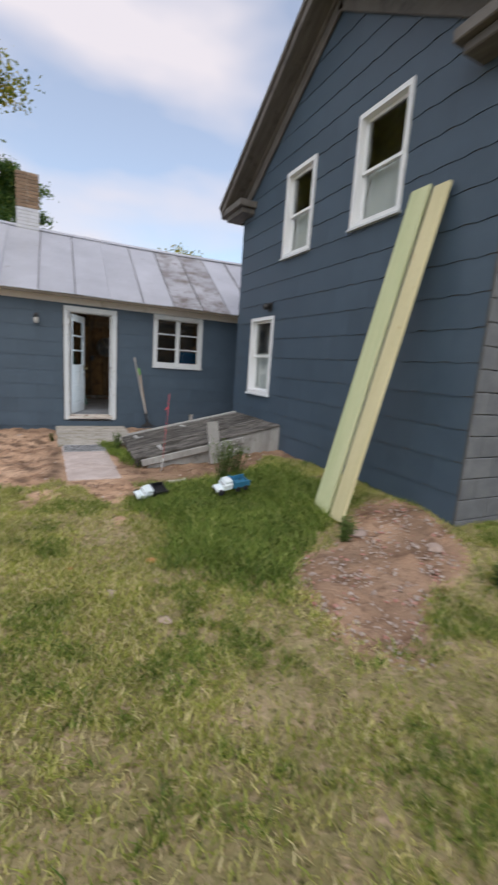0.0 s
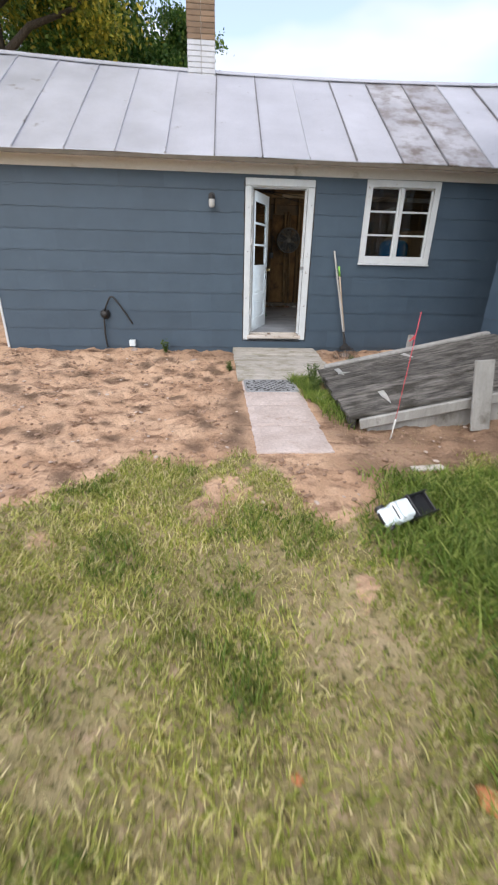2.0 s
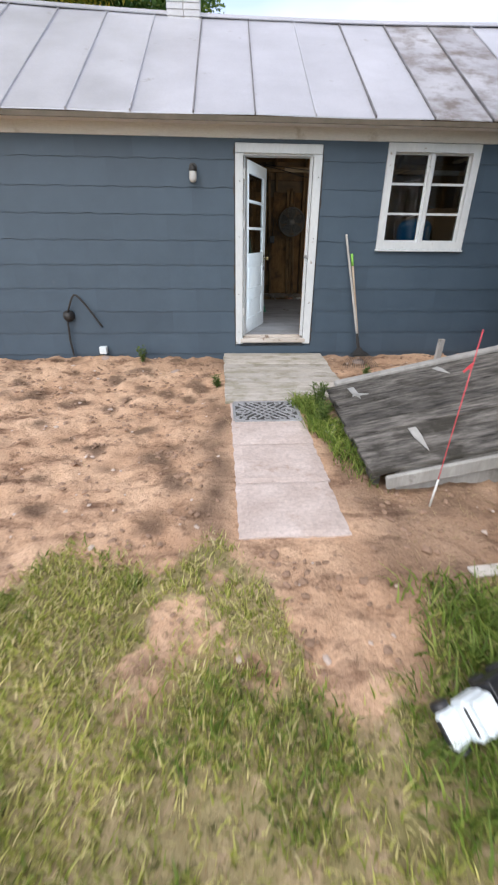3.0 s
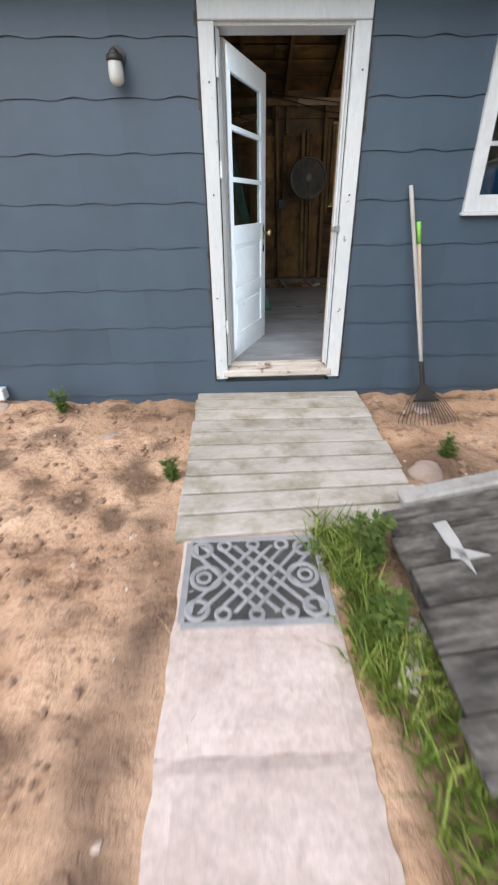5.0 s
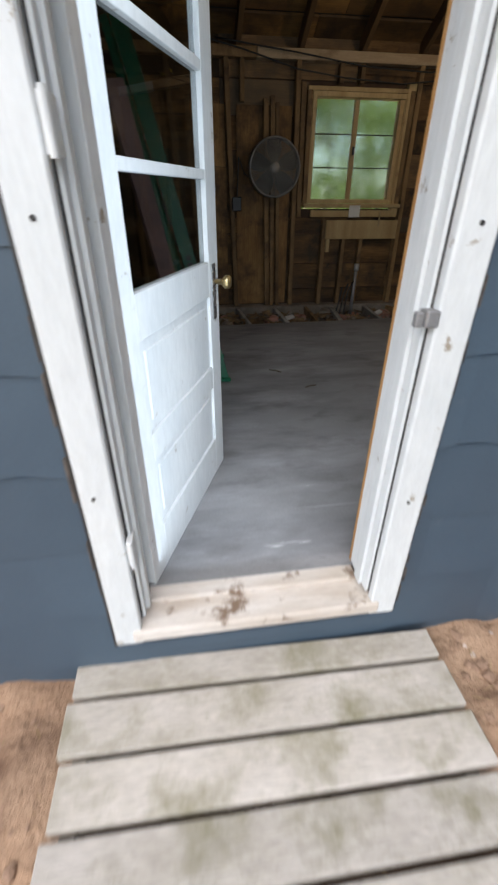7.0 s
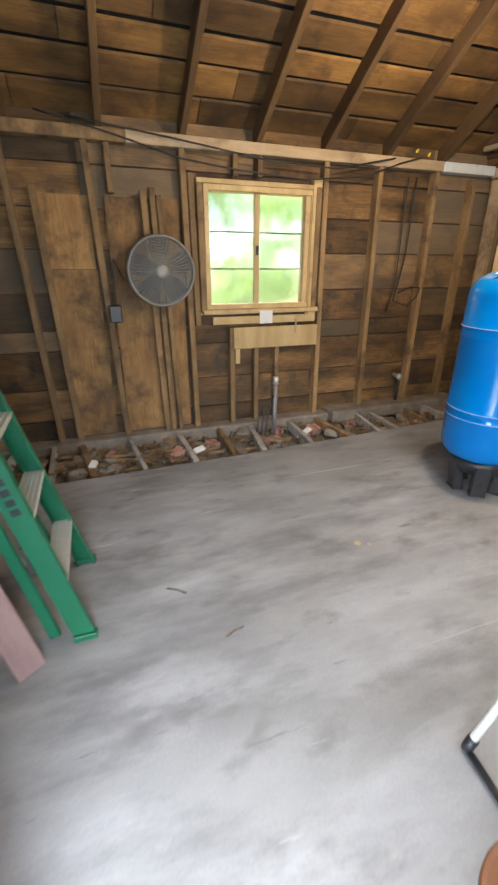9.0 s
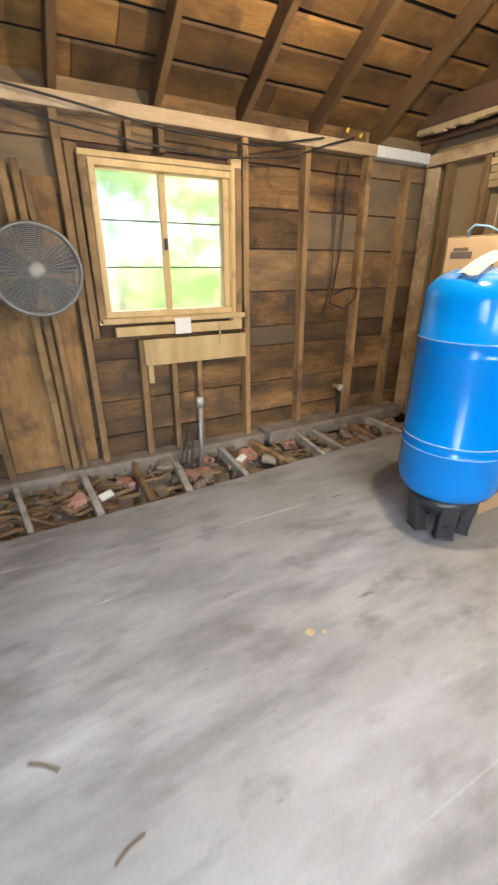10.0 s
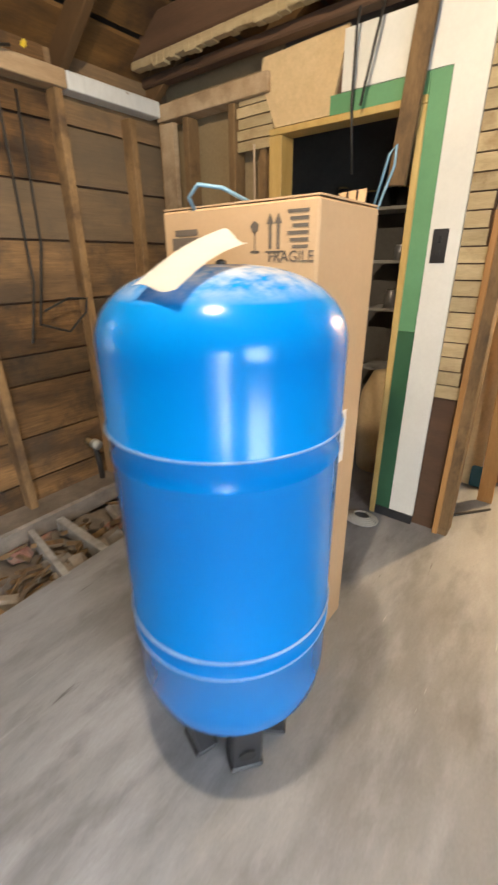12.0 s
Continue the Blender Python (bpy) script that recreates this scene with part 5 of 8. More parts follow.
def mat():
    """A pierced rubber mat with interlaced bands and rings."""
    m = thing("door_mat", "grey pierced rubber doormat with interlaced scroll pattern", "mat", at=pose(0.565, 7.135, 0.006, 0, 0, 0))
    hw, hh = 0.30, 0.235
    bm = B()
    for a, b in (((-hw, -hh), (hw, -hh)), ((hw, -hh + 0.016), (hw, hh - 0.016)), ((hw, hh), (-hw, hh)), ((-hw, hh - 0.016), (-hw, -hh + 0.016))):
        beam(bm, (*a, 0), (*b, 0), 0.03, 0.012, (b[1] - a[1], a[0] - b[0], 0), 0.003)
    part("border", bm, M["rubber"], m)
    bm = B()
    box(bm, -hw + 0.012, hw - 0.012, -hh + 0.012, hh - 0.012, -0.003, 0.0025)
    part("web", bm, M["mat_web"], m, "dark gritty recessed web")
    def ring(x, y, r, w):
        bm = B()
        p = [(r - w / 2, -0.005), (r + w / 2, -0.005), (r + w / 2, 0.005), (r + w / 4, 0.008), (r - w / 4, 0.008), (r - w / 2, 0.005), (r - w / 2, -0.005)]
        lathe(bm, p, 28, (x, y, 0))
        part("scroll", bm, M["rubber"], m)
    for sx in (-1, 1):
        ring(sx * 0.212, 0.0, 0.062, 0.022)
        ring(sx * 0.222, 0.0, 0.028, 0.016)
        for sy in (-1, 1):
            ring(sx * 0.240, sy * 0.166, 0.044, 0.021)
            ring(sx * 0.135, sy * 0.190, 0.028, 0.017)
    ring(0.0, 0.195, 0.026, 0.017)
    ring(0.0, -0.195, 0.026, 0.017)
    for k in range(-2, 3):
        for s in (-1, 1):
            c = k * 0.072
            bm = B()
            rings = []
            for i in range(9):
                t = i / 4 - 1
                p = Vector((max(-0.27, min(0.27, c + 0.16 * s * t)), 0.185 * t, 0.003 * s * math.cos(t * 9)))
                rings.append([bm.verts.new(p + Vector(o)) for o in ((-0.014, 0, -0.005), (0.014, 0, -0.005), (0.010, 0, 0.007), (-0.010, 0, 0.007))])
            for p, q in zip(rings, rings[1:]):
                for i in range(4):
                    bm.faces.new((p[i], p[(i + 1) % 4], q[(i + 1) % 4], q[i]))
            bm.faces.new(rings[0][::-1])
            bm.faces.new(rings[-1])
            part("band", bm, M["rubber"], m)
    return m


mat()


def flag_stones():
    for x0, x1, y0, y1, lab, seed in ((0.235, 0.89, 6.458, 7.42, "pinkish concrete paving slab under the doormat", 1), (0.236, 0.88, 5.876, 6.456, "cracked pinkish concrete paving slab", 2), (0.234, 0.865, 5.30, 5.874, "worn pale concrete paving slab", 3)):
        bm = B()
        nx, ny = 10, 14
        rng = random.Random(seed)
        g = [[bm.verts.new((x0 + (x1 - x0) * i / nx + (rng.uniform(-0.006, 0.006) if i in (0, nx) else 0), y0 + (y1 - y0) * j / ny + (rng.uniform(-0.006, 0.006) if j in (0, ny) else 0), 0.004 - (0.010 if i in (0, nx) or j in (0, ny) else 0) + rng.uniform(-0.002, 0.002))) for j in range(ny + 1)] for i in range(nx + 1)]
        for i in range(nx):
            for j in range(ny):
                bm.faces.new((g[i][j], g[i + 1][j], g[i + 1][j + 1], g[i][j + 1]))
        low = bmesh.ops.extrude_face_region(bm, geom=list(bm.faces))["geom"]
        bmesh.ops.translate(bm, vec=(0, 0, -0.06), verts=[v for v in low if isinstance(v, bmesh.types.BMVert)])
        solo("paving_slab", bm, M["concrete_walk"], lab, "paving slab", "walkway slabs", smooth=False)


flag_stones()


# ---------- things in the yard ----------
def square_boards():
    """Two boards that stand in the grass and lean with their faces towards the yard."""
    for y0, y1, mat_, lab, zt in ((3.215, 3.445, "new_lumber_green", "long pale green new board leaning on the house", 3.33), (2.985, 3.165, "new_lumber_yellow", "long pale yellow new board leaning on the house", 3.29)):
        a, b = Vector((2.52, (y0 + y1) / 2 - 0.03, 0.10)), Vector((3.355, (y0 + y1) / 2, zt))
        run = b - a
        up = run.normalized()
        side = Vector((0, 1, 0))
        side = (side - up * side.dot(up)).normalized()
        out = side.cross(up)
        bm = B()
        box(bm, -0.019, 0.019, -(y1 - y0) / 2, (y1 - y0) / 2, 0, run.length, 0.004)
        ob = solo("board", bm, M[mat_], lab, "board", "boards leaning on the house")
        ob.matrix_world = Matrix.Translation(a) @ Matrix((out, side, up)).transposed().to_4x4()


square_boards()


def bulkhead():
    """A low sloping cellar hatch of rotting planks against the house."""
    h = thing("cellar_hatch", "sloping cellar hatch of grey rotting planks beside the house", "cellar hatch")
    y0, y1 = 5.74, 7.40
    def slope(x, y):
        return 0.13 + (x - 1.22) * (0.47 / 2.2)
    n = 9
    for k in range(n):
        a, b = y0 + (y1 - y0) * k / n, y0 + (y1 - y0) * (k + 1) / n - 0.008
        rng = random.Random(40 + k)
        xl = 1.12 + 0.08 * (k / n) + rng.uniform(-0.025, 0.025)
        bm = B()
        lift = rng.uniform(-0.006, 0.006)
        beam(bm, (xl, (a + b) / 2, slope(xl, 0) + lift), (3.40, (a + b) / 2, slope(3.4, 0) + lift), b - a, 0.032, (0, 1, 0), 0.005)
        part("plank", bm, M["bulk_wood"], h)
    bm = B()
    beam(bm, (1.30, y1 + 0.06, slope(1.3, 0) - 0.0), (3.38, y1 + 0.06, slope(3.4, 0) + 0.0), 0.10, 0.06, (0, 1, 0), 0.01)
    part("edge_plank", bm, M["grey_wood"], h, "paler edge plank")
    bm = B()
    beam(bm, (1.17, y0 + 0.05, 0.05), (1.27, y1, 0.05), 0.10, 0.05, (0, 0, 1), 0.01)
    part("foot_board", bm, M["bulk_wood"], h)
    for yy, nm in ((y0 + 0.02, "front_cheek"), (y1 - 0.04, "back_cheek")):
        bm = B()
        f = [bm.verts.new(v) for v in ((1.30, yy, -0.02), (3.41, yy, 0.1), (3.41, yy, slope(3.41, 0) - 0.02), (1.30, yy, slope(1.30, 0) - 0.02))]
        g = [bm.verts.new(v.co + Vector((0, 0.05, 0))) for v in f]
        bm.faces.new(f)
        bm.faces.new(g[::-1])
        for i in range(4):
            bm.faces.new((f[i], g[i], g[(i + 1) % 4], f[(i + 1) % 4]))
        part(nm, bm, M["grey_wood"], h)
    bm = B()
    beam(bm, (1.20, y0 - 0.03, slope(1.2, 0) - 0.055), (2.75, y0 - 0.03, slope(2.75, 0) - 0.075), 0.10, 0.035, (0, 0, 1), 0.01)
    part("stone_curb", bm, M["grey_wood"], h, "pale weathered curb board")
    for (x, y), a, L_ in (((1.39, 7.24), -88, 0.30), ((1.56, 6.22), -95, 0.36), ((1.36, 7.06), -20, 0.14), ((2.22, 7.30), -80, 0.22)):
        bm = B()
        c = Vector((math.cos(radians(a)), math.sin(radians(a)), 0))
        q = Vector((-c.y, c.x, 0))
        o = Vector((x, y, 0))
        top = [o - q * 0.028, o - q * 0.030 + c * L_ * 0.4, o + c * L_, o + q * 0.024 + c * L_ * 0.4, o + q * 0.028]
        lo = [bm.verts.new((v.x, v.y, slope(v.x, 0) + 0.018)) for v in top]
        hi = [bm.verts.new((v.x, v.y, slope(v.x, 0) + 0.024)) for v in top]
        bm.faces.new(lo[::-1])
        bm.faces.new(hi)
        for i in range(5):
            bm.faces.new((lo[i], lo[(i + 1) % 5], hi[(i + 1) % 5], hi[i]))
        part("strap_hinge", bm, M["alu"], h, "pale metal strap hinge")
    return h


bulkhead()


def yard_clutter():
    bm = B()
    box(bm, -0.085, 0.085, -0.014, 0.014, 0, 0.62, 0.005)
    ob = solo("grey_plank", bm, M["grey_wood"], "short grey weathered plank propped on the cellar hatch", "plank")
    ob.matrix_world = pose(2.25, 5.57, 0.06, -10, -4, 0)
    bm = B()
    box(bm, -0.035, 0.035, -0.02, 0.02, -0.05, 0.42, 0.004)
    solo("wooden_stake", bm, M["grey_wood"], "short grey wooden stake in the soil", "stake").matrix_world = pose(2.68, 8.15, 0.03, 0, 2, 10)
    s = thing("marker_stake", "thin red survey stake with a pink ribbon", "stake", at=pose(1.44, 5.56, 0.0))
    bm = B()
    tube(bm, [(0, 0, -0.05), (0.05, 0.035, 0.5), (0.10, 0.07, 1.06)], 0.003, 8)
    part("rod", bm, M["red_plastic"], s, "red rod", True)
    bm = B()
    tube(bm, [(-0.005, -0.003, -0.02), (0.022, 0.015, 0.17)], 0.0065, 8)
    part("foot", bm, M["white_enamel"], s, "white lower end", True)
    bm = B()
    for k in range(2):
        beam(bm, (0.083, 0.058, 0.88), (0.063 - 0.02 * k, 0.045 + 0.02 * k, 0.85 - 0.02 * k), 0.013, 0.002, (0, 0, 1))
    part("ribbon", bm, M["red_plastic"], s, "pink ribbon")
    for x, y, L_, a, lab in ((1.50, 4.98, 0.26, 5, "short bleached scrap board on the soil"), (1.12, 6.75, 0.3, 62, "bleached scrap board in the weeds"), (-0.75, 2.35, 0.085, 60, "pale stick lying in the lawn")):
        bm = B()
        box(bm, -L_ / 2, L_ / 2, -0.035 if L_ > 0.2 else -0.008, 0.035 if L_ > 0.2 else 0.008, 0, 0.018, 0.004)
        solo("scrap_wood", bm, M["sill_wood"], lab, "scrap wood").matrix_world = pose(x, y, float(height(np.array(x), np.array(y))) + 0.012, 0, 0, a)


yard_clutter()


def garden_tool(x, top, lean_x, kind, lab):
    if kind == "rake":
        t = thing("rake", lab, "rake", at=pose(0, 0, 0))
        bm = B()
        a, b = Vector((1.93, 8.84, 0.30)), Vector((1.69, 9.01, 1.52))
        tube(bm, [a + (b - a) * k / 6 for k in range(7)], 0.0135, 10)
        part("handle", bm, M["handle_grey"], t, "grey wooden handle", True)
        bm = B()
        tube(bm, [a - (b - a) * 0.10, a + (b - a) * 0.06], [0.022, 0.017], 10)
        part("ferrule", bm, M["dark_metal"], t)
        c = a - (b - a) * 0.10
        for k in range(17):
            bm = B()
            s = (k - 8) / 8
            e = Vector((1.90 + 0.22 * s, 8.47 + 0.05 * abs(s), 0.05))
            m = (c + e) / 2 + Vector((0.02 * s, 0, 0.02))
            tube(bm, [c + Vector((0.02 * s, 0, 0)), m, e, e + Vector((0.004 * s, -0.02, -0.025))], 0.003, 5)
            part("tine", bm, M["dark_metal"], t)
        bm = B()
        beam(bm, (1.83, 8.66, 0.13), (2.02, 8.66, 0.13), 0.02, 0.006, (0, 0, 1))
        f = [bm.verts.new(v) for v in ((c.x - 0.025, c.y, c.z + 0.02), (c.x + 0.025, c.y, c.z + 0.02), (2.02, 8.65, 0.127), (1.83, 8.65, 0.127))]
        bm.faces.new(f)
        part("head", bm, M["dark_metal"], t, "dark rake head")
    else:
        t = thing("long_handled_tool", lab, "garden tool")
        bm = B()
        a, b = Vector((1.97, 8.90, 0.20)), Vector((1.81, 9.01, 1.17))
        tube(bm, [a + (b - a) * k / 5 for k in range(6)], 0.0135, 10)
        part("handle", bm, M["handle_wood"], t, "natural wooden handle", True)
        bm = B()
        tube(bm, [b, b + (b - a).normalized() * 0.14], 0.0155, 10)
        part("grip", bm, M["lime_grip"], t, "lime green grip", True)
        bm = B()
        tube(bm, [a + (b - a) * 0.14, a, a - (b - a) * 0.10], [0.0155, 0.018, 0.014], 10)
        part("socket", bm, M["grey_metal"], t, "steel socket")


garden_tool(0, 0, 0, "rake", "leaf rake with grey handle leaning on the wall")
garden_tool(0, 0, 0, "tool", "long tool with lime green grip leaning on the wall")


def toy_truck(m, body_mat, bed_mat, lab):
    t = thing("toy_truck", lab, "toy truck", "toys in the grass", at=m)
    bm = B()
    box(bm, -0.07, 0.07, -0.075, 0.075, 0.035, 0.13, 0.018)
    box(bm, -0.155, -0.06, -0.065, 0.065, 0.03, 0.085, 0.016)
    box(bm, -0.045, 0.06, -0.065, 0.065, 0.12, 0.165, 0.014)
    part("cab", bm, M[body_mat], t)
    bm = B()
    box(bm, -0.066, -0.058, -0.052, 0.052, 0.09, 0.125, 0.003)
    part("windscreen", bm, M["black_plastic"], t, "dark windscreen")
    bm = B()
    box(bm, -0.158, -0.150, -0.045, 0.045, 0.045, 0.07, 0.003)
    part("grille", bm, M["black_plastic"], t, "dark grille")
    bm = B()
    for x0, x1, y0, y1, z0, z1 in ((0.075, 0.30, -0.08, 0.08, 0.05, 0.065), (0.075, 0.30, -0.085, -0.075, 0.05, 0.13), (0.075, 0.30, 0.075, 0.085, 0.05, 0.13), (0.07, 0.082, -0.085, 0.085, 0.05, 0.16), (0.29, 0.302, -0.08, 0.08, 0.05, 0.10)):
        box(bm, x0, x1, y0, y1, z0, z1, 0.004)
    part("dump_bed", bm, M[bed_mat], t)
    bm = B()
    box(bm, -0.14, 0.29, -0.045, 0.045, 0.025, 0.045, 0.005)
    part("chassis", bm, M["black_plastic"], t)
    for x in (-0.10, 0.13, 0.24):
        for y in (-0.075, 0.075):
            bm = B()
            lathe(bm, [(0, -0.018), (0.028, -0.018), (0.036, -0.012), (0.036, 0.012), (0.028, 0.018), (0, 0.018)], 16)
            w = part("wheel", bm, M["black_plastic"], t, smooth=False)
            w.matrix_basis = pose(x, y, 0.034, 90)


toy_truck(pose(0.93, 4.27, 0.07, 34, 0, 24) @ Matrix.Scale(0.82, 4), "white_plastic", "black_plastic", "white and black plastic toy truck on its side in grass")
toy_truck(pose(1.80, 4.12, 0.12, 14, -6, 8) @ Matrix.Scale(0.92, 4), "white_plastic", "blue_plastic", "white and blue plastic toy truck in tall grass")


def weeds(name, x, y, tall, n, seed, lab, flowers=0):
    rng = random.Random(seed)
    w = thing(name, lab, "weed", at=pose(x, y, float(height(np.array(x), np.array(y)))))
    stems, leaves = B(), B()
    heads = []
    for k in range(n):
        a, r = rng.uniform(0, math.tau), rng.uniform(0.02, 0.35) * tall
        h = tall * rng.uniform(0.55, 1.0)
        p = [Vector((0.25 * r * math.cos(a), 0.25 * r * math.sin(a), 0)), Vector((0.6 * r * math.cos(a), 0.6 * r * math.sin(a), h * 0.5)), Vector((r * math.cos(a), r * math.sin(a), h))]
        tube(stems, p, 0.0022, 4, False)
        heads.append(p[2])
        for j in range(int(10 + 26 * tall)):
            t = rng.uniform(0.12, 1)
            c = p[0].lerp(p[1], t * 2) if t < 0.5 else p[1].lerp(p[2], t * 2 - 1)
            b = rng.uniform(0, math.tau)
            L_ = rng.uniform(0.02, 0.06)
            d = Vector((math.cos(b), math.sin(b), rng.uniform(-0.2, 0.6))).normalized() * L_
            s = Vector((-d.y, d.x, 0)).normalized() * L_ * 0.22
            q = [leaves.verts.new(v) for v in (c, c + d * 0.5 + s, c + d, c + d * 0.5 - s)]
            leaves.faces.new(q)
    part("stalk", stems, M["weed"], w)
    part("foliage", leaves, M["weed"], w)
    if flowers:
        bm = B()
        for h in heads[:flowers]:
            for k in range(5):
                a = k * math.tau / 5
                d = Vector((math.cos(a), math.sin(a), 0.2)) * 0.014
                s = Vector((-d.y, d.x, 0)) * 0.6
                bm.faces.new([bm.verts.new(h + v) for v in (Vector((0, 0, 0.002)), d * 0.6 + s, d, d * 0.6 - s)])
        part("blossom", bm, M["petal"], w, "tiny white flowers")


for x, y, h, n, s, lab, fl in ((2.02, 4.72, 0.62, 34, 1, "tall flowering weed with small white blossoms", 16), (2.28, 4.9, 0.5, 26, 2, "tall flowering weed with small white blossoms", 8), (1.10, 7.2, 0.28, 22, 3, "leafy green weed beside the doormat", 0), (1.05, 6.85, 0.22, 18, 4, "leafy green weed beside the doormat", 0),
                               (-0.85, 8.85, 0.22, 14, 5, "green weed at the wall foot", 0), (0.10, 7.95, 0.15, 12, 6, "small weed at the ramp's edge", 0), (1.82, 8.05, 0.16, 14, 7, "small weed in dark soil", 0), (2.35, 2.7, 0.25, 20, 9, "green weed on the rubble", 0), (3.0, 1.7, 0.2, 20, 10, "green weed near the house corner", 0)):
    weeds("weed", x, y, h, n, s, lab, fl)


# ---------- trees ----------
def tree(x, y, tall, spread, material, seed, label, limbs=11, clumps=46, leaves=90, leaf=0.16, low=0.25, group="", fluff=0.17):
    rng = random.Random(seed)
    t = thing("tree", label, "tree", group, at=pose(x, y, 0))
    bm = B()
    tube(bm, [(0.1 * math.sin(k), 0.1 * math.cos(k * 1.3), tall * 0.85 * k / 6) for k in range(7)], [tall * 0.026 * (1 - k / 7.5) for k in range(7)], 10)
    part("trunk", bm, M["bark"], t, smooth=True)
    tips = []
    for k in range(limbs):
        a, z = k * 2.4 + rng.uniform(-0.4, 0.4), tall * (low + (0.82 - low) * k / limbs)
        reach = spread * (0.95 - 0.55 * (k / limbs) ** 1.6) * rng.uniform(0.75, 1.1)
        bm = B()
        p = [Vector((0, 0, z))]
        for j in range(1, 5):
            p.append(Vector((math.cos(a + 0.08 * j) * reach * j / 4, math.sin(a + 0.08 * j) * reach * j / 4, z + tall * 0.05 * j ** 0.8 + rng.uniform(-0.15, 0.15))))
        tube(bm, p, [tall * 0.008, tall * 0.006, tall * 0.004, tall * 0.0025, tall * 0.001], 6)
        part("limb", bm, M["bark"], t, smooth=True)
        tips += p[2:]
    nr = np.random.default_rng(seed)
    centres = [tips[rng.randrange(len(tips))] + Vector((rng.gauss(0, spread * 0.16), rng.gauss(0, spread * 0.16), rng.gauss(0, tall * 0.045))) for _ in range(clumps)] + [Vector((rng.gauss(0, spread * 0.15), rng.gauss(0, spread * 0.15), tall * rng.uniform(0.75, 0.98))) for _ in range(clumps // 5)]
    c = np.repeat(np.array([v[:] for v in centres]), leaves, 0)
    n = len(c)
    size = spread * fluff
    c = c + nr.normal(0, 1, (n, 3)) * np.array([size, size, size * 0.55])
    d = nr.normal(0, 1, (n, 3))
    d /= np.linalg.norm(d, axis=1)[:, None]
    s = np.cross(d, nr.normal(0, 1, (n, 3)))
    s /= np.linalg.norm(s, axis=1)[:, None]
    L_ = leaf * nr.uniform(0.6, 1.4, (n, 1))
    v = np.stack([c, c + d * L_ * 0.5 + s * L_ * 0.3, c + d * L_, c + d * L_ * 0.5 - s * L_ * 0.3], 1)
    me = bpy.data.meshes.new("crown")
    me.vertices.add(n * 4)
    me.vertices.foreach_set("co", v.astype(np.float32).ravel())
    me.loops.add(n * 4)
    me.loops.foreach_set("vertex_index", np.arange(n * 4, dtype=np.int32))
    me.polygons.add(n)
    me.polygons.foreach_set("loop_start", np.arange(0, n * 4, 4, dtype=np.int32))
    me.update()
    me.validate()
    me.materials.append(M[material])
    crown = new("crown", me)
    crown.parent = t
    return t


tree(-4.0, 20.5, 9.6, 3.0, "tree_dark", 3, "dense dark green tree behind the wing", clumps=130, leaves=330, leaf=0.13, fluff=0.13)
tree(-1.4, 22.5, 9.6, 1.9, "tree_dark", 5, "narrow dark green tree behind the chimney", clumps=70, leaves=280, leaf=0.13, fluff=0.13)
tree(-5.9, 17.5, 14.5, 5.0, "tree_sunlit", 7, "tall tree, its leaves coloured yellow-green as if sunlit", limbs=16, clumps=210, leaves=330, leaf=0.14, low=0.42, fluff=0.085)
tree(-7.5, 26.0, 12.5, 4.5, "tree_dark", 9, "broad dark green tree beyond the wing", clumps=90, leaves=220, leaf=0.15)
tree(13.0, 44.0, 13.0, 3.0, "tree_sunlit", 11, "distant yellow-green tree beyond the roof", clumps=40, leaves=90, leaf=0.25)
for k, (x, y, h, s) in enumerate(((4.0, 22.0, 5.4, 3.0), (8.5, 22.0, 5.4, 3.2), (12.5, 24.0, 5.6, 3.2), (6.2, 26, 6.0, 3.2), (1.0, 27.0, 5.6, 2.8), (10.5, 28, 6.2, 3.2))):
    tree(x, y, h, s, "leaf_light", 20 + k, "leafy green tree in the back yard", 9, 46, 90, 0.2, 0.05, "back yard trees")
for k in range(9):
    tree(-34 + 4.6 * k, 58 + 3 * math.sin(k * 2), 6.5 + 1.5 * math.sin(k * 3.1), 3.6, "tree_dark", 40 + k, "distant tree of the field edge", 7, 34, 50, 0.4, 0.08, "field edge trees")


# ---------- the room ----------
FLOOR = 0.30


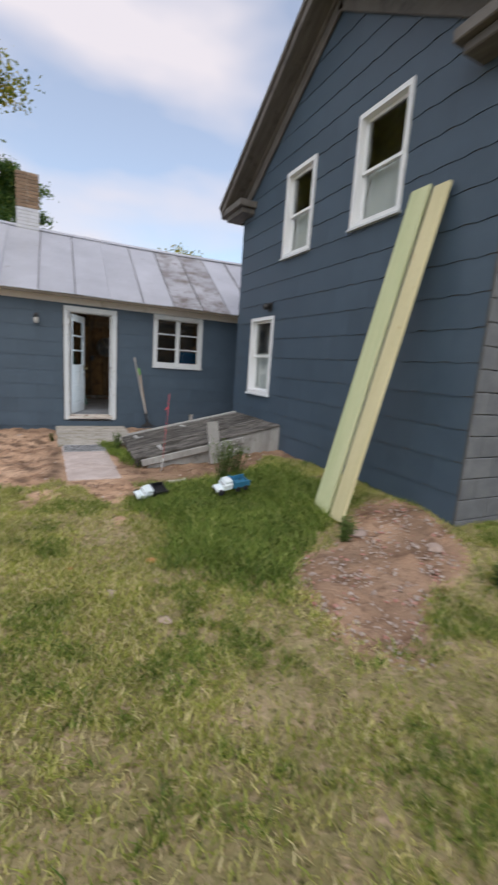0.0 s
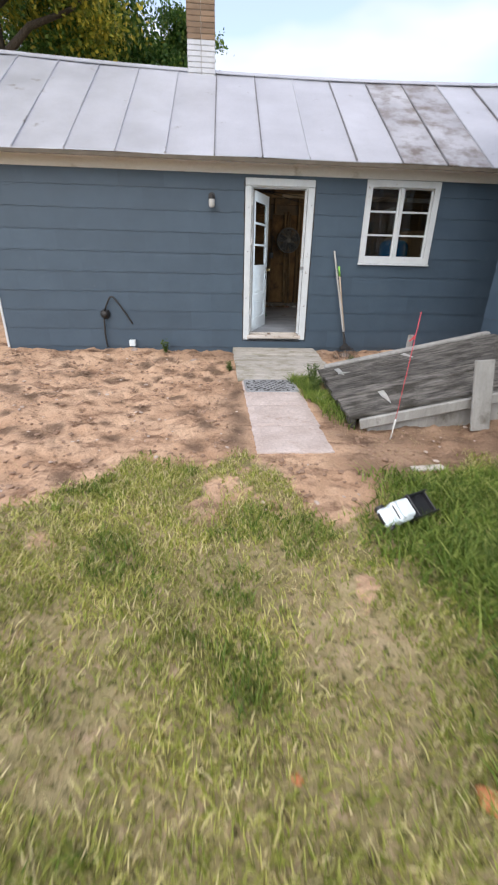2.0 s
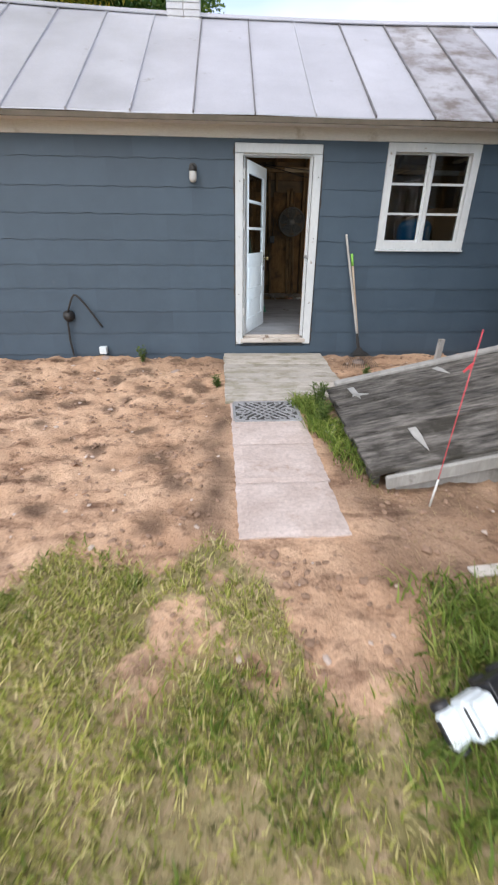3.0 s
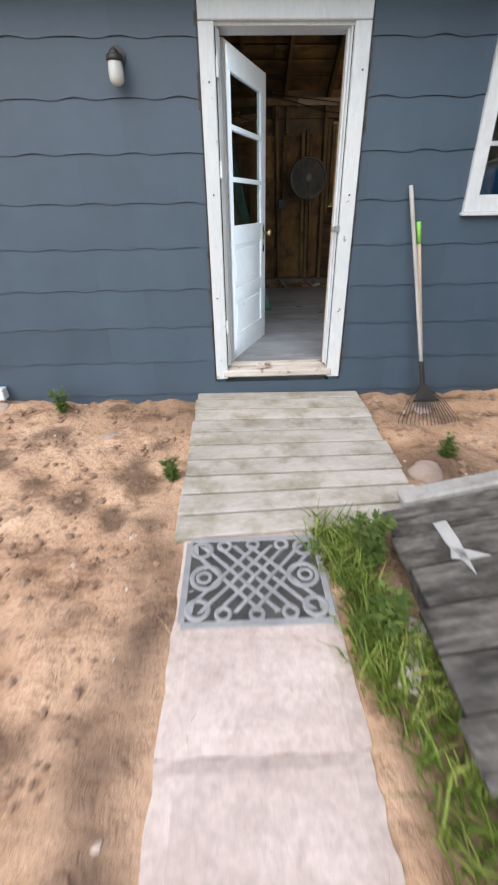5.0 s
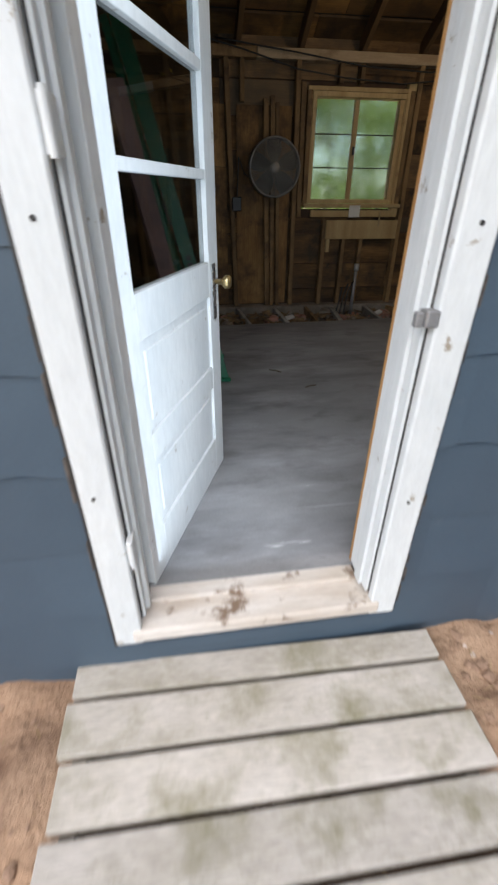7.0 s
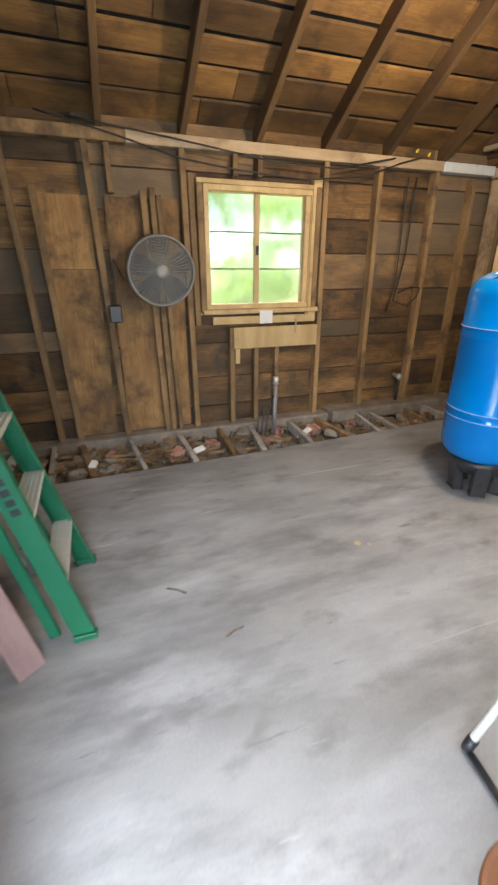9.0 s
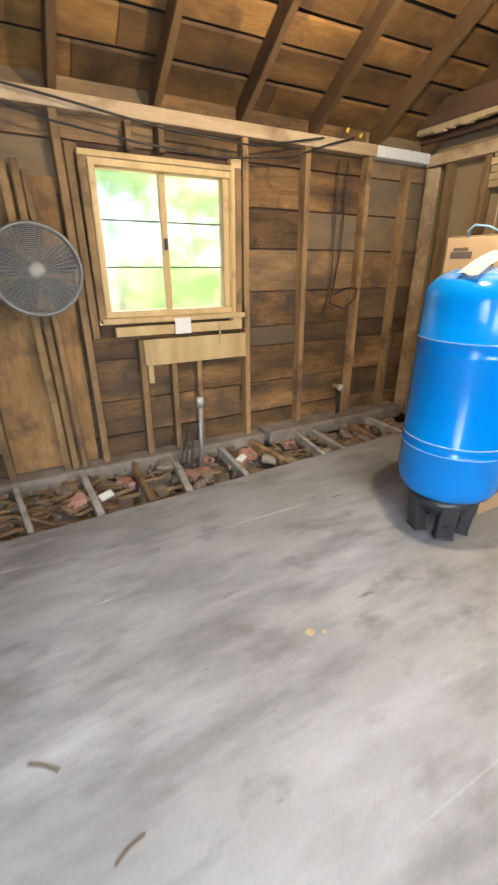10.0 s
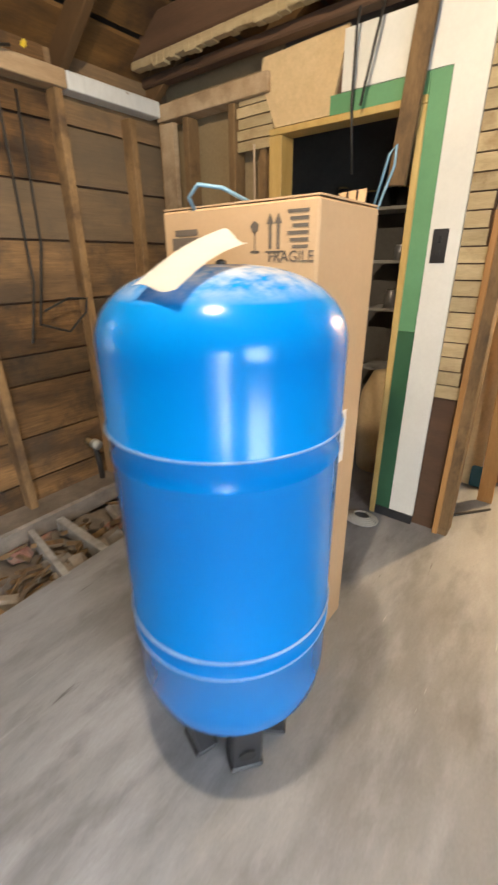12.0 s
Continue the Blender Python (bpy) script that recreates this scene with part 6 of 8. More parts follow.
def room_shell():
    bm = B()
    f = [bm.verts.new(v) for v in ((-3.12, 9.172, FLOOR), (7.48, 9.172, FLOOR), (7.48, 12.92, FLOOR), (5.0, 12.83, FLOOR), (2.1, 12.66, FLOOR), (0.7, 12.62, FLOOR), (-3.12, 12.56, FLOOR))]
    bm.faces.new(f)
    low = bmesh.ops.extrude_face_region(bm, geom=list(bm.faces))["geom"]
    bmesh.ops.translate(bm, vec=(0, 0, -0.28), verts=[v for v in low if isinstance(v, bmesh.types.BMVert)])
    solo("floor", bm, M["slab"], "patchy grey trowelled concrete floor slab", "floor", kind="structure")
    # roof boards seen from within, and the rafters
    bm = B()
    slope = Vector((0, ROOF_RUN, 4.24 - EAVE_Z)).normalized()
    for s in (1, -1):
        t = 0.10
        k = 0
        while t < 0.985:
            w = 0.073 + 0.012 * math.sin(k * 7.7)
            t1 = min(t + w, 0.985)
            x = -3.5 + 0.7 * math.sin(k * 3.3)
            while x < 7.45:
                x1 = min(x + 2.2 + 0.9 * math.sin(x * 5 + k), 7.45)
                xa = max(x, -3.12)
                def pt(xx, tt):
                    return Vector((xx, 11.35 + s * ROOF_RUN * (1 - tt), EAVE_Z - 0.055 + (ridge_z(xx) - EAVE_Z) * tt + 0.004 * math.sin(k * 5 + xx)))
                if x1 > xa + 0.05:
                    n = 8
                    v = [[bm.verts.new(pt(xa + (x1 - xa - 0.006) * i / n, tt) + Vector((0, 0, dz))) for tt, dz in ((t, 0.02), (t, -0.0), (t1 - 0.012, -0.0), (t1 - 0.012, 0.02))] for i in range(n + 1)]
                    for a, b in zip(v, v[1:]):
                        for j in range(4):
                            bm.faces.new((a[j], b[j], b[(j + 1) % 4], a[(j + 1) % 4]))
                    bm.faces.new(v[0])
                    bm.faces.new(v[-1][::-1])
                x = x1
            t, k = t1 + 0.0015, k + 1
    solo("ceiling", bm, M["roof_deck"], "amber roof boards seen from below", "ceiling", kind="structure")
    # black sheets added above the boards, to block light and darken their gaps
    for s in (1, -1):
        bm = B()
        g = [[bm.verts.new((-3.12 + 10.57 * i / 24, 11.35 + s * ROOF_RUN * (1 - t), EAVE_Z - 0.026 + (ridge_z(-3.12 + 10.57 * i / 24) - EAVE_Z) * t)) for t in (0.09, 0.4, 0.7, 0.985)] for i in range(25)]
        for a, b in zip(g, g[1:]):
            for j in range(3):
                bm.faces.new((a[j], b[j], b[j + 1], a[j + 1]))
        bmesh.ops.solidify(bm, geom=list(bm.faces), thickness=0.003)
        solo("roof_felt", bm, M["wire"], "black sheet added to keep the gaps between roof boards dark", "roof felt", kind="structure")
    raf = thing("roof_frame", "exposed brown rafters under the roof boards", "rafters", kind="structure")
    xs = [1.33 + 0.635 * k for k in range(-7, 10)]
    for x in xs:
        for s in (1, -1):
            bm = B()
            j = 0.02 * math.sin(x * 9)
            beam(bm, (x + j, 11.35 + s * (ROOF_RUN - 0.42), EAVE_Z + (ridge_z(x) - EAVE_Z) * 0.16 - 0.13), (x, 11.35 + s * 0.02, ridge_z(x) - 0.13), 0.13, 0.05, (0, 0, 1), 0.004)
            part("rafter", bm, M["rafter"], raf)
    # back wall
    w = thing("wall_north", "open stud wall of dark rough-sawn boards", "wall", kind="structure")
    hole = (2.06, 3.17, 1.38, 2.47)
    wall_sheet("outer_skin", lambda u, d, z: Vector((u, 13.53 - d, z)), -3.2, 7.5, -0.2, lambda u: 2.86, [hole], 0.06, M["dark_beam"], w)
    z, k = 0.20, 0
    while z < 2.9:
        hgt = 0.31 + 0.025 * math.sin(k * 4.1) if k % 6 != 3 else 0.17
        cuts = [-3.1, -0.9, 1.14, 3.22 if k % 2 else 2.57, 4.45 if k % 3 else 3.82, 7.4]
        for a, b in zip(cuts, cuts[1:]):
            for p, q in spans(a, b, [(hole[0], hole[1])] if z + hgt > hole[2] and z < hole[3] else []):
                bm = B()
                bar(bm, back_p, p + 0.003, q - 0.003, -0.045 + 0.006 * math.sin(k * 3 + p), -0.02 + 0.006 * math.sin(k * 3 + p), z, min(z + hgt, 2.92) - 0.013)
                part("sheathing_board", bm, M["sheath"], w)
        z, k = z + hgt, k + 1
    def stud(u0, u1, zb, zt, wide=0.05, deep=0.09, mat_="stud", name="stud", d0=0.0, lab=""):
        bm = B()
        beam(bm, back_p(u0, d0 + deep / 2 - 0.02, zb), back_p(u1, d0 + deep / 2 - 0.02, zt), wide, deep, (1, 0, 0), 0.004)
        return part(name, bm, M[mat_], w, lab)
    for u0, u1, zb, zt in ((0.22, 0.20, 0.3, 2.68), (0.70, 0.62, 0.3, 2.68), (1.28, 1.20, 0.3, 2.66), (1.96, 1.93, 0.3, 2.66), (2.33, 2.33, 0.3, 1.27), (3.26, 3.23, 0.3, 2.66), (3.83, 3.80, 0.3, 2.66), (4.45, 4.45, 0.3, 2.66), (4.93, 4.93, 0.3, 2.62), (-0.4, -0.4, 0.3, 2.68), (-1.0, -1.0, 0.3, 2.68), (-1.6, -1.6, 0.3, 2.68), (-2.2, -2.2, 0.3, 2.68)):
        stud(u0, u1, zb, zt)
    for u, zb, zt in ((2.38, 2.50, 2.66), (2.60, 2.50, 2.66), (1.36, 2.33, 2.66), (2.58, 0.3, 1.07), (2.80, 0.3, 1.07)):
        stud(u, u, zb, zt, 0.045, 0.08, "stud", "cripple_stud")
    for u0, u1, zb, zt, wd in ((1.66, 1.60, 0.32, 2.36, 0.05), (1.72, 1.67, 0.32, 2.38, 0.045), (1.79, 1.72, 0.32, 2.33, 0.04)):
        stud(u0, u1, zb, zt, wd, 0.05, "stud", "batten", 0.05)
    for u0, u1, zb, zt in ((0.86, 0.80, 0.32, 2.35), (2.01, 1.99, 1.30, 2.50), (2.07, 2.06, 1.42, 2.44), (3.17, 3.17, 1.42, 2.46)):
        stud(u0, u1, zb, zt, 0.05, 0.06, "stud", "jack_stud", 0.03)
    for a, b, split in ((0.82, 1.19, 1.78), (1.30, 1.90, 1.62)):
        for z0, z1, shy in ((0.34, split - 0.006, 0.0), (split, 2.31, 0.004)):
            bm = B()
            bar(bm, back_p, a + shy, b - 2 * shy, -0.012, 0.010 + shy, z0, z1)
            part("upright_board", bm, M["sheath_up"], w)
    for a, b, m_ in ((-3.1, 1.5, "stud"), (1.505, 4.50, "plate"), (4.505, 5.15, "white_paint")):
        bm = B()
        bar(bm, back_p, a, b, -0.02, 0.085, 2.66, 2.745, 0.005)
        part("top_plate", bm, M[m_], w)
    bm = B()
    beam(bm, back_p(-3.1, 0.06, 0.26), back_p(3.4, 0.06, 0.26), 0.17, 0.13, (0, 1, 0), 0.012)
    part("sill_beam", bm, M["dust"], w, "dust-covered sill beam")
    bm = B()
    beam(bm, back_p(3.42, 0.09, 0.29), back_p(5.15, 0.07, 0.29), 0.24, 0.13, (0, 1, 0), 0.015)
    part("sill_beam", bm, M["dust"], w, "dust-covered sill beam")
    return w


BACK = room_shell()


def back_window():
    w = thing("window_5", "yellow pine window of six panes looking onto green trees", "window", kind="structure")
    bm = B()
    u0, u1, z0, z1 = 2.10, 3.145, 1.44, 2.435
    sash(bm, back_p, u0, u1, z0, z1, -0.09, 0.05, 0.04)
    part("window_frame", bm, M["window_pine"], w)
    bm = B()
    bar(bm, back_p, 3.06, 3.105, -0.06, 0.03, z0 + 0.042, z1 - 0.042)
    bar(bm, back_p, 3.112, 3.20, 0.0, 0.062, 1.36, 2.52, 0.004)
    part("side_liner", bm, M["window_pine"], w)
    bm = B()
    bar(bm, back_p, 2.06, 3.22, -0.02, 0.08, 1.395, 1.437, 0.006)
    part("window_sill", bm, M["window_pine"], w)
    bm = B()
    bar(bm, back_p, 2.04, 3.20, 0.0, 0.06, 2.438, 2.475, 0.004)
    part("head_trim", bm, M["window_pine"], w)
    bm = B()
    bar(bm, back_p, 2.575, 2.625, -0.05, -0.01, z0 + 0.042, z1 - 0.042, 0.003)
    part("meeting_stile", bm, M["window_pine"], w)
    for a, b in ((2.142, 2.574), (2.626, 3.058)):
        for k in range(3):
            za, zb = 1.484 + 0.304 * k, 1.484 + 0.304 * (k + 1) - 0.010
            pane(back_p, a, b, za, zb, -0.028, w, "glass_dirty")
            if k:
                bm = B()
                bar(bm, back_p, a, b, -0.036, -0.02, za - 0.010, za)
                part("glazing_bar", bm, M["dark_metal"], w)
    bm = B()
    bar(bm, back_p, 2.59, 2.612, -0.01, 0.012, 1.90, 1.98, 0.003)
    part("catch", bm, M["dark_metal"], w)
    a = thing("window_apron", "broad yellow pine board below the window", "board", kind="structure")
    bm = B()
    bar(bm, back_p, 2.34, 3.22, 0.065, 0.09, 1.07, 1.27, 0.004)
    part("apron_board", bm, M["window_pine"], a)
    bm = B()
    bar(bm, back_p, 2.15, 3.20, 0.03, 0.06, 1.30, 1.37, 0.004)
    part("apron_batten", bm, M["window_pine"], a)
    bm = B()
    bar(bm, back_p, 2.36, 2.40, 0.055, 0.085, 0.93, 1.068)
    part("apron_batten", bm, M["window_pine"], a)
    bm = B()
    bar(bm, back_p, 2.60, 2.73, 0.085, 0.089, 1.30, 1.42)
    part("torn_paper", bm, M["paper"], a, "scrap of pale paper")
    bm = B()
    bar(bm, back_p, 2.97, 2.985, 0.092, 0.10, 1.20, 1.36)
    part("splinter", bm, M["lath"], a)


back_window()


def wall_fan():
    f = thing("wall_fan", "round metal wall fan with a dusty wire guard", "fan", at=pose(1.68, 13.30, 1.765, 90, 0, 0))
    R_ = 0.275
    bm = B()
    lathe(bm, [(R_ - 0.02, -0.05), (R_, -0.05), (R_, 0.06), (R_ - 0.012, 0.072), (R_ - 0.02, 0.06), (R_ - 0.02, -0.05)], 48)
    part("housing_ring", bm, M["fan_metal"], f, smooth=True)
    bm = B()
    for k in range(1, 20):
        r = 0.05 + 0.0108 * k
        z = 0.085 - 0.03 * (r / R_) ** 2
        tube(bm, [(r * math.cos(a * math.tau / 40), r * math.sin(a * math.tau / 40), z) for a in range(41)], 0.0021, 5, False)
    for k in range(48):
        a = k * math.tau / 48
        tube(bm, [(0.05 * math.cos(a), 0.05 * math.sin(a), 0.086), (0.17 * math.cos(a), 0.17 * math.sin(a), 0.075), ((R_ - 0.01) * math.cos(a), (R_ - 0.01) * math.sin(a), 0.055)], 0.0019, 5)
    part("wire_guard", bm, M["fan_metal"], f)
    bm = B()
    lathe(bm, [(0, 0.095), (0.03, 0.093), (0.05, 0.085), (0.055, 0.08), (0.0, 0.075)], 24)
    part("badge", bm, M["fan_metal"], f, smooth=True)
    bm = B()
    lathe(bm, [(0, -0.12), (0.07, -0.11), (0.08, -0.03), (0.05, 0.0), (0.03, 0.03), (0, 0.03)], 24)
    part("motor", bm, M["dark_metal"], f, smooth=True)
    for k in range(5):
        bm = B()
        pts = []
        for i in range(7):
            r = 0.045 + 0.2 * i / 6
            w = 0.03 + 0.055 * math.sin(i / 6 * 2.2)
            pts.append([bm.verts.new((r, s * w, 0.01 + s * w * 0.35)) for s in (-1, -0.3, 0.4, 1)])
        for a, b in zip(pts, pts[1:]):
            for j in range(3):
                bm.faces.new((a[j], a[j + 1], b[j + 1], b[j]))
        bmesh.ops.solidify(bm, geom=list(bm.faces), thickness=0.003)
        part("blade", bm, M["dark_metal"], f).matrix_basis = pose(0, 0, 0.01, 0, 0, 72 * k + 20)
    for s in (-1, 1):
        bm = B()
        beam(bm, (0, s * (R_ - 0.02), -0.05), (0, s * (R_ - 0.02), -0.16), 0.05, 0.02, (1, 0, 0))
        part("bracket", bm, M["dark_metal"], f)
    bm = B()
    tube(bm, [(-0.15, -0.15, -0.1), (-0.30, -0.05, -0.12), (-0.36, 0.1, -0.13), (-0.38, -0.3, -0.13)], 0.006, 6)
    part("cord", bm, M["wire"], f)


wall_fan()
bm_ = B()
box(bm_, 1.24, 1.34, 13.36, 13.42, 1.36, 1.50, 0.008)
solo("outlet_box", bm_, M["black_plastic"], "black electrical outlet box on a stud", "outlet")


def trench():
    """The strip of old ground between slab and wall, full of rubble."""
    bm = B()
    nx, ny = 90, 8
    rng = random.Random(5)
    g = [[bm.verts.new((-3.1 + 8.2 * i / nx, 12.55 + 0.95 * j / ny, 0.12 + 0.05 * rng.uniform(-1, 1) + 0.08 * (j / ny))) for j in range(ny + 1)] for i in range(nx + 1)]
    for i in range(nx):
        for j in range(ny):
            bm.faces.new((g[i][j], g[i + 1][j], g[i + 1][j + 1], g[i][j + 1]))
    solo("trench_fill", bm, M["dust"], "loose dirt in the open strip along the wall", "dirt", kind="structure", smooth=True)
    rng = random.Random(8)
    for k in range(15):
        x = -0.1 + 0.37 * k + rng.uniform(-0.1, 0.1)
        if x > 4.9:
            continue
        bm = B()
        s = rng.uniform(-0.10, 0.10)
        beam(bm, (x, 12.68 + 0.03 * x / 2, 0.245 + rng.uniform(-0.02, 0.02)), (x + s, 13.36, 0.27 + rng.uniform(-0.02, 0.01)), 0.09, 0.035 + 0.02 * rng.random(), (0, 0, 1), 0.004)
        solo("joist_end", bm, M["grey_wood"] if k % 3 else M["stud"], "cut old floor joist in the rubble strip", "joist", "joist stubs in the rubble")
    for k in range(70):
        x = rng.uniform(0.5, 4.95)
        sx, sy, sz = rng.uniform(0.035, 0.085), rng.uniform(0.03, 0.06), rng.uniform(0.02, 0.045)
        bm = B()
        box(bm, -sx, sx, -sy, sy, -sz, sz, 0.012)
        for v in bm.verts:
            v.co += Vector((rng.uniform(-1, 1), rng.uniform(-1, 1), rng.uniform(-1, 1))) * 0.010
        pink = rng.random() < (0.28 if x < 2.0 else 0.5)
        ob = solo("brick_rubble", bm, M["rubble_brick"] if pink else M["rubble_grey"], "broken pink brick in the rubble strip" if pink else "dusty broken masonry in the rubble strip", "brick", "broken bricks in the rubble")
        y = rng.uniform(13.0, 13.32) if pink else rng.uniform(12.8, 13.3)
        ob.matrix_world = pose(x, y, 0.20 + rng.uniform(0, 0.05), rng.uniform(-20, 20), rng.uniform(-20, 20), rng.uniform(0, 180))
    bm = B()
    for k in range(420):
        x, y = (rng.uniform(0.0, 4.9) if k < 250 else rng.uniform(0.3, 1.9)), rng.uniform(12.72, 13.34)
        a = rng.uniform(0, math.tau)
        L_ = rng.uniform(0.06, 0.22) * (1.3 if x < 1.5 else 1)
        d = Vector((math.cos(a) * L_, math.sin(a) * L_ * 0.6, rng.uniform(-0.03, 0.05)))
        p = Vector((x, y, 0.21 + rng.uniform(0, 0.05)))
        beam(bm, p, p + d, rng.uniform(0.008, 0.03), 0.006, (0.3, 0.2, 1))
    ob = solo("splintered_wood", bm, M["stud"], "splintered lath and wood scraps in the rubble strip", "debris", kind="stuff")
    bm = B()
    for k in range(260):
        m = Matrix.Translation((rng.uniform(0.0, 5.0), rng.uniform(12.7, 13.36), 0.20 + rng.uniform(0, 0.04))) @ Matrix.Rotation(rng.uniform(0, 3), 4, (1, 1, 0.5)) @ Matrix.Diagonal((1, rng.uniform(0.6, 1), rng.uniform(0.4, 0.8), 1))
        bmesh.ops.create_icosphere(bm, subdivisions=1, radius=rng.uniform(0.012, 0.035), matrix=m)
    solo("rubble", bm, M["rubble_grey"], "crumbled mortar and grit along the wall", "rubble", kind="stuff")
    for x, y, a in ((2.98, 13.02, 30), (0.95, 12.9, 70), (1.85, 12.92, 15)):
        bm = B()
        box(bm, -0.05, 0.05, -0.028, 0.028, -0.012, 0.012, 0.004)
        solo("white_scrap", bm, M["white_enamel"], "small white plastic scrap in the rubble", "scrap").matrix_world = pose(x, y, 0.29, 18, -10, a)
    p = thing("pipe_stub", "grey capped pipe standing in the rubble", "pipe", at=pose(2.69, 13.2, 0.15))
    bm = B()
    tube(bm, [(0, 0, 0), (0.01, 0, 0.62)], 0.02, 12)
    part("pipe", bm, M["grey_metal"], p, smooth=True)
    bm = B()
    tube(bm, [(0.01, 0, 0.60), (0.01, 0, 0.67)], 0.03, 12)
    part("cap", bm, M["alu"], p, smooth=True)
    for k in range(3):
        bm = B()
        x0 = 2.46 + 0.05 * k
        tube(bm, [(x0, 13.12, 0.18), (x0 + 0.05, 13.15, 0.42 + 0.05 * k), (x0 + 0.09 + 0.02 * k, 13.2, 0.56 + 0.04 * k)], 0.008, 6)
        solo("bent_rod", bm, M["dark_metal"], "thin bent rod standing in the rubble", "rod", "bent rods in the rubble")


trench()


def wall_spout():
    s = thing("pipe_fitting", "pale pipe fitting poking from the board wall", "pipe", at=pose(4.29, 13.46, 0.66))
    bm = B()
    tube(bm, [(0, 0, 0), (0, -0.10, 0)], 0.022, 14)
    part("pipe", bm, M["lath"], s, smooth=True)
    bm = B()
    tube(bm, [(0, -0.08, 0), (0, -0.13, -0.005)], 0.034, 14)
    part("nut", bm, M["alu"], s, smooth=True)
    bm = B()
    tube(bm, [(0.04, -0.01, -0.02), (0.05, -0.03, -0.2), (0.05, -0.03, -0.34)], 0.02, 10)
    part("drop_pipe", bm, M["dark_metal"], s, smooth=True)
    for pts, lab in (([(4.12, 13.42, 2.6), (4.12, 13.42, 2.2), (4.11, 13.41, 1.7), (4.05, 13.38, 1.50), (4.02, 13.38, 1.38)], "black cable hanging on the board wall"),
                     ([(4.22, 13.42, 2.6), (4.20, 13.42, 1.9), (4.12, 13.38, 1.62), (4.08, 13.37, 1.48), (4.25, 13.36, 1.42), (4.38, 13.37, 1.52), (4.40, 13.37, 1.60), (4.28, 13.37, 1.61), (4.12, 13.37, 1.55)], "looped grey cable hanging on the board wall"),
                     ([(0.9, 13.37, 2.80), (1.4, 13.36, 2.70), (1.9, 13.35, 2.58), (2.4, 13.36, 2.53), (3.0, 13.36, 2.50), (3.6, 13.37, 2.56), (3.95, 13.37, 2.68), (4.2, 13.36, 2.75)], "black cable strung along the top plate"),
                     ([(1.1, 13.36, 2.78), (1.9, 13.35, 2.70), (2.6, 13.35, 2.62), (3.3, 13.36, 2.60), (3.9, 13.36, 2.72)], "black cable strung along the top plate")):
        bm = B()
        fine = []
        for a, b in zip(pts, pts[1:]):
            fine += [Vector(a).lerp(Vector(b), t / 4) for t in range(4)]
        tube(bm, fine + [Vector(pts[-1])], 0.007, 6)
        solo("cable", bm, M["wire"], lab, "cable", smooth=True)
    for x, z in ((4.12, 2.78), (4.26, 2.76)):
        bm = B()
        lathe(bm, [(0.0, 0), (0.010, 0.0), (0.013, 0.014), (0.008, 0.03), (0, 0.034)], 10)
        solo("wire_nut", bm, M["yellow_bit"], "yellow wire connector on the top plate", "connector").matrix_world = pose(x, 13.36, z, 30, 20, 0)


wall_spout()


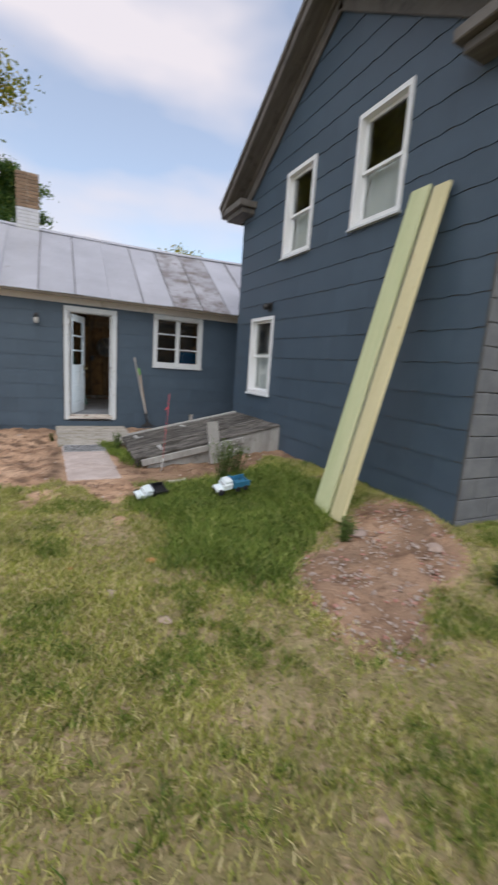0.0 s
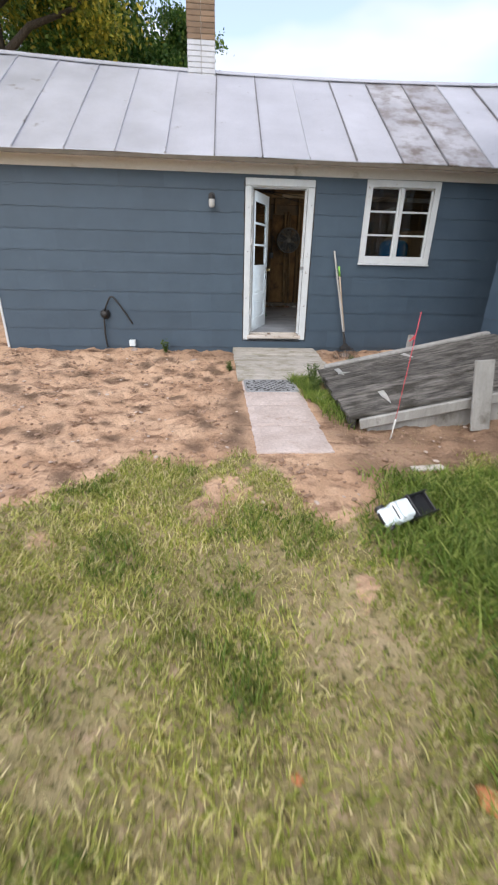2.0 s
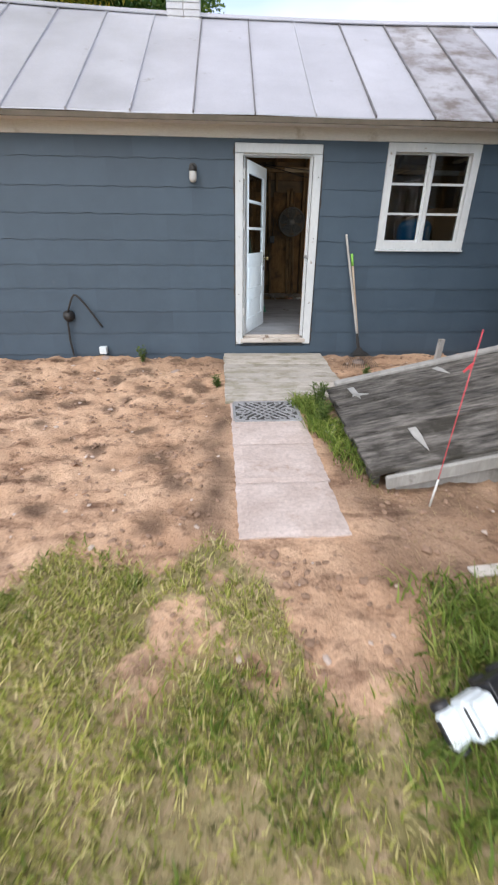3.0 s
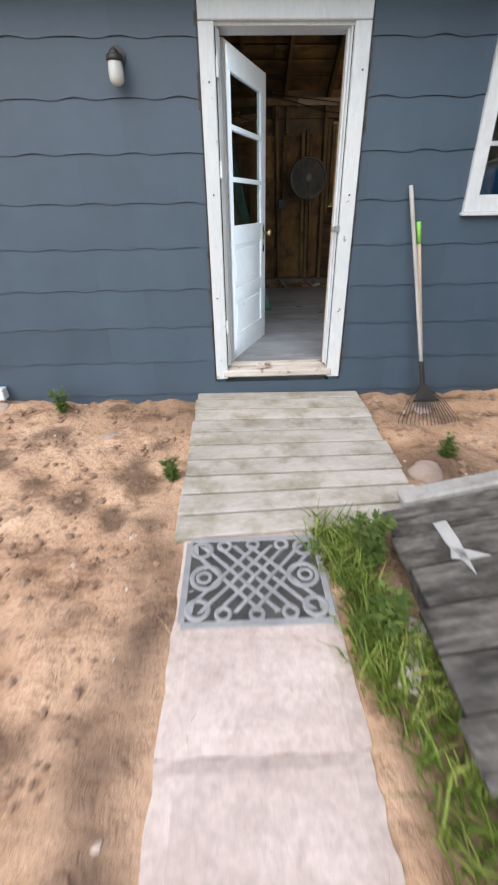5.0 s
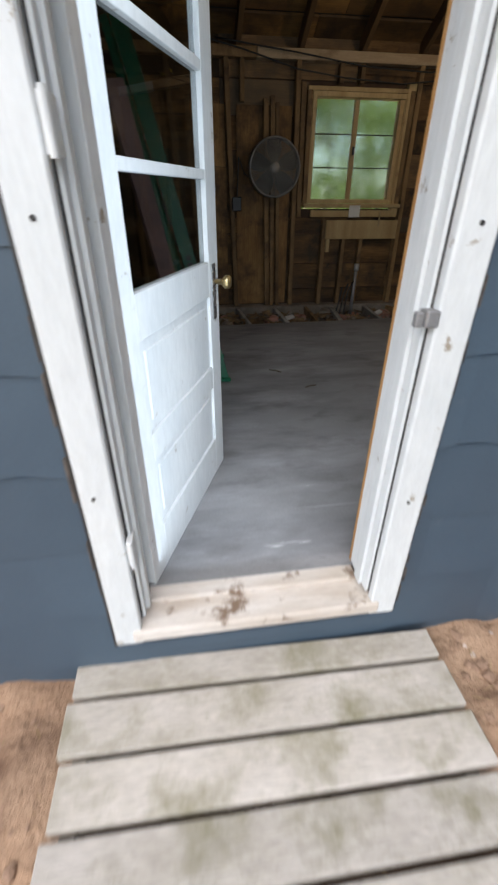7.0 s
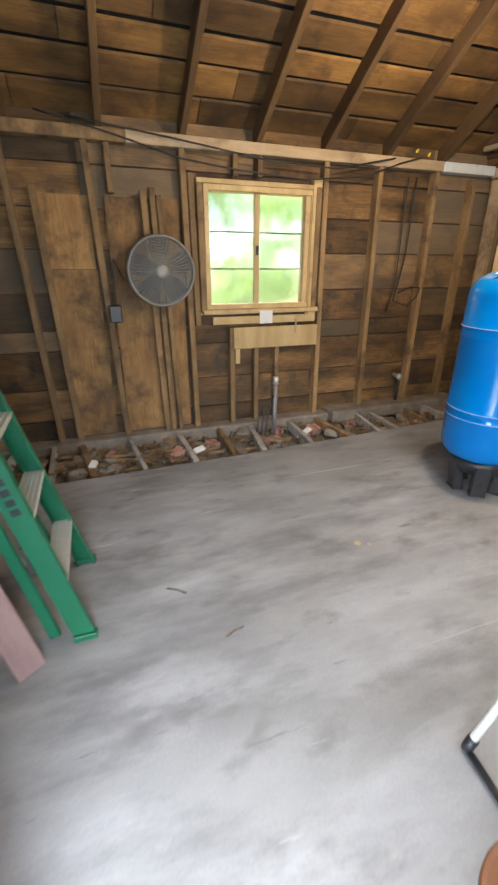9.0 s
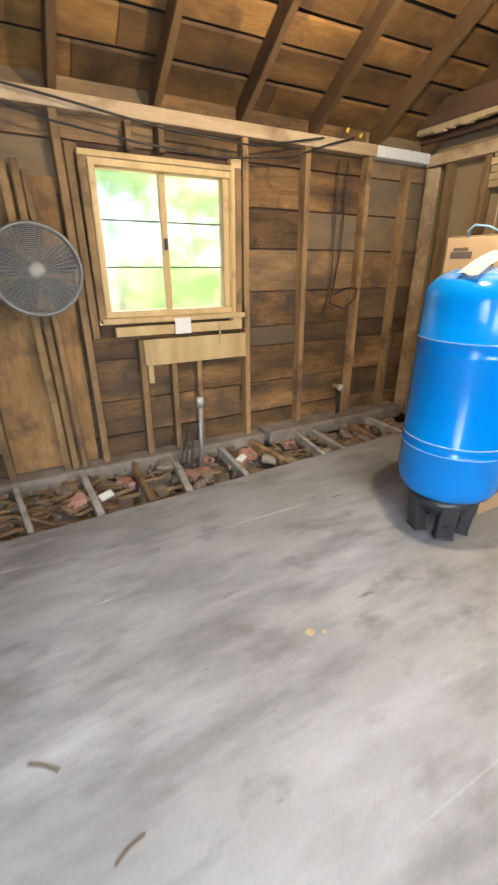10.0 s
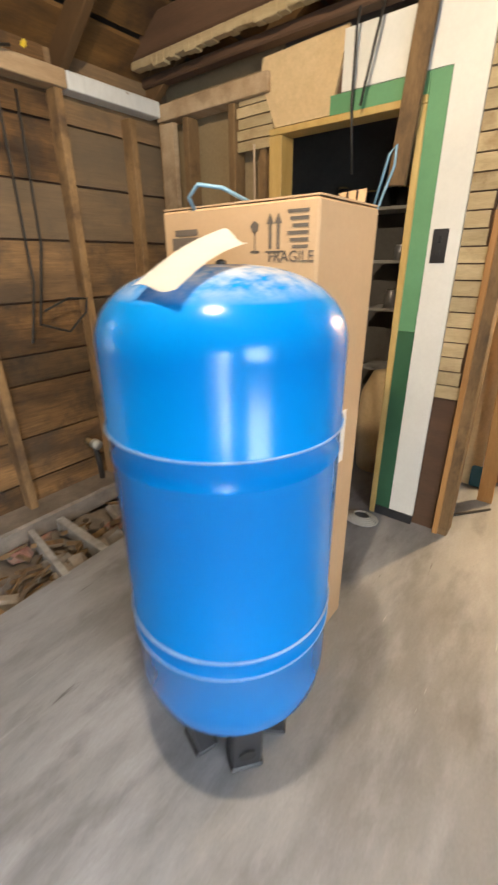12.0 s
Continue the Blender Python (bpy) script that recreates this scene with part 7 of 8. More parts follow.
# ---------- the partition with the inner doorway ----------
def partition():
    w = thing("wall_partition", "half-stripped partition with white and green paint, plaster and lath", "wall", kind="structure")
    def add(name, u0, u1, d0, d1, z0, z1, mat_, lab="", bevel=0.0):
        bm = B()
        bar(bm, right_p, u0, u1, d0, d1, z0, z1, bevel)
        return part(name, bm, M[mat_], w, lab)
    add("white_panel", 11.455, 11.60, 0.0, 0.016, 0.36, 2.80, "plaster_white")
    add("white_panel", 11.6, 12.12, 0.0, 0.016, 2.56, 2.80, "plaster_white")
    add("green_band", 11.602, 11.69, 0.0, 0.015, 1.45, 2.557, "green_paint", "mid green painted band")
    add("green_band", 11.602, 11.69, 0.0, 0.015, 0.36, 1.448, "green_dark", "dark green painted band")
    add("green_band", 11.692, 12.18, 0.0, 0.015, 2.475, 2.557, "green_paint", "mid green painted band")
    add("skirting", 11.46, 11.69, 0.0, 0.02, FLOOR, 0.358, "black_plastic", "black rubber skirting")
    bm = B()
    f = [right_p(*v) for v in ((12.10, 0.012, 2.82), (12.18, 0.012, 2.48), (12.52, 0.012, 2.48), (12.62, 0.012, 2.72), (12.60, 0.012, 2.80))]
    vs = [bm.verts.new(v) for v in f]
    bm.faces.new(vs)
    low = bmesh.ops.extrude_face_region(bm, geom=list(bm.faces))["geom"]
    bmesh.ops.translate(bm, vec=(0.02, 0, 0), verts=[v for v in low if isinstance(v, bmesh.types.BMVert)])
    part("bare_plaster", bm, M["plaster_cream"], w, "torn patch of cream plaster")
    for u0, u1 in ((11.69, 11.725), (12.465, 12.55)):
        add("door_casing", u0, u1, -0.10, 0.024, FLOOR, 2.44, "yellow_trim", "old yellow door casing", 0.004)
    add("door_head", 11.69, 12.55, -0.10, 0.024, 2.442, 2.474, "yellow_trim", "old yellow door casing", 0.004)
    for k in range(6):
        z = 2.40 + 0.055 * k
        add("lath_strip", 12.553 + 0.012 * math.sin(k * 5), 12.79 + 0.02 * math.sin(k * 3), -0.008, 0.004 + 0.003 * (k % 2), z, z + 0.048, "lath")
    for k in range(38):
        z = 1.12 + 0.074 * k
        if z < 2.76:
            add("lath_strip", 11.33 + 0.02 * math.sin(k * 7), 11.453, -0.008, 0.004 + 0.003 * (k % 2), z, z + 0.067, "lath")
    for u in (12.82, 13.2, 13.42):
        add("stud", u - 0.025, u + 0.025, -0.07, 0.03, FLOOR, 2.64, "stud", "", 0.004)
    add("stud", 12.60, 12.65, -0.07, -0.012, FLOOR, 2.62, "stud", "", 0.004)
    add("corner_post", 13.28, 13.40, 0.02, 0.06, FLOOR, 2.62, "plate")
    add("top_plate", 12.55, 13.45, -0.08, 0.04, 2.645, 2.735, "plate", "", 0.005)
    add("backing_board", 12.552, 13.5, -0.13, -0.11, 0.2, 2.9, "fibreboard", "tan fibreboard behind the studs")
    add("stripped_stud", 11.25, 11.32, -0.10, 0.02, FLOOR, 2.85, "stud", "", 0.006)
    add("end_post", 11.30, 11.33, -0.06, 0.03, FLOOR, 2.0, "orange_wood", "varnished post edge", 0.004)
    add("core", 11.34, 11.69, -0.10, -0.012, FLOOR, 2.8, "dark_beam")
    add("core", 11.69, 12.55, -0.10, -0.012, 2.48, 2.8, "dark_beam")
    b = thing("tie_beam", "heavy dark beam with broken plaster along its foot", "beam", kind="structure")
    bm = B()
    beam(bm, (5.03, 9.2, 2.99), (5.03, 13.5, 2.99), 0.17, 0.12, (0, 0, 1), 0.008)
    part("timber", bm, M["dark_beam"], b)
    rng = random.Random(3)
    bm = B()
    y = 9.3
    while y < 13.4:
        L_ = rng.uniform(0.03, 0.10)
        box(bm, 4.975, 5.02 + rng.uniform(0, 0.02), y, y + L_, 2.875 - rng.uniform(0.005, 0.03), 2.904, 0.004)
        y += L_
    part("plaster_edge", bm, M["lath"], b, "crumbling pale plaster key")
    bm = B()
    beam(bm, (5.14, 9.2, 2.845), (5.14, 13.5, 2.845), 0.05, 0.08, (0, 0, 1), 0.008)
    part("rough_lintel", bm, M["dark_beam"], b)
    sw = thing("switch_plate", "black double light switch plate", "switch", at=pose(5.2, 11.545, 1.86))
    bm = B()
    box(bm, -0.024, -0.016, -0.035, 0.035, -0.075, 0.075, 0.003)
    part("plate", bm, M["black_plastic"], sw)
    for z in (-0.03, 0.03):
        bm = B()
        box(bm, -0.032, -0.024, -0.008, 0.008, z - 0.014, z + 0.014, 0.002)
        part("toggle", bm, M["black_plastic"], sw)
    bm = B()
    beam(bm, (5.13, 11.70, 3.0), (5.10, 11.76, 2.12), 0.085, 0.03, (0, 1, 0), 0.004)
    solo("hanging_board", bm, M["stud"], "brown board nailed up and hanging over the doorway", "board")
    for pts, m_, lab in (([(5.12, 12.0, 2.95), (5.10, 12.02, 2.75), (5.12, 12.03, 2.48), (5.14, 12.01, 2.2)], "wire", "black cable hanging before the doorway"),
                         ([(5.12, 11.90, 2.85), (5.11, 11.93, 2.7), (5.12, 11.985, 2.47)], "wire", "black cable hanging before the doorway"),
                         ([(5.08, 11.85, 2.05), (5.08, 11.80, 2.25), (5.08, 11.77, 2.28), (5.08, 11.77, 2.2), (5.07, 11.82, 2.05), (4.95, 11.85, 1.85), (4.7, 11.7, 1.6)], "wire_blue", "pale blue cable looped at the doorway"),
                         ([(4.97, 12.35, 3.45), (4.96, 12.38, 3.2), (4.97, 12.36, 3.08)], "wire_white", "white cable hanging over the beam")):
        bm = B()
        tube(bm, pts, 0.0065, 6)
        solo("cable", bm, M[m_], lab, "cable", smooth=True)
    bm = B()
    tube(bm, [(5.13, 12.60, FLOOR), (5.13, 12.61, 1.6), (5.13, 12.62, 2.41)], 0.006, 8)
    solo("copper_pipe", bm, M["handle_wood"], "thin copper pipe at the partition", "pipe")
    bm = B()
    for k in range(5):
        r = 0.10 - 0.012 * k
        tube(bm, [(5.05 + r * math.cos(a * 0.5) * 0.8, 11.72 + r * math.sin(a * 0.5), FLOOR + 0.012 + 0.006 * k) for a in range(13)], 0.006, 6)
    solo("cable_coil", bm, M["wire_white"], "coil of pale cable on the floor by the doorway", "cable", smooth=True)
    return w


partition()


def pantry():
    """The room behind the inner doorway; its darkness is put into the wall colour."""
    room = thing("wall_pantry", "dim walls of the room beyond the doorway", "wall", kind="structure")
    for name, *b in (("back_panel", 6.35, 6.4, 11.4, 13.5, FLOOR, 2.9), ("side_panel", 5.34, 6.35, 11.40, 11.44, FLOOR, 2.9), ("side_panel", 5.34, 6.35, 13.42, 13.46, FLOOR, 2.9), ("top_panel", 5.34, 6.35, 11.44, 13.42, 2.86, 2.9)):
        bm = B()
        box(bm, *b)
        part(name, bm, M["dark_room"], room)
    for z in (1.0, 1.45, 1.78, 2.12):
        bm = B()
        box(bm, 6.05, 6.345, 11.45, 12.25 if z < 2 else 13.3, z, z + 0.022, 0.003)
        solo("shelf", bm, M["grey_wood"], "bare wooden pantry shelf with jars", "shelf", "pantry shelves")
    rng = random.Random(12)
    for z in (1.472, 1.802, 2.142):
        for k in range(6 if z < 2 else 9):
            y = 11.52 + 0.115 * k + rng.uniform(-0.02, 0.02) + (0.15 if z > 2 else 0)
            h, r = rng.uniform(0.10, 0.17), rng.uniform(0.032, 0.05)
            j = thing("jar", "small jar standing on a dim pantry shelf", "jar", "pantry jars", at=pose(6.15 + rng.uniform(-0.03, 0.06), y, z))
            bm = B()
            lathe(bm, [(0, 0), (r, 0), (r, h * 0.8), (r * 0.8, h * 0.9), (r * 0.8, h * 0.92), (0, h * 0.92)], 14)
            part("glass_body", bm, M["black_plastic"] if z > 2 else M["grey_metal"], j, smooth=True)
            bm = B()
            lathe(bm, [(0, h * 0.92), (r * 0.85, h * 0.92), (r * 0.85, h), (0, h)], 14)
            part("lid", bm, M["alu"] if k % 2 else M["brass"], j, smooth=False)
    bm = B()
    lathe(bm, [(0, 0), (0.16, 0), (0.19, 0.3), (0.17, 0.6), (0.10, 0.75), (0, 0.78)], 20)
    solo("sack", bm, M["plaster_cream"], "pale stuffed sack standing beyond the doorway", "sack", smooth=True).matrix_world = pose(5.85, 11.95, FLOOR)
    for k, (x, y, a) in enumerate(((5.05, 11.95, 5), (5.05, 12.02, 8), (5.08, 12.09, 3))):
        bm = B()
        beam(bm, (x, y, FLOOR + 0.01), (x + 0.11, y + 0.02 * k, 0.95 + 0.04 * k), 0.05, 0.025, (0, 1, 0), 0.004)
        solo("scrap_board", bm, M["stud"], "short brown scrap board stood by the doorway", "board", "scrap boards by the doorway")


pantry()


def beyond_partition():
    """Bright timber and tools past the end of the partition."""
    for k, (x, y, xb, m_, lab, w) in enumerate(((5.75, 11.15, 5.62, "orange_wood", "varnished orange board standing upright", 0.09), (5.95, 11.28, 5.98, "plaster_cream", "pale board standing upright in lamplight", 0.12), (6.1, 11.1, 6.0, "orange_wood", "varnished orange board standing upright", 0.14))):
        bm = B()
        beam(bm, (x, y, FLOOR), (xb, y + 0.06, 2.2 - 0.15 * k), w, 0.025, (0, 1, 0), 0.004)
        solo("upright_board", bm, M[m_], lab, "board", "boards beyond the partition")
    b = thing("brush", "white-handled brush with a blue head", "brush", at=pose(5.95, 11.24, FLOOR))
    bm = B()
    beam(bm, (0, 0, 0.13), (0.03, 0.02, 0.9), 0.06, 0.02, (0, 1, 0), 0.005)
    part("handle", bm, M["white_enamel"], b)
    bm = B()
    box(bm, -0.03, 0.03, -0.05, 0.05, 0.0, 0.16, 0.012)
    part("head", bm, M["blue_plastic"], b)
    bm = B()
    tube(bm, [(5.35, 11.35, FLOOR + 0.008), (5.65, 11.1, FLOOR + 0.008)], 0.008, 6)
    solo("rod", bm, M["dark_metal"], "thin dark rod lying on the floor", "rod")
    bm = B()
    box(bm, 6.6, 6.66, 9.3, 11.4, FLOOR, 2.9)
    solo("wall_inner", bm, M["plaster_cream"], "cream plaster wall beyond the partition", "wall", kind="structure")


beyond_partition()


# ---------- loose things in the room ----------
def pressure_tank():
    t = thing("pressure_tank", "tall glossy blue steel well pressure tank on a black base", "tank", at=pose(3.61, 11.56, FLOOR))
    R_ = 0.283
    prof = [(0, 0.245), (0.10, 0.245), (0.20, 0.265), (0.25, 0.295), (0.275, 0.34), (R_, 0.40), (R_, 0.56), (R_ + 0.004, 0.566), (R_ + 0.004, 0.575), (R_, 0.58), (R_, 0.62), (R_ + 0.0025, 0.625), (R_, 0.63), (R_, 1.085), (R_ + 0.0025, 1.09), (R_, 1.095), (R_, 1.145), (R_ + 0.004, 1.15), (R_ + 0.004, 1.162), (R_, 1.167), (R_, 1.30)]
    prof[-1] = (R_, 1.335)
    prof += [(R_ * math.cos(k / 14 * math.pi / 2) ** 0.78, 1.335 + 0.162 * math.sin(k / 14 * math.pi / 2) ** 0.95) for k in range(1, 14)]
    prof += [(0, 1.497)]
    bm = B()
    lathe(bm, prof, 72)
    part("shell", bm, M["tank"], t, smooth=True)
    for z in (0.5705, 0.6255, 1.156):
        bm = B()
        lathe(bm, [(R_ + 0.002, z - 0.004), (R_ + 0.0062, z - 0.002), (R_ + 0.0062, z + 0.002), (R_ + 0.002, z + 0.004)], 72)
        part("weld_band", bm, M["tank_dust"], t, "pale worn weld seam", True)
    bm = B()
    lathe(bm, [(0.12, 0.16), (0.165, 0.16), (0.185, 0.20), (0.215, 0.266), (0.18, 0.262), (0.15, 0.22), (0.12, 0.16)], 48)
    base = part("base", bm, M["black_plastic"], t, "black plastic base", True)
    for k in range(5):
        bm = B()
        beam(bm, (0.135, 0, 0.0), (0.165, 0, 0.245), 0.10, 0.07, (0, 1, 0), 0.008)
        box(bm, 0.10, 0.178, -0.054, 0.054, 0.0, 0.016, 0.005)
        part("base_rib", bm, M["black_plastic"], t).matrix_basis = pose(0, 0, 0, 0, 0, 72 * k + 232)
    bm = B()
    tube(bm, [(0.172, 0, 0.085), (0.186, 0, 0.083)], 0.027, 20)
    part("base_port", bm, M["wire"], t, "round port in the base").matrix_basis = pose(0, 0, 0, 0, 0, 232)
    bm = B()
    lathe(bm, [(0, 1.49), (0.012, 1.49), (0.012, 1.502), (0.006, 1.505), (0, 1.507)], 14)
    part("air_valve", bm, M["dark_metal"], t)
    return t


pressure_tank()


def paper_sheet():
    """A stiff sheet that lies across the tank's crown, one end lifted over the valve."""
    bm = B()
    n = 12
    low_a, low_b, high_a, high_b = Vector((3.372, 11.560, 1.764)), Vector((3.376, 11.455, 1.757)), Vector((3.640, 11.575, 1.868)), Vector((3.590, 11.470, 1.832))
    g = [[bm.verts.new(low_a.lerp(low_b, j / n).lerp(high_a.lerp(high_b, j / n), i / n) + Vector((0, 0, 0.012 * math.sin(math.pi * i / n) + 0.004 * math.sin(7 * j / n)))) for j in range(n + 1)] for i in range(n + 1)]
    for i in range(n):
        for j in range(n):
            bm.faces.new((g[i][j], g[i + 1][j], g[i + 1][j + 1], g[i][j + 1]))
    bmesh.ops.solidify(bm, geom=list(bm.faces), thickness=0.0012)
    solo("paper_sheet", bm, M["paper"], "curled cream paper sheet lying on the blue tank", "paper", smooth=True)


paper_sheet()


def carton():
    c = thing("cardboard_box", "tall brown cardboard shipping box marked fragile", "box", at=pose(3.925, 11.50, FLOOR))
    W, D, H_ = 0.375, 0.585, 1.65
    bm = B()
    n = 10
    box(bm, 0, W, 0, D, 0, H_, 0.006)
    part("carton_body", bm, M["cardboard"], c)
    for y0, y1, a in ((0.002, D / 2 - 0.003, 2.5), (D / 2 + 0.003, D - 0.002, -1.5)):
        bm = B()
        box(bm, 0.004, W - 0.004, y0, y1, H_ + 0.003, H_ + 0.008)
        part("top_flap", bm, M["cardboard"], c)
    bm = B()
    for z in (0.55, 1.05):
        box(bm, -0.002, 0.0, 0, D, z, z + 0.004)
    part("fold_line", bm, M["ink"], c)
    # print on the face towards the room (x = 0 plane)
    def face(y, z):
        return Matrix(((0, 0, -1, -0.0015), (-1, 0, 0, y), (0, 1, 0, z), (0, 0, 0, 1)))
    writing("FRAGILE", 0.040, face(0.085, H_ - 0.150), M["ink"], c, "lettering", "printed word in dark ink")
    bm = B()
    for y in (0.152, 0.125):
        box(bm, -0.002, -0.0005, y - 0.005, y + 0.005, H_ - 0.118, H_ - 0.045)
        f = [bm.verts.new((-0.0015, *v)) for v in ((y - 0.013, H_ - 0.055), (y + 0.013, H_ - 0.055), (y, H_ - 0.028))]
        bm.faces.new(f)
    box(bm, -0.002, -0.0005, 0.108, 0.168, H_ - 0.126, H_ - 0.122)
    part("arrows_mark", bm, M["ink"], c, "printed upright arrows")
    bm = B()
    for k in range(6):
        box(bm, -0.002, -0.0005, 0.03, 0.095 - 0.008 * (k % 3), H_ - 0.032 - 0.017 * k, H_ - 0.024 - 0.017 * k)
    part("small_print", bm, M["ink"], c, "lines of small print")
    bm = B()
    tube(bm, [(-0.0005, 0.205, H_ - 0.06), (-0.002, 0.205, H_ - 0.06)], 0.016, 5)
    box(bm, -0.002, -0.0005, 0.203, 0.207, H_ - 0.12, H_ - 0.07)
    box(bm, -0.002, -0.0005, 0.19, 0.22, H_ - 0.126, H_ - 0.121)
    part("glass_mark", bm, M["ink"], c)
    bm = B()
    box(bm, -0.002, -0.0005, 0.40, 0.545, H_ - 0.115, H_ - 0.078)
    box(bm, -0.002, -0.0005, 0.43, 0.53, H_ - 0.073, H_ - 0.055)
    part("logo_block", bm, M["ink"], c, "dark printed logo block")
    bm = B()
    box(bm, 0.20, 0.26, -0.0025, -0.0005, 0.82, 1.02)
    part("shipping_label", bm, M["paper"], c, "white label with a torn corner")
    bm = B()
    tube(bm, [(0.05, 0.45, H_ - 0.05), (-0.02, 0.44, H_ + 0.03), (-0.02, 0.40, H_ + 0.06), (0.02, 0.34, H_ + 0.05), (0.12, 0.30, H_ + 0.012)], 0.006, 6)
    solo("cable", bm, M["wire_blue"], "pale blue cable arching over the box", "cable", smooth=True).matrix_world = pose(3.925, 11.50, FLOOR)
    for k in range(3):
        bm = B()
        beam(bm, (0.30 + 0.02 * k, 0.03 + 0.04 * k, H_ - 0.0), (0.32 + 0.015 * k, 0.035 + 0.04 * k, H_ + 0.05), 0.025, 0.003, (0, 1, 0))
        part("torn_edge", bm, M["cardboard"], c)


carton()


def ladder():
    l_ = thing("step_ladder", "closed green fibreglass stepladder with aluminium steps", "ladder")
    def rail_pt(y, t, back=0.0):
        return Vector((0.905 - 0.52 * t - back, y, FLOOR + 0.0 + 2.1 * t))
    def add(name, bm, mat_, lab=""):
        return part(name, bm, M[mat_], l_, lab)
    for y0, y1 in ((11.06, 11.22), (11.60, 11.46)):
        a, b = rail_pt(y0, 0), rail_pt(y1, 1)
        s = 1 if y0 < 11.3 else -1
        bm = B()
        beam(bm, a, b, 0.085, 0.006, (1, 0, 0.14))
        add("front_rail", bm, "green_fibre")
        for e in (0.04, -0.04):
            bm = B()
            beam(bm, a + Vector((e, 0.017 * s, 0)), b + Vector((e, 0.017 * s, 0)), 0.028, 0.006, (0, 1, 0))
            add("rail_flange", bm, "green_fibre")
        bm = B()
        a2, b2 = rail_pt(y0 + 0.03 * s, 0.01, 0.115), rail_pt(y1 + 0.03 * s, 0.97, 0.075)
        beam(bm, a2, b2, 0.045, 0.025, (1, 0, 0.14), 0.004)
        add("rear_rail", bm, "green_fibre")
        bm = B()
        box(bm, a.x - 0.05, a.x + 0.05, a.y - 0.02, a.y + 0.02, FLOOR, FLOOR + 0.03, 0.005)
        add("foot", bm, "green_fibre", "green moulded foot")
    for k in range(1, 7):
        t = k * 0.305 / 2.1
        y0, y1 = 11.06 + 0.16 * t + 0.005, 11.60 - 0.14 * t - 0.005
        c = rail_pt(0, t)
        bm = B()
        box(bm, c.x - 0.045, c.x + 0.045, y0, y1, c.z - 0.02, c.z, 0.002)
        for j in range(5):
            box(bm, c.x - 0.04 + 0.019 * j, c.x - 0.034 + 0.019 * j, y0, y1, c.z, c.z + 0.003)
        add("step", bm, "alu", "ribbed aluminium step")
    for k in range(1, 5):
        t = k * 0.38 / 2.1
        bm = B()
        y0, y1 = 11.09 + 0.16 * t, 11.57 - 0.14 * t
        c = rail_pt(0, t, 0.10)
        tube(bm, [(c.x, y0, c.z), (c.x, y1, c.z)], 0.012, 8)
        add("rear_bar", bm, "alu")
    bm = B()
    c = rail_pt(0, 1.0)
    box(bm, c.x - 0.12, c.x + 0.06, 11.20, 11.48, c.z, c.z + 0.03, 0.008)
    add("top_cap", bm, "green_fibre")
    for k, t in enumerate((0.18, 0.33, 0.5)):
        bm = B()
        a = rail_pt(11.06 + 0.16 * t, t)
        beam(bm, a + Vector((-0.05, -0.006, 0)), rail_pt(11.06 + 0.16 * (t + 0.05), t + 0.055) + Vector((-0.055, -0.006, 0)), 0.016, 0.004, (1, 0, 0))
        add("spreader", bm, "dark_metal")
    bm = B()
    a, b = rail_pt(11.06 + 0.16 * 0.30, 0.30), rail_pt(11.06 + 0.16 * 0.42, 0.42)
    for k in range(6):
        p, q = a.lerp(b, k / 6 + 0.01), a.lerp(b, (k + 0.72) / 6)
        beam(bm, p + Vector((0, -0.005, 0)), q + Vector((0, -0.005, 0)), 0.034, 0.002, (1, 0, 0.14))
    add("maker_mark", bm, "black_plastic", "dark printed maker's mark")


ladder()


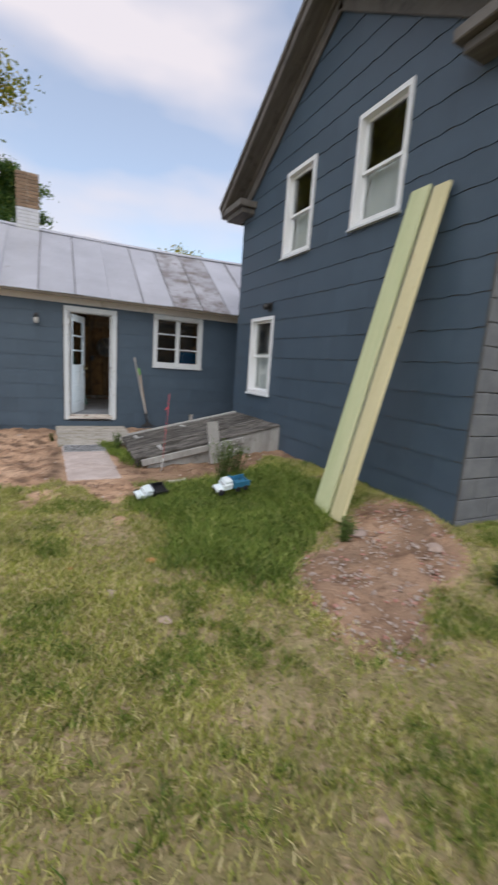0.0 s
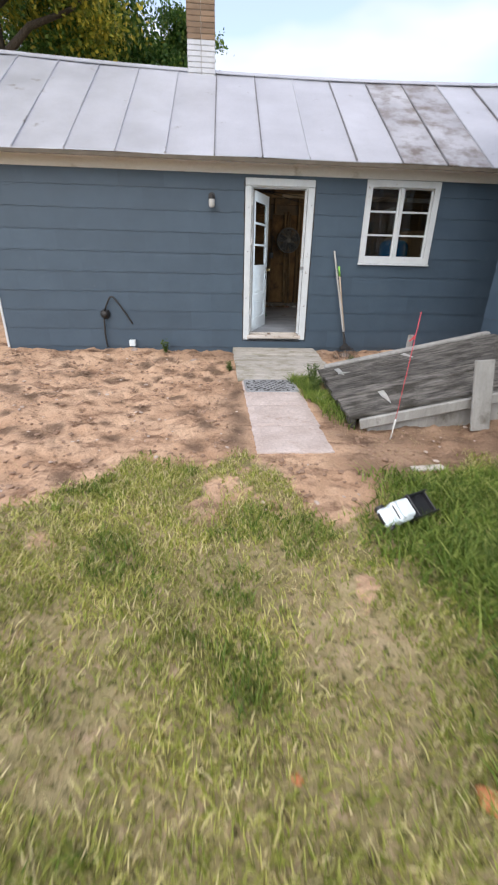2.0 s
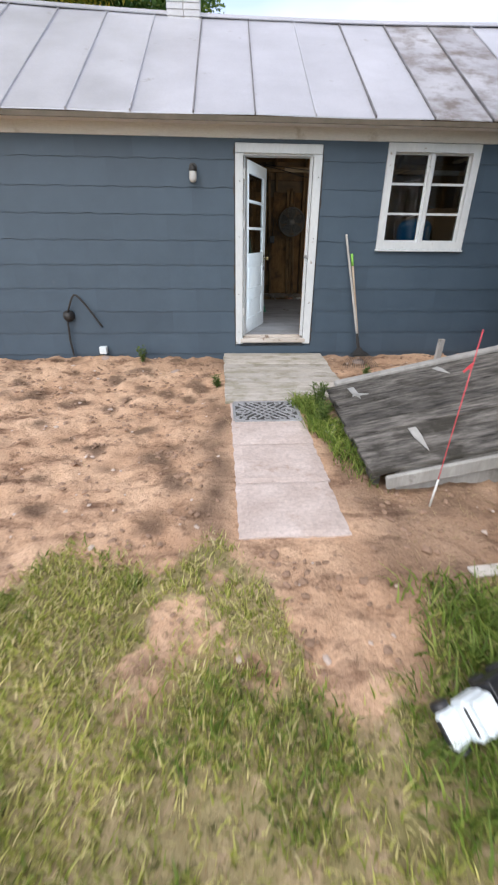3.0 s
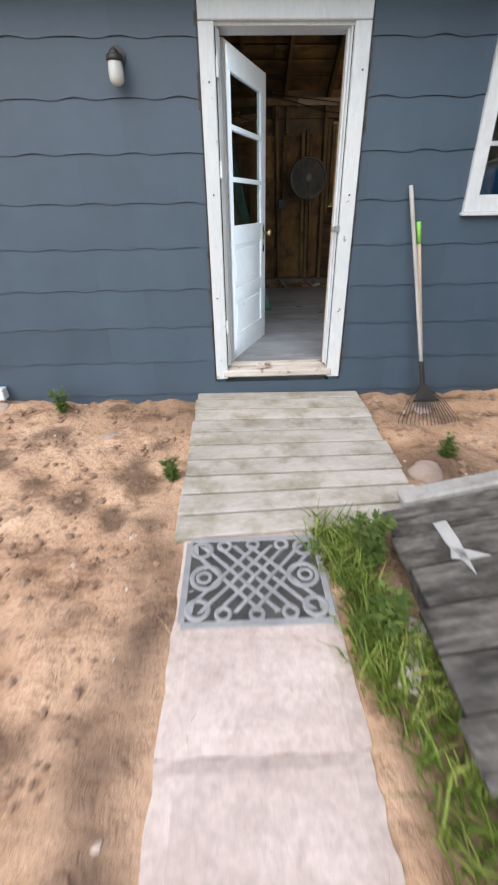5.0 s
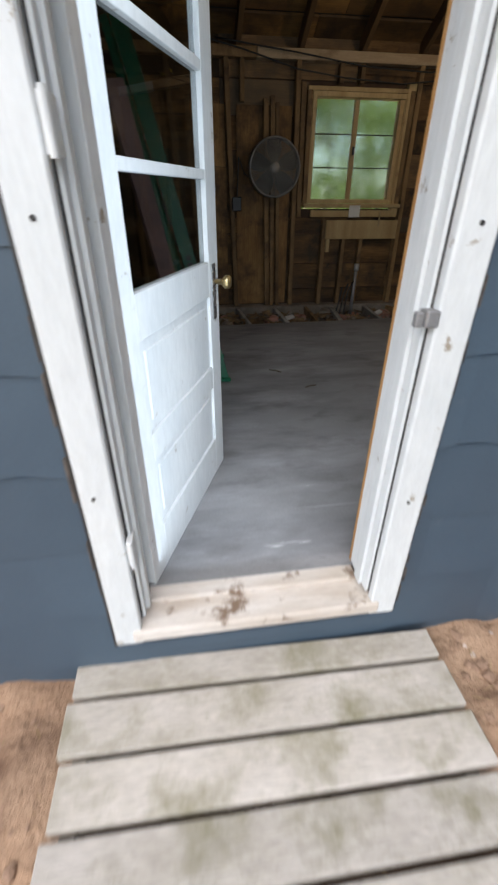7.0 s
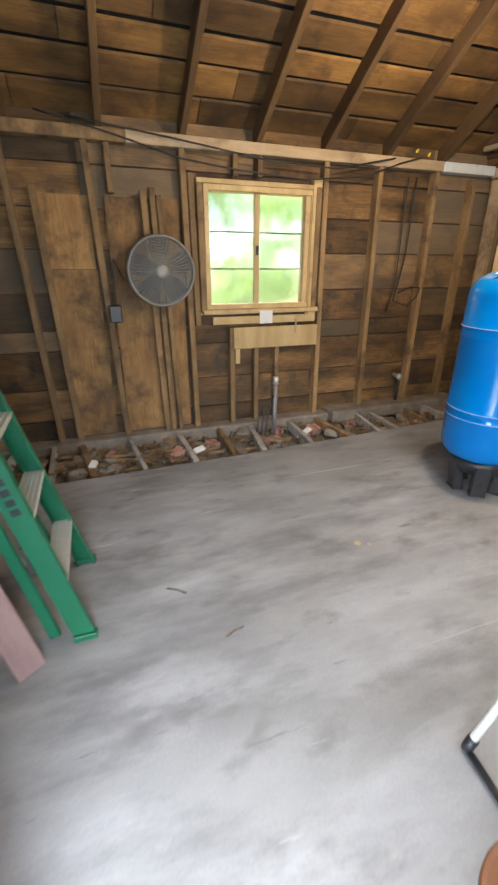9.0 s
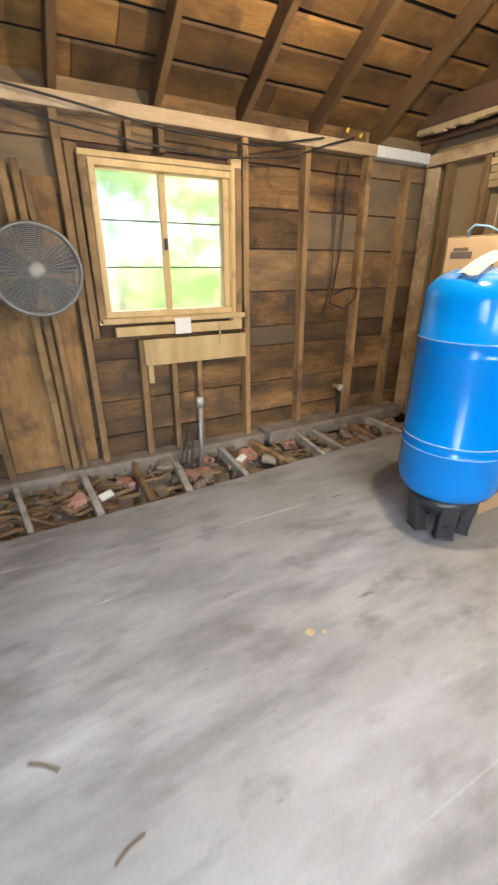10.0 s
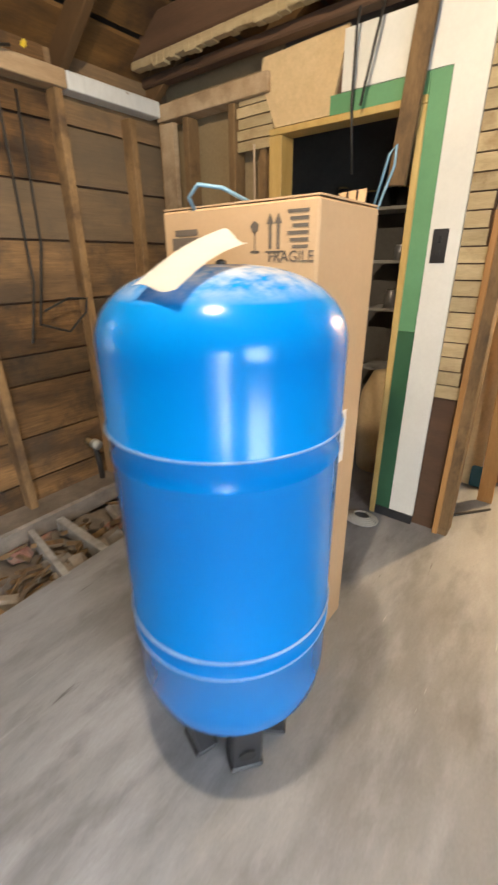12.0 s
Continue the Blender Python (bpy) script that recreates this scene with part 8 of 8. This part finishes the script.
def loose_room_things():
    bm = B()
    box(bm, -0.055, 0.055, -0.02, 0.02, 0, 1.75, 0.004)
    ob = solo("painted_plank", bm, M["pink_plank"], "faded pink painted plank leaning by the ladder", "plank")
    ob.matrix_world = pose(0.70, 10.95, FLOOR + 0.012, -6, -9.5, 28)
    bm = B()
    box(bm, -0.30, 0.30, -0.20, 0.20, 0, 0.5, 0.01)
    ob = solo("crate", bm, M["dark_beam"], "dark wooden crate behind the leaning plank", "crate")
    ob.matrix_world = pose(0.22, 11.35, FLOOR, 0, 0, 10)
    s = thing("round_stool", "small stool with a round brown seat on one post", "stool", at=pose(1.78, 9.685, FLOOR))
    bm = B()
    lathe(bm, [(0, 0.376), (0.138, 0.376), (0.14, 0.379), (0.14, 0.397), (0.137, 0.40), (0.128, 0.397), (0, 0.396)], 40)
    part("seat", bm, M["terracotta"], s, "round brown wooden seat")
    bm = B()
    lathe(bm, [(0, 0.02), (0.022, 0.02), (0.022, 0.378), (0, 0.378)], 16)
    part("post", bm, M["white_enamel"], s, "white metal post", True)
    bm = B()
    lathe(bm, [(0, 0), (0.06, 0), (0.06, 0.012), (0.03, 0.026), (0, 0.026)], 32)
    part("foot_plate", bm, M["black_plastic"], s, "black round foot plate", True)
    s = thing("tube_stand", "white tube stand with a black foot rail", "stand", at=pose(2.11, 10.14, FLOOR))
    for y0 in (0.0, -0.42):
        bm = B()
        tube(bm, [(0.005, y0, 0.03), (0.08, y0 - 0.01, 0.22), (0.20, y0 - 0.02, 0.52)], 0.014, 12)
        part("upright", bm, M["white_enamel"], s, "white metal tube", True)
        bm = B()
        tube(bm, [(0, y0, 0.014), (0.006, y0, 0.032), (0.017, y0 - 0.002, 0.06)], 0.019, 12)
        part("elbow", bm, M["black_plastic"], s, "black plastic elbow", True)
    bm = B()
    tube(bm, [(0, 0, 0.015), (-0.02, -0.15, 0.015), (-0.0, -0.42, 0.015)], 0.012, 10)
    part("foot_rail", bm, M["black_plastic"], s, "black foot rail", True)
    bm = B()
    tube(bm, [(0.20, -0.02, 0.52), (0.20, -0.44, 0.52)], 0.014, 12)
    part("top_rail", bm, M["white_enamel"], s, "white metal tube", True)
    for (x, y, a), L_ in (((1.33, 11.21, -38), 0.055), ((1.53, 10.87, 18), 0.045)):
        bm = B()
        tube(bm, [(-L_, 0, 0.004), (0, 0.006, 0.005), (L_, 0, 0.004)], 0.0045, 6)
        solo("wood_splinter", bm, M["deck_dark"], "small dark splinter lying on the concrete", "debris").matrix_world = pose(x, y, FLOOR, 0, 0, a)
    for x, y, r in ((2.41, 11.25, 0.022), (2.47, 11.22, 0.012), (2.55, 10.35, 0.014)):
        bm = B()
        lathe(bm, [(0, 0.0), (r, 0.0), (r * 0.8, 0.003), (0, 0.004)], 9)
        solo("paint_chip", bm, M["lath"], "small pale chip lying on the concrete", "debris", "chips on the floor").matrix_world = pose(x, y, FLOOR + 0.0005, 0, 0, 30)
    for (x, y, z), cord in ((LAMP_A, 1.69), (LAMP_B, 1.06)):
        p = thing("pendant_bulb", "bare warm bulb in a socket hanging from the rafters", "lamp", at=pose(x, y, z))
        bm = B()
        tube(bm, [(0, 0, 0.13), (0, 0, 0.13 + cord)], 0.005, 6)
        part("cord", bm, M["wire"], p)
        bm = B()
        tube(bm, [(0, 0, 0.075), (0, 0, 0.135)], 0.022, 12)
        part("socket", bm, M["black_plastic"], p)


loose_room_things()
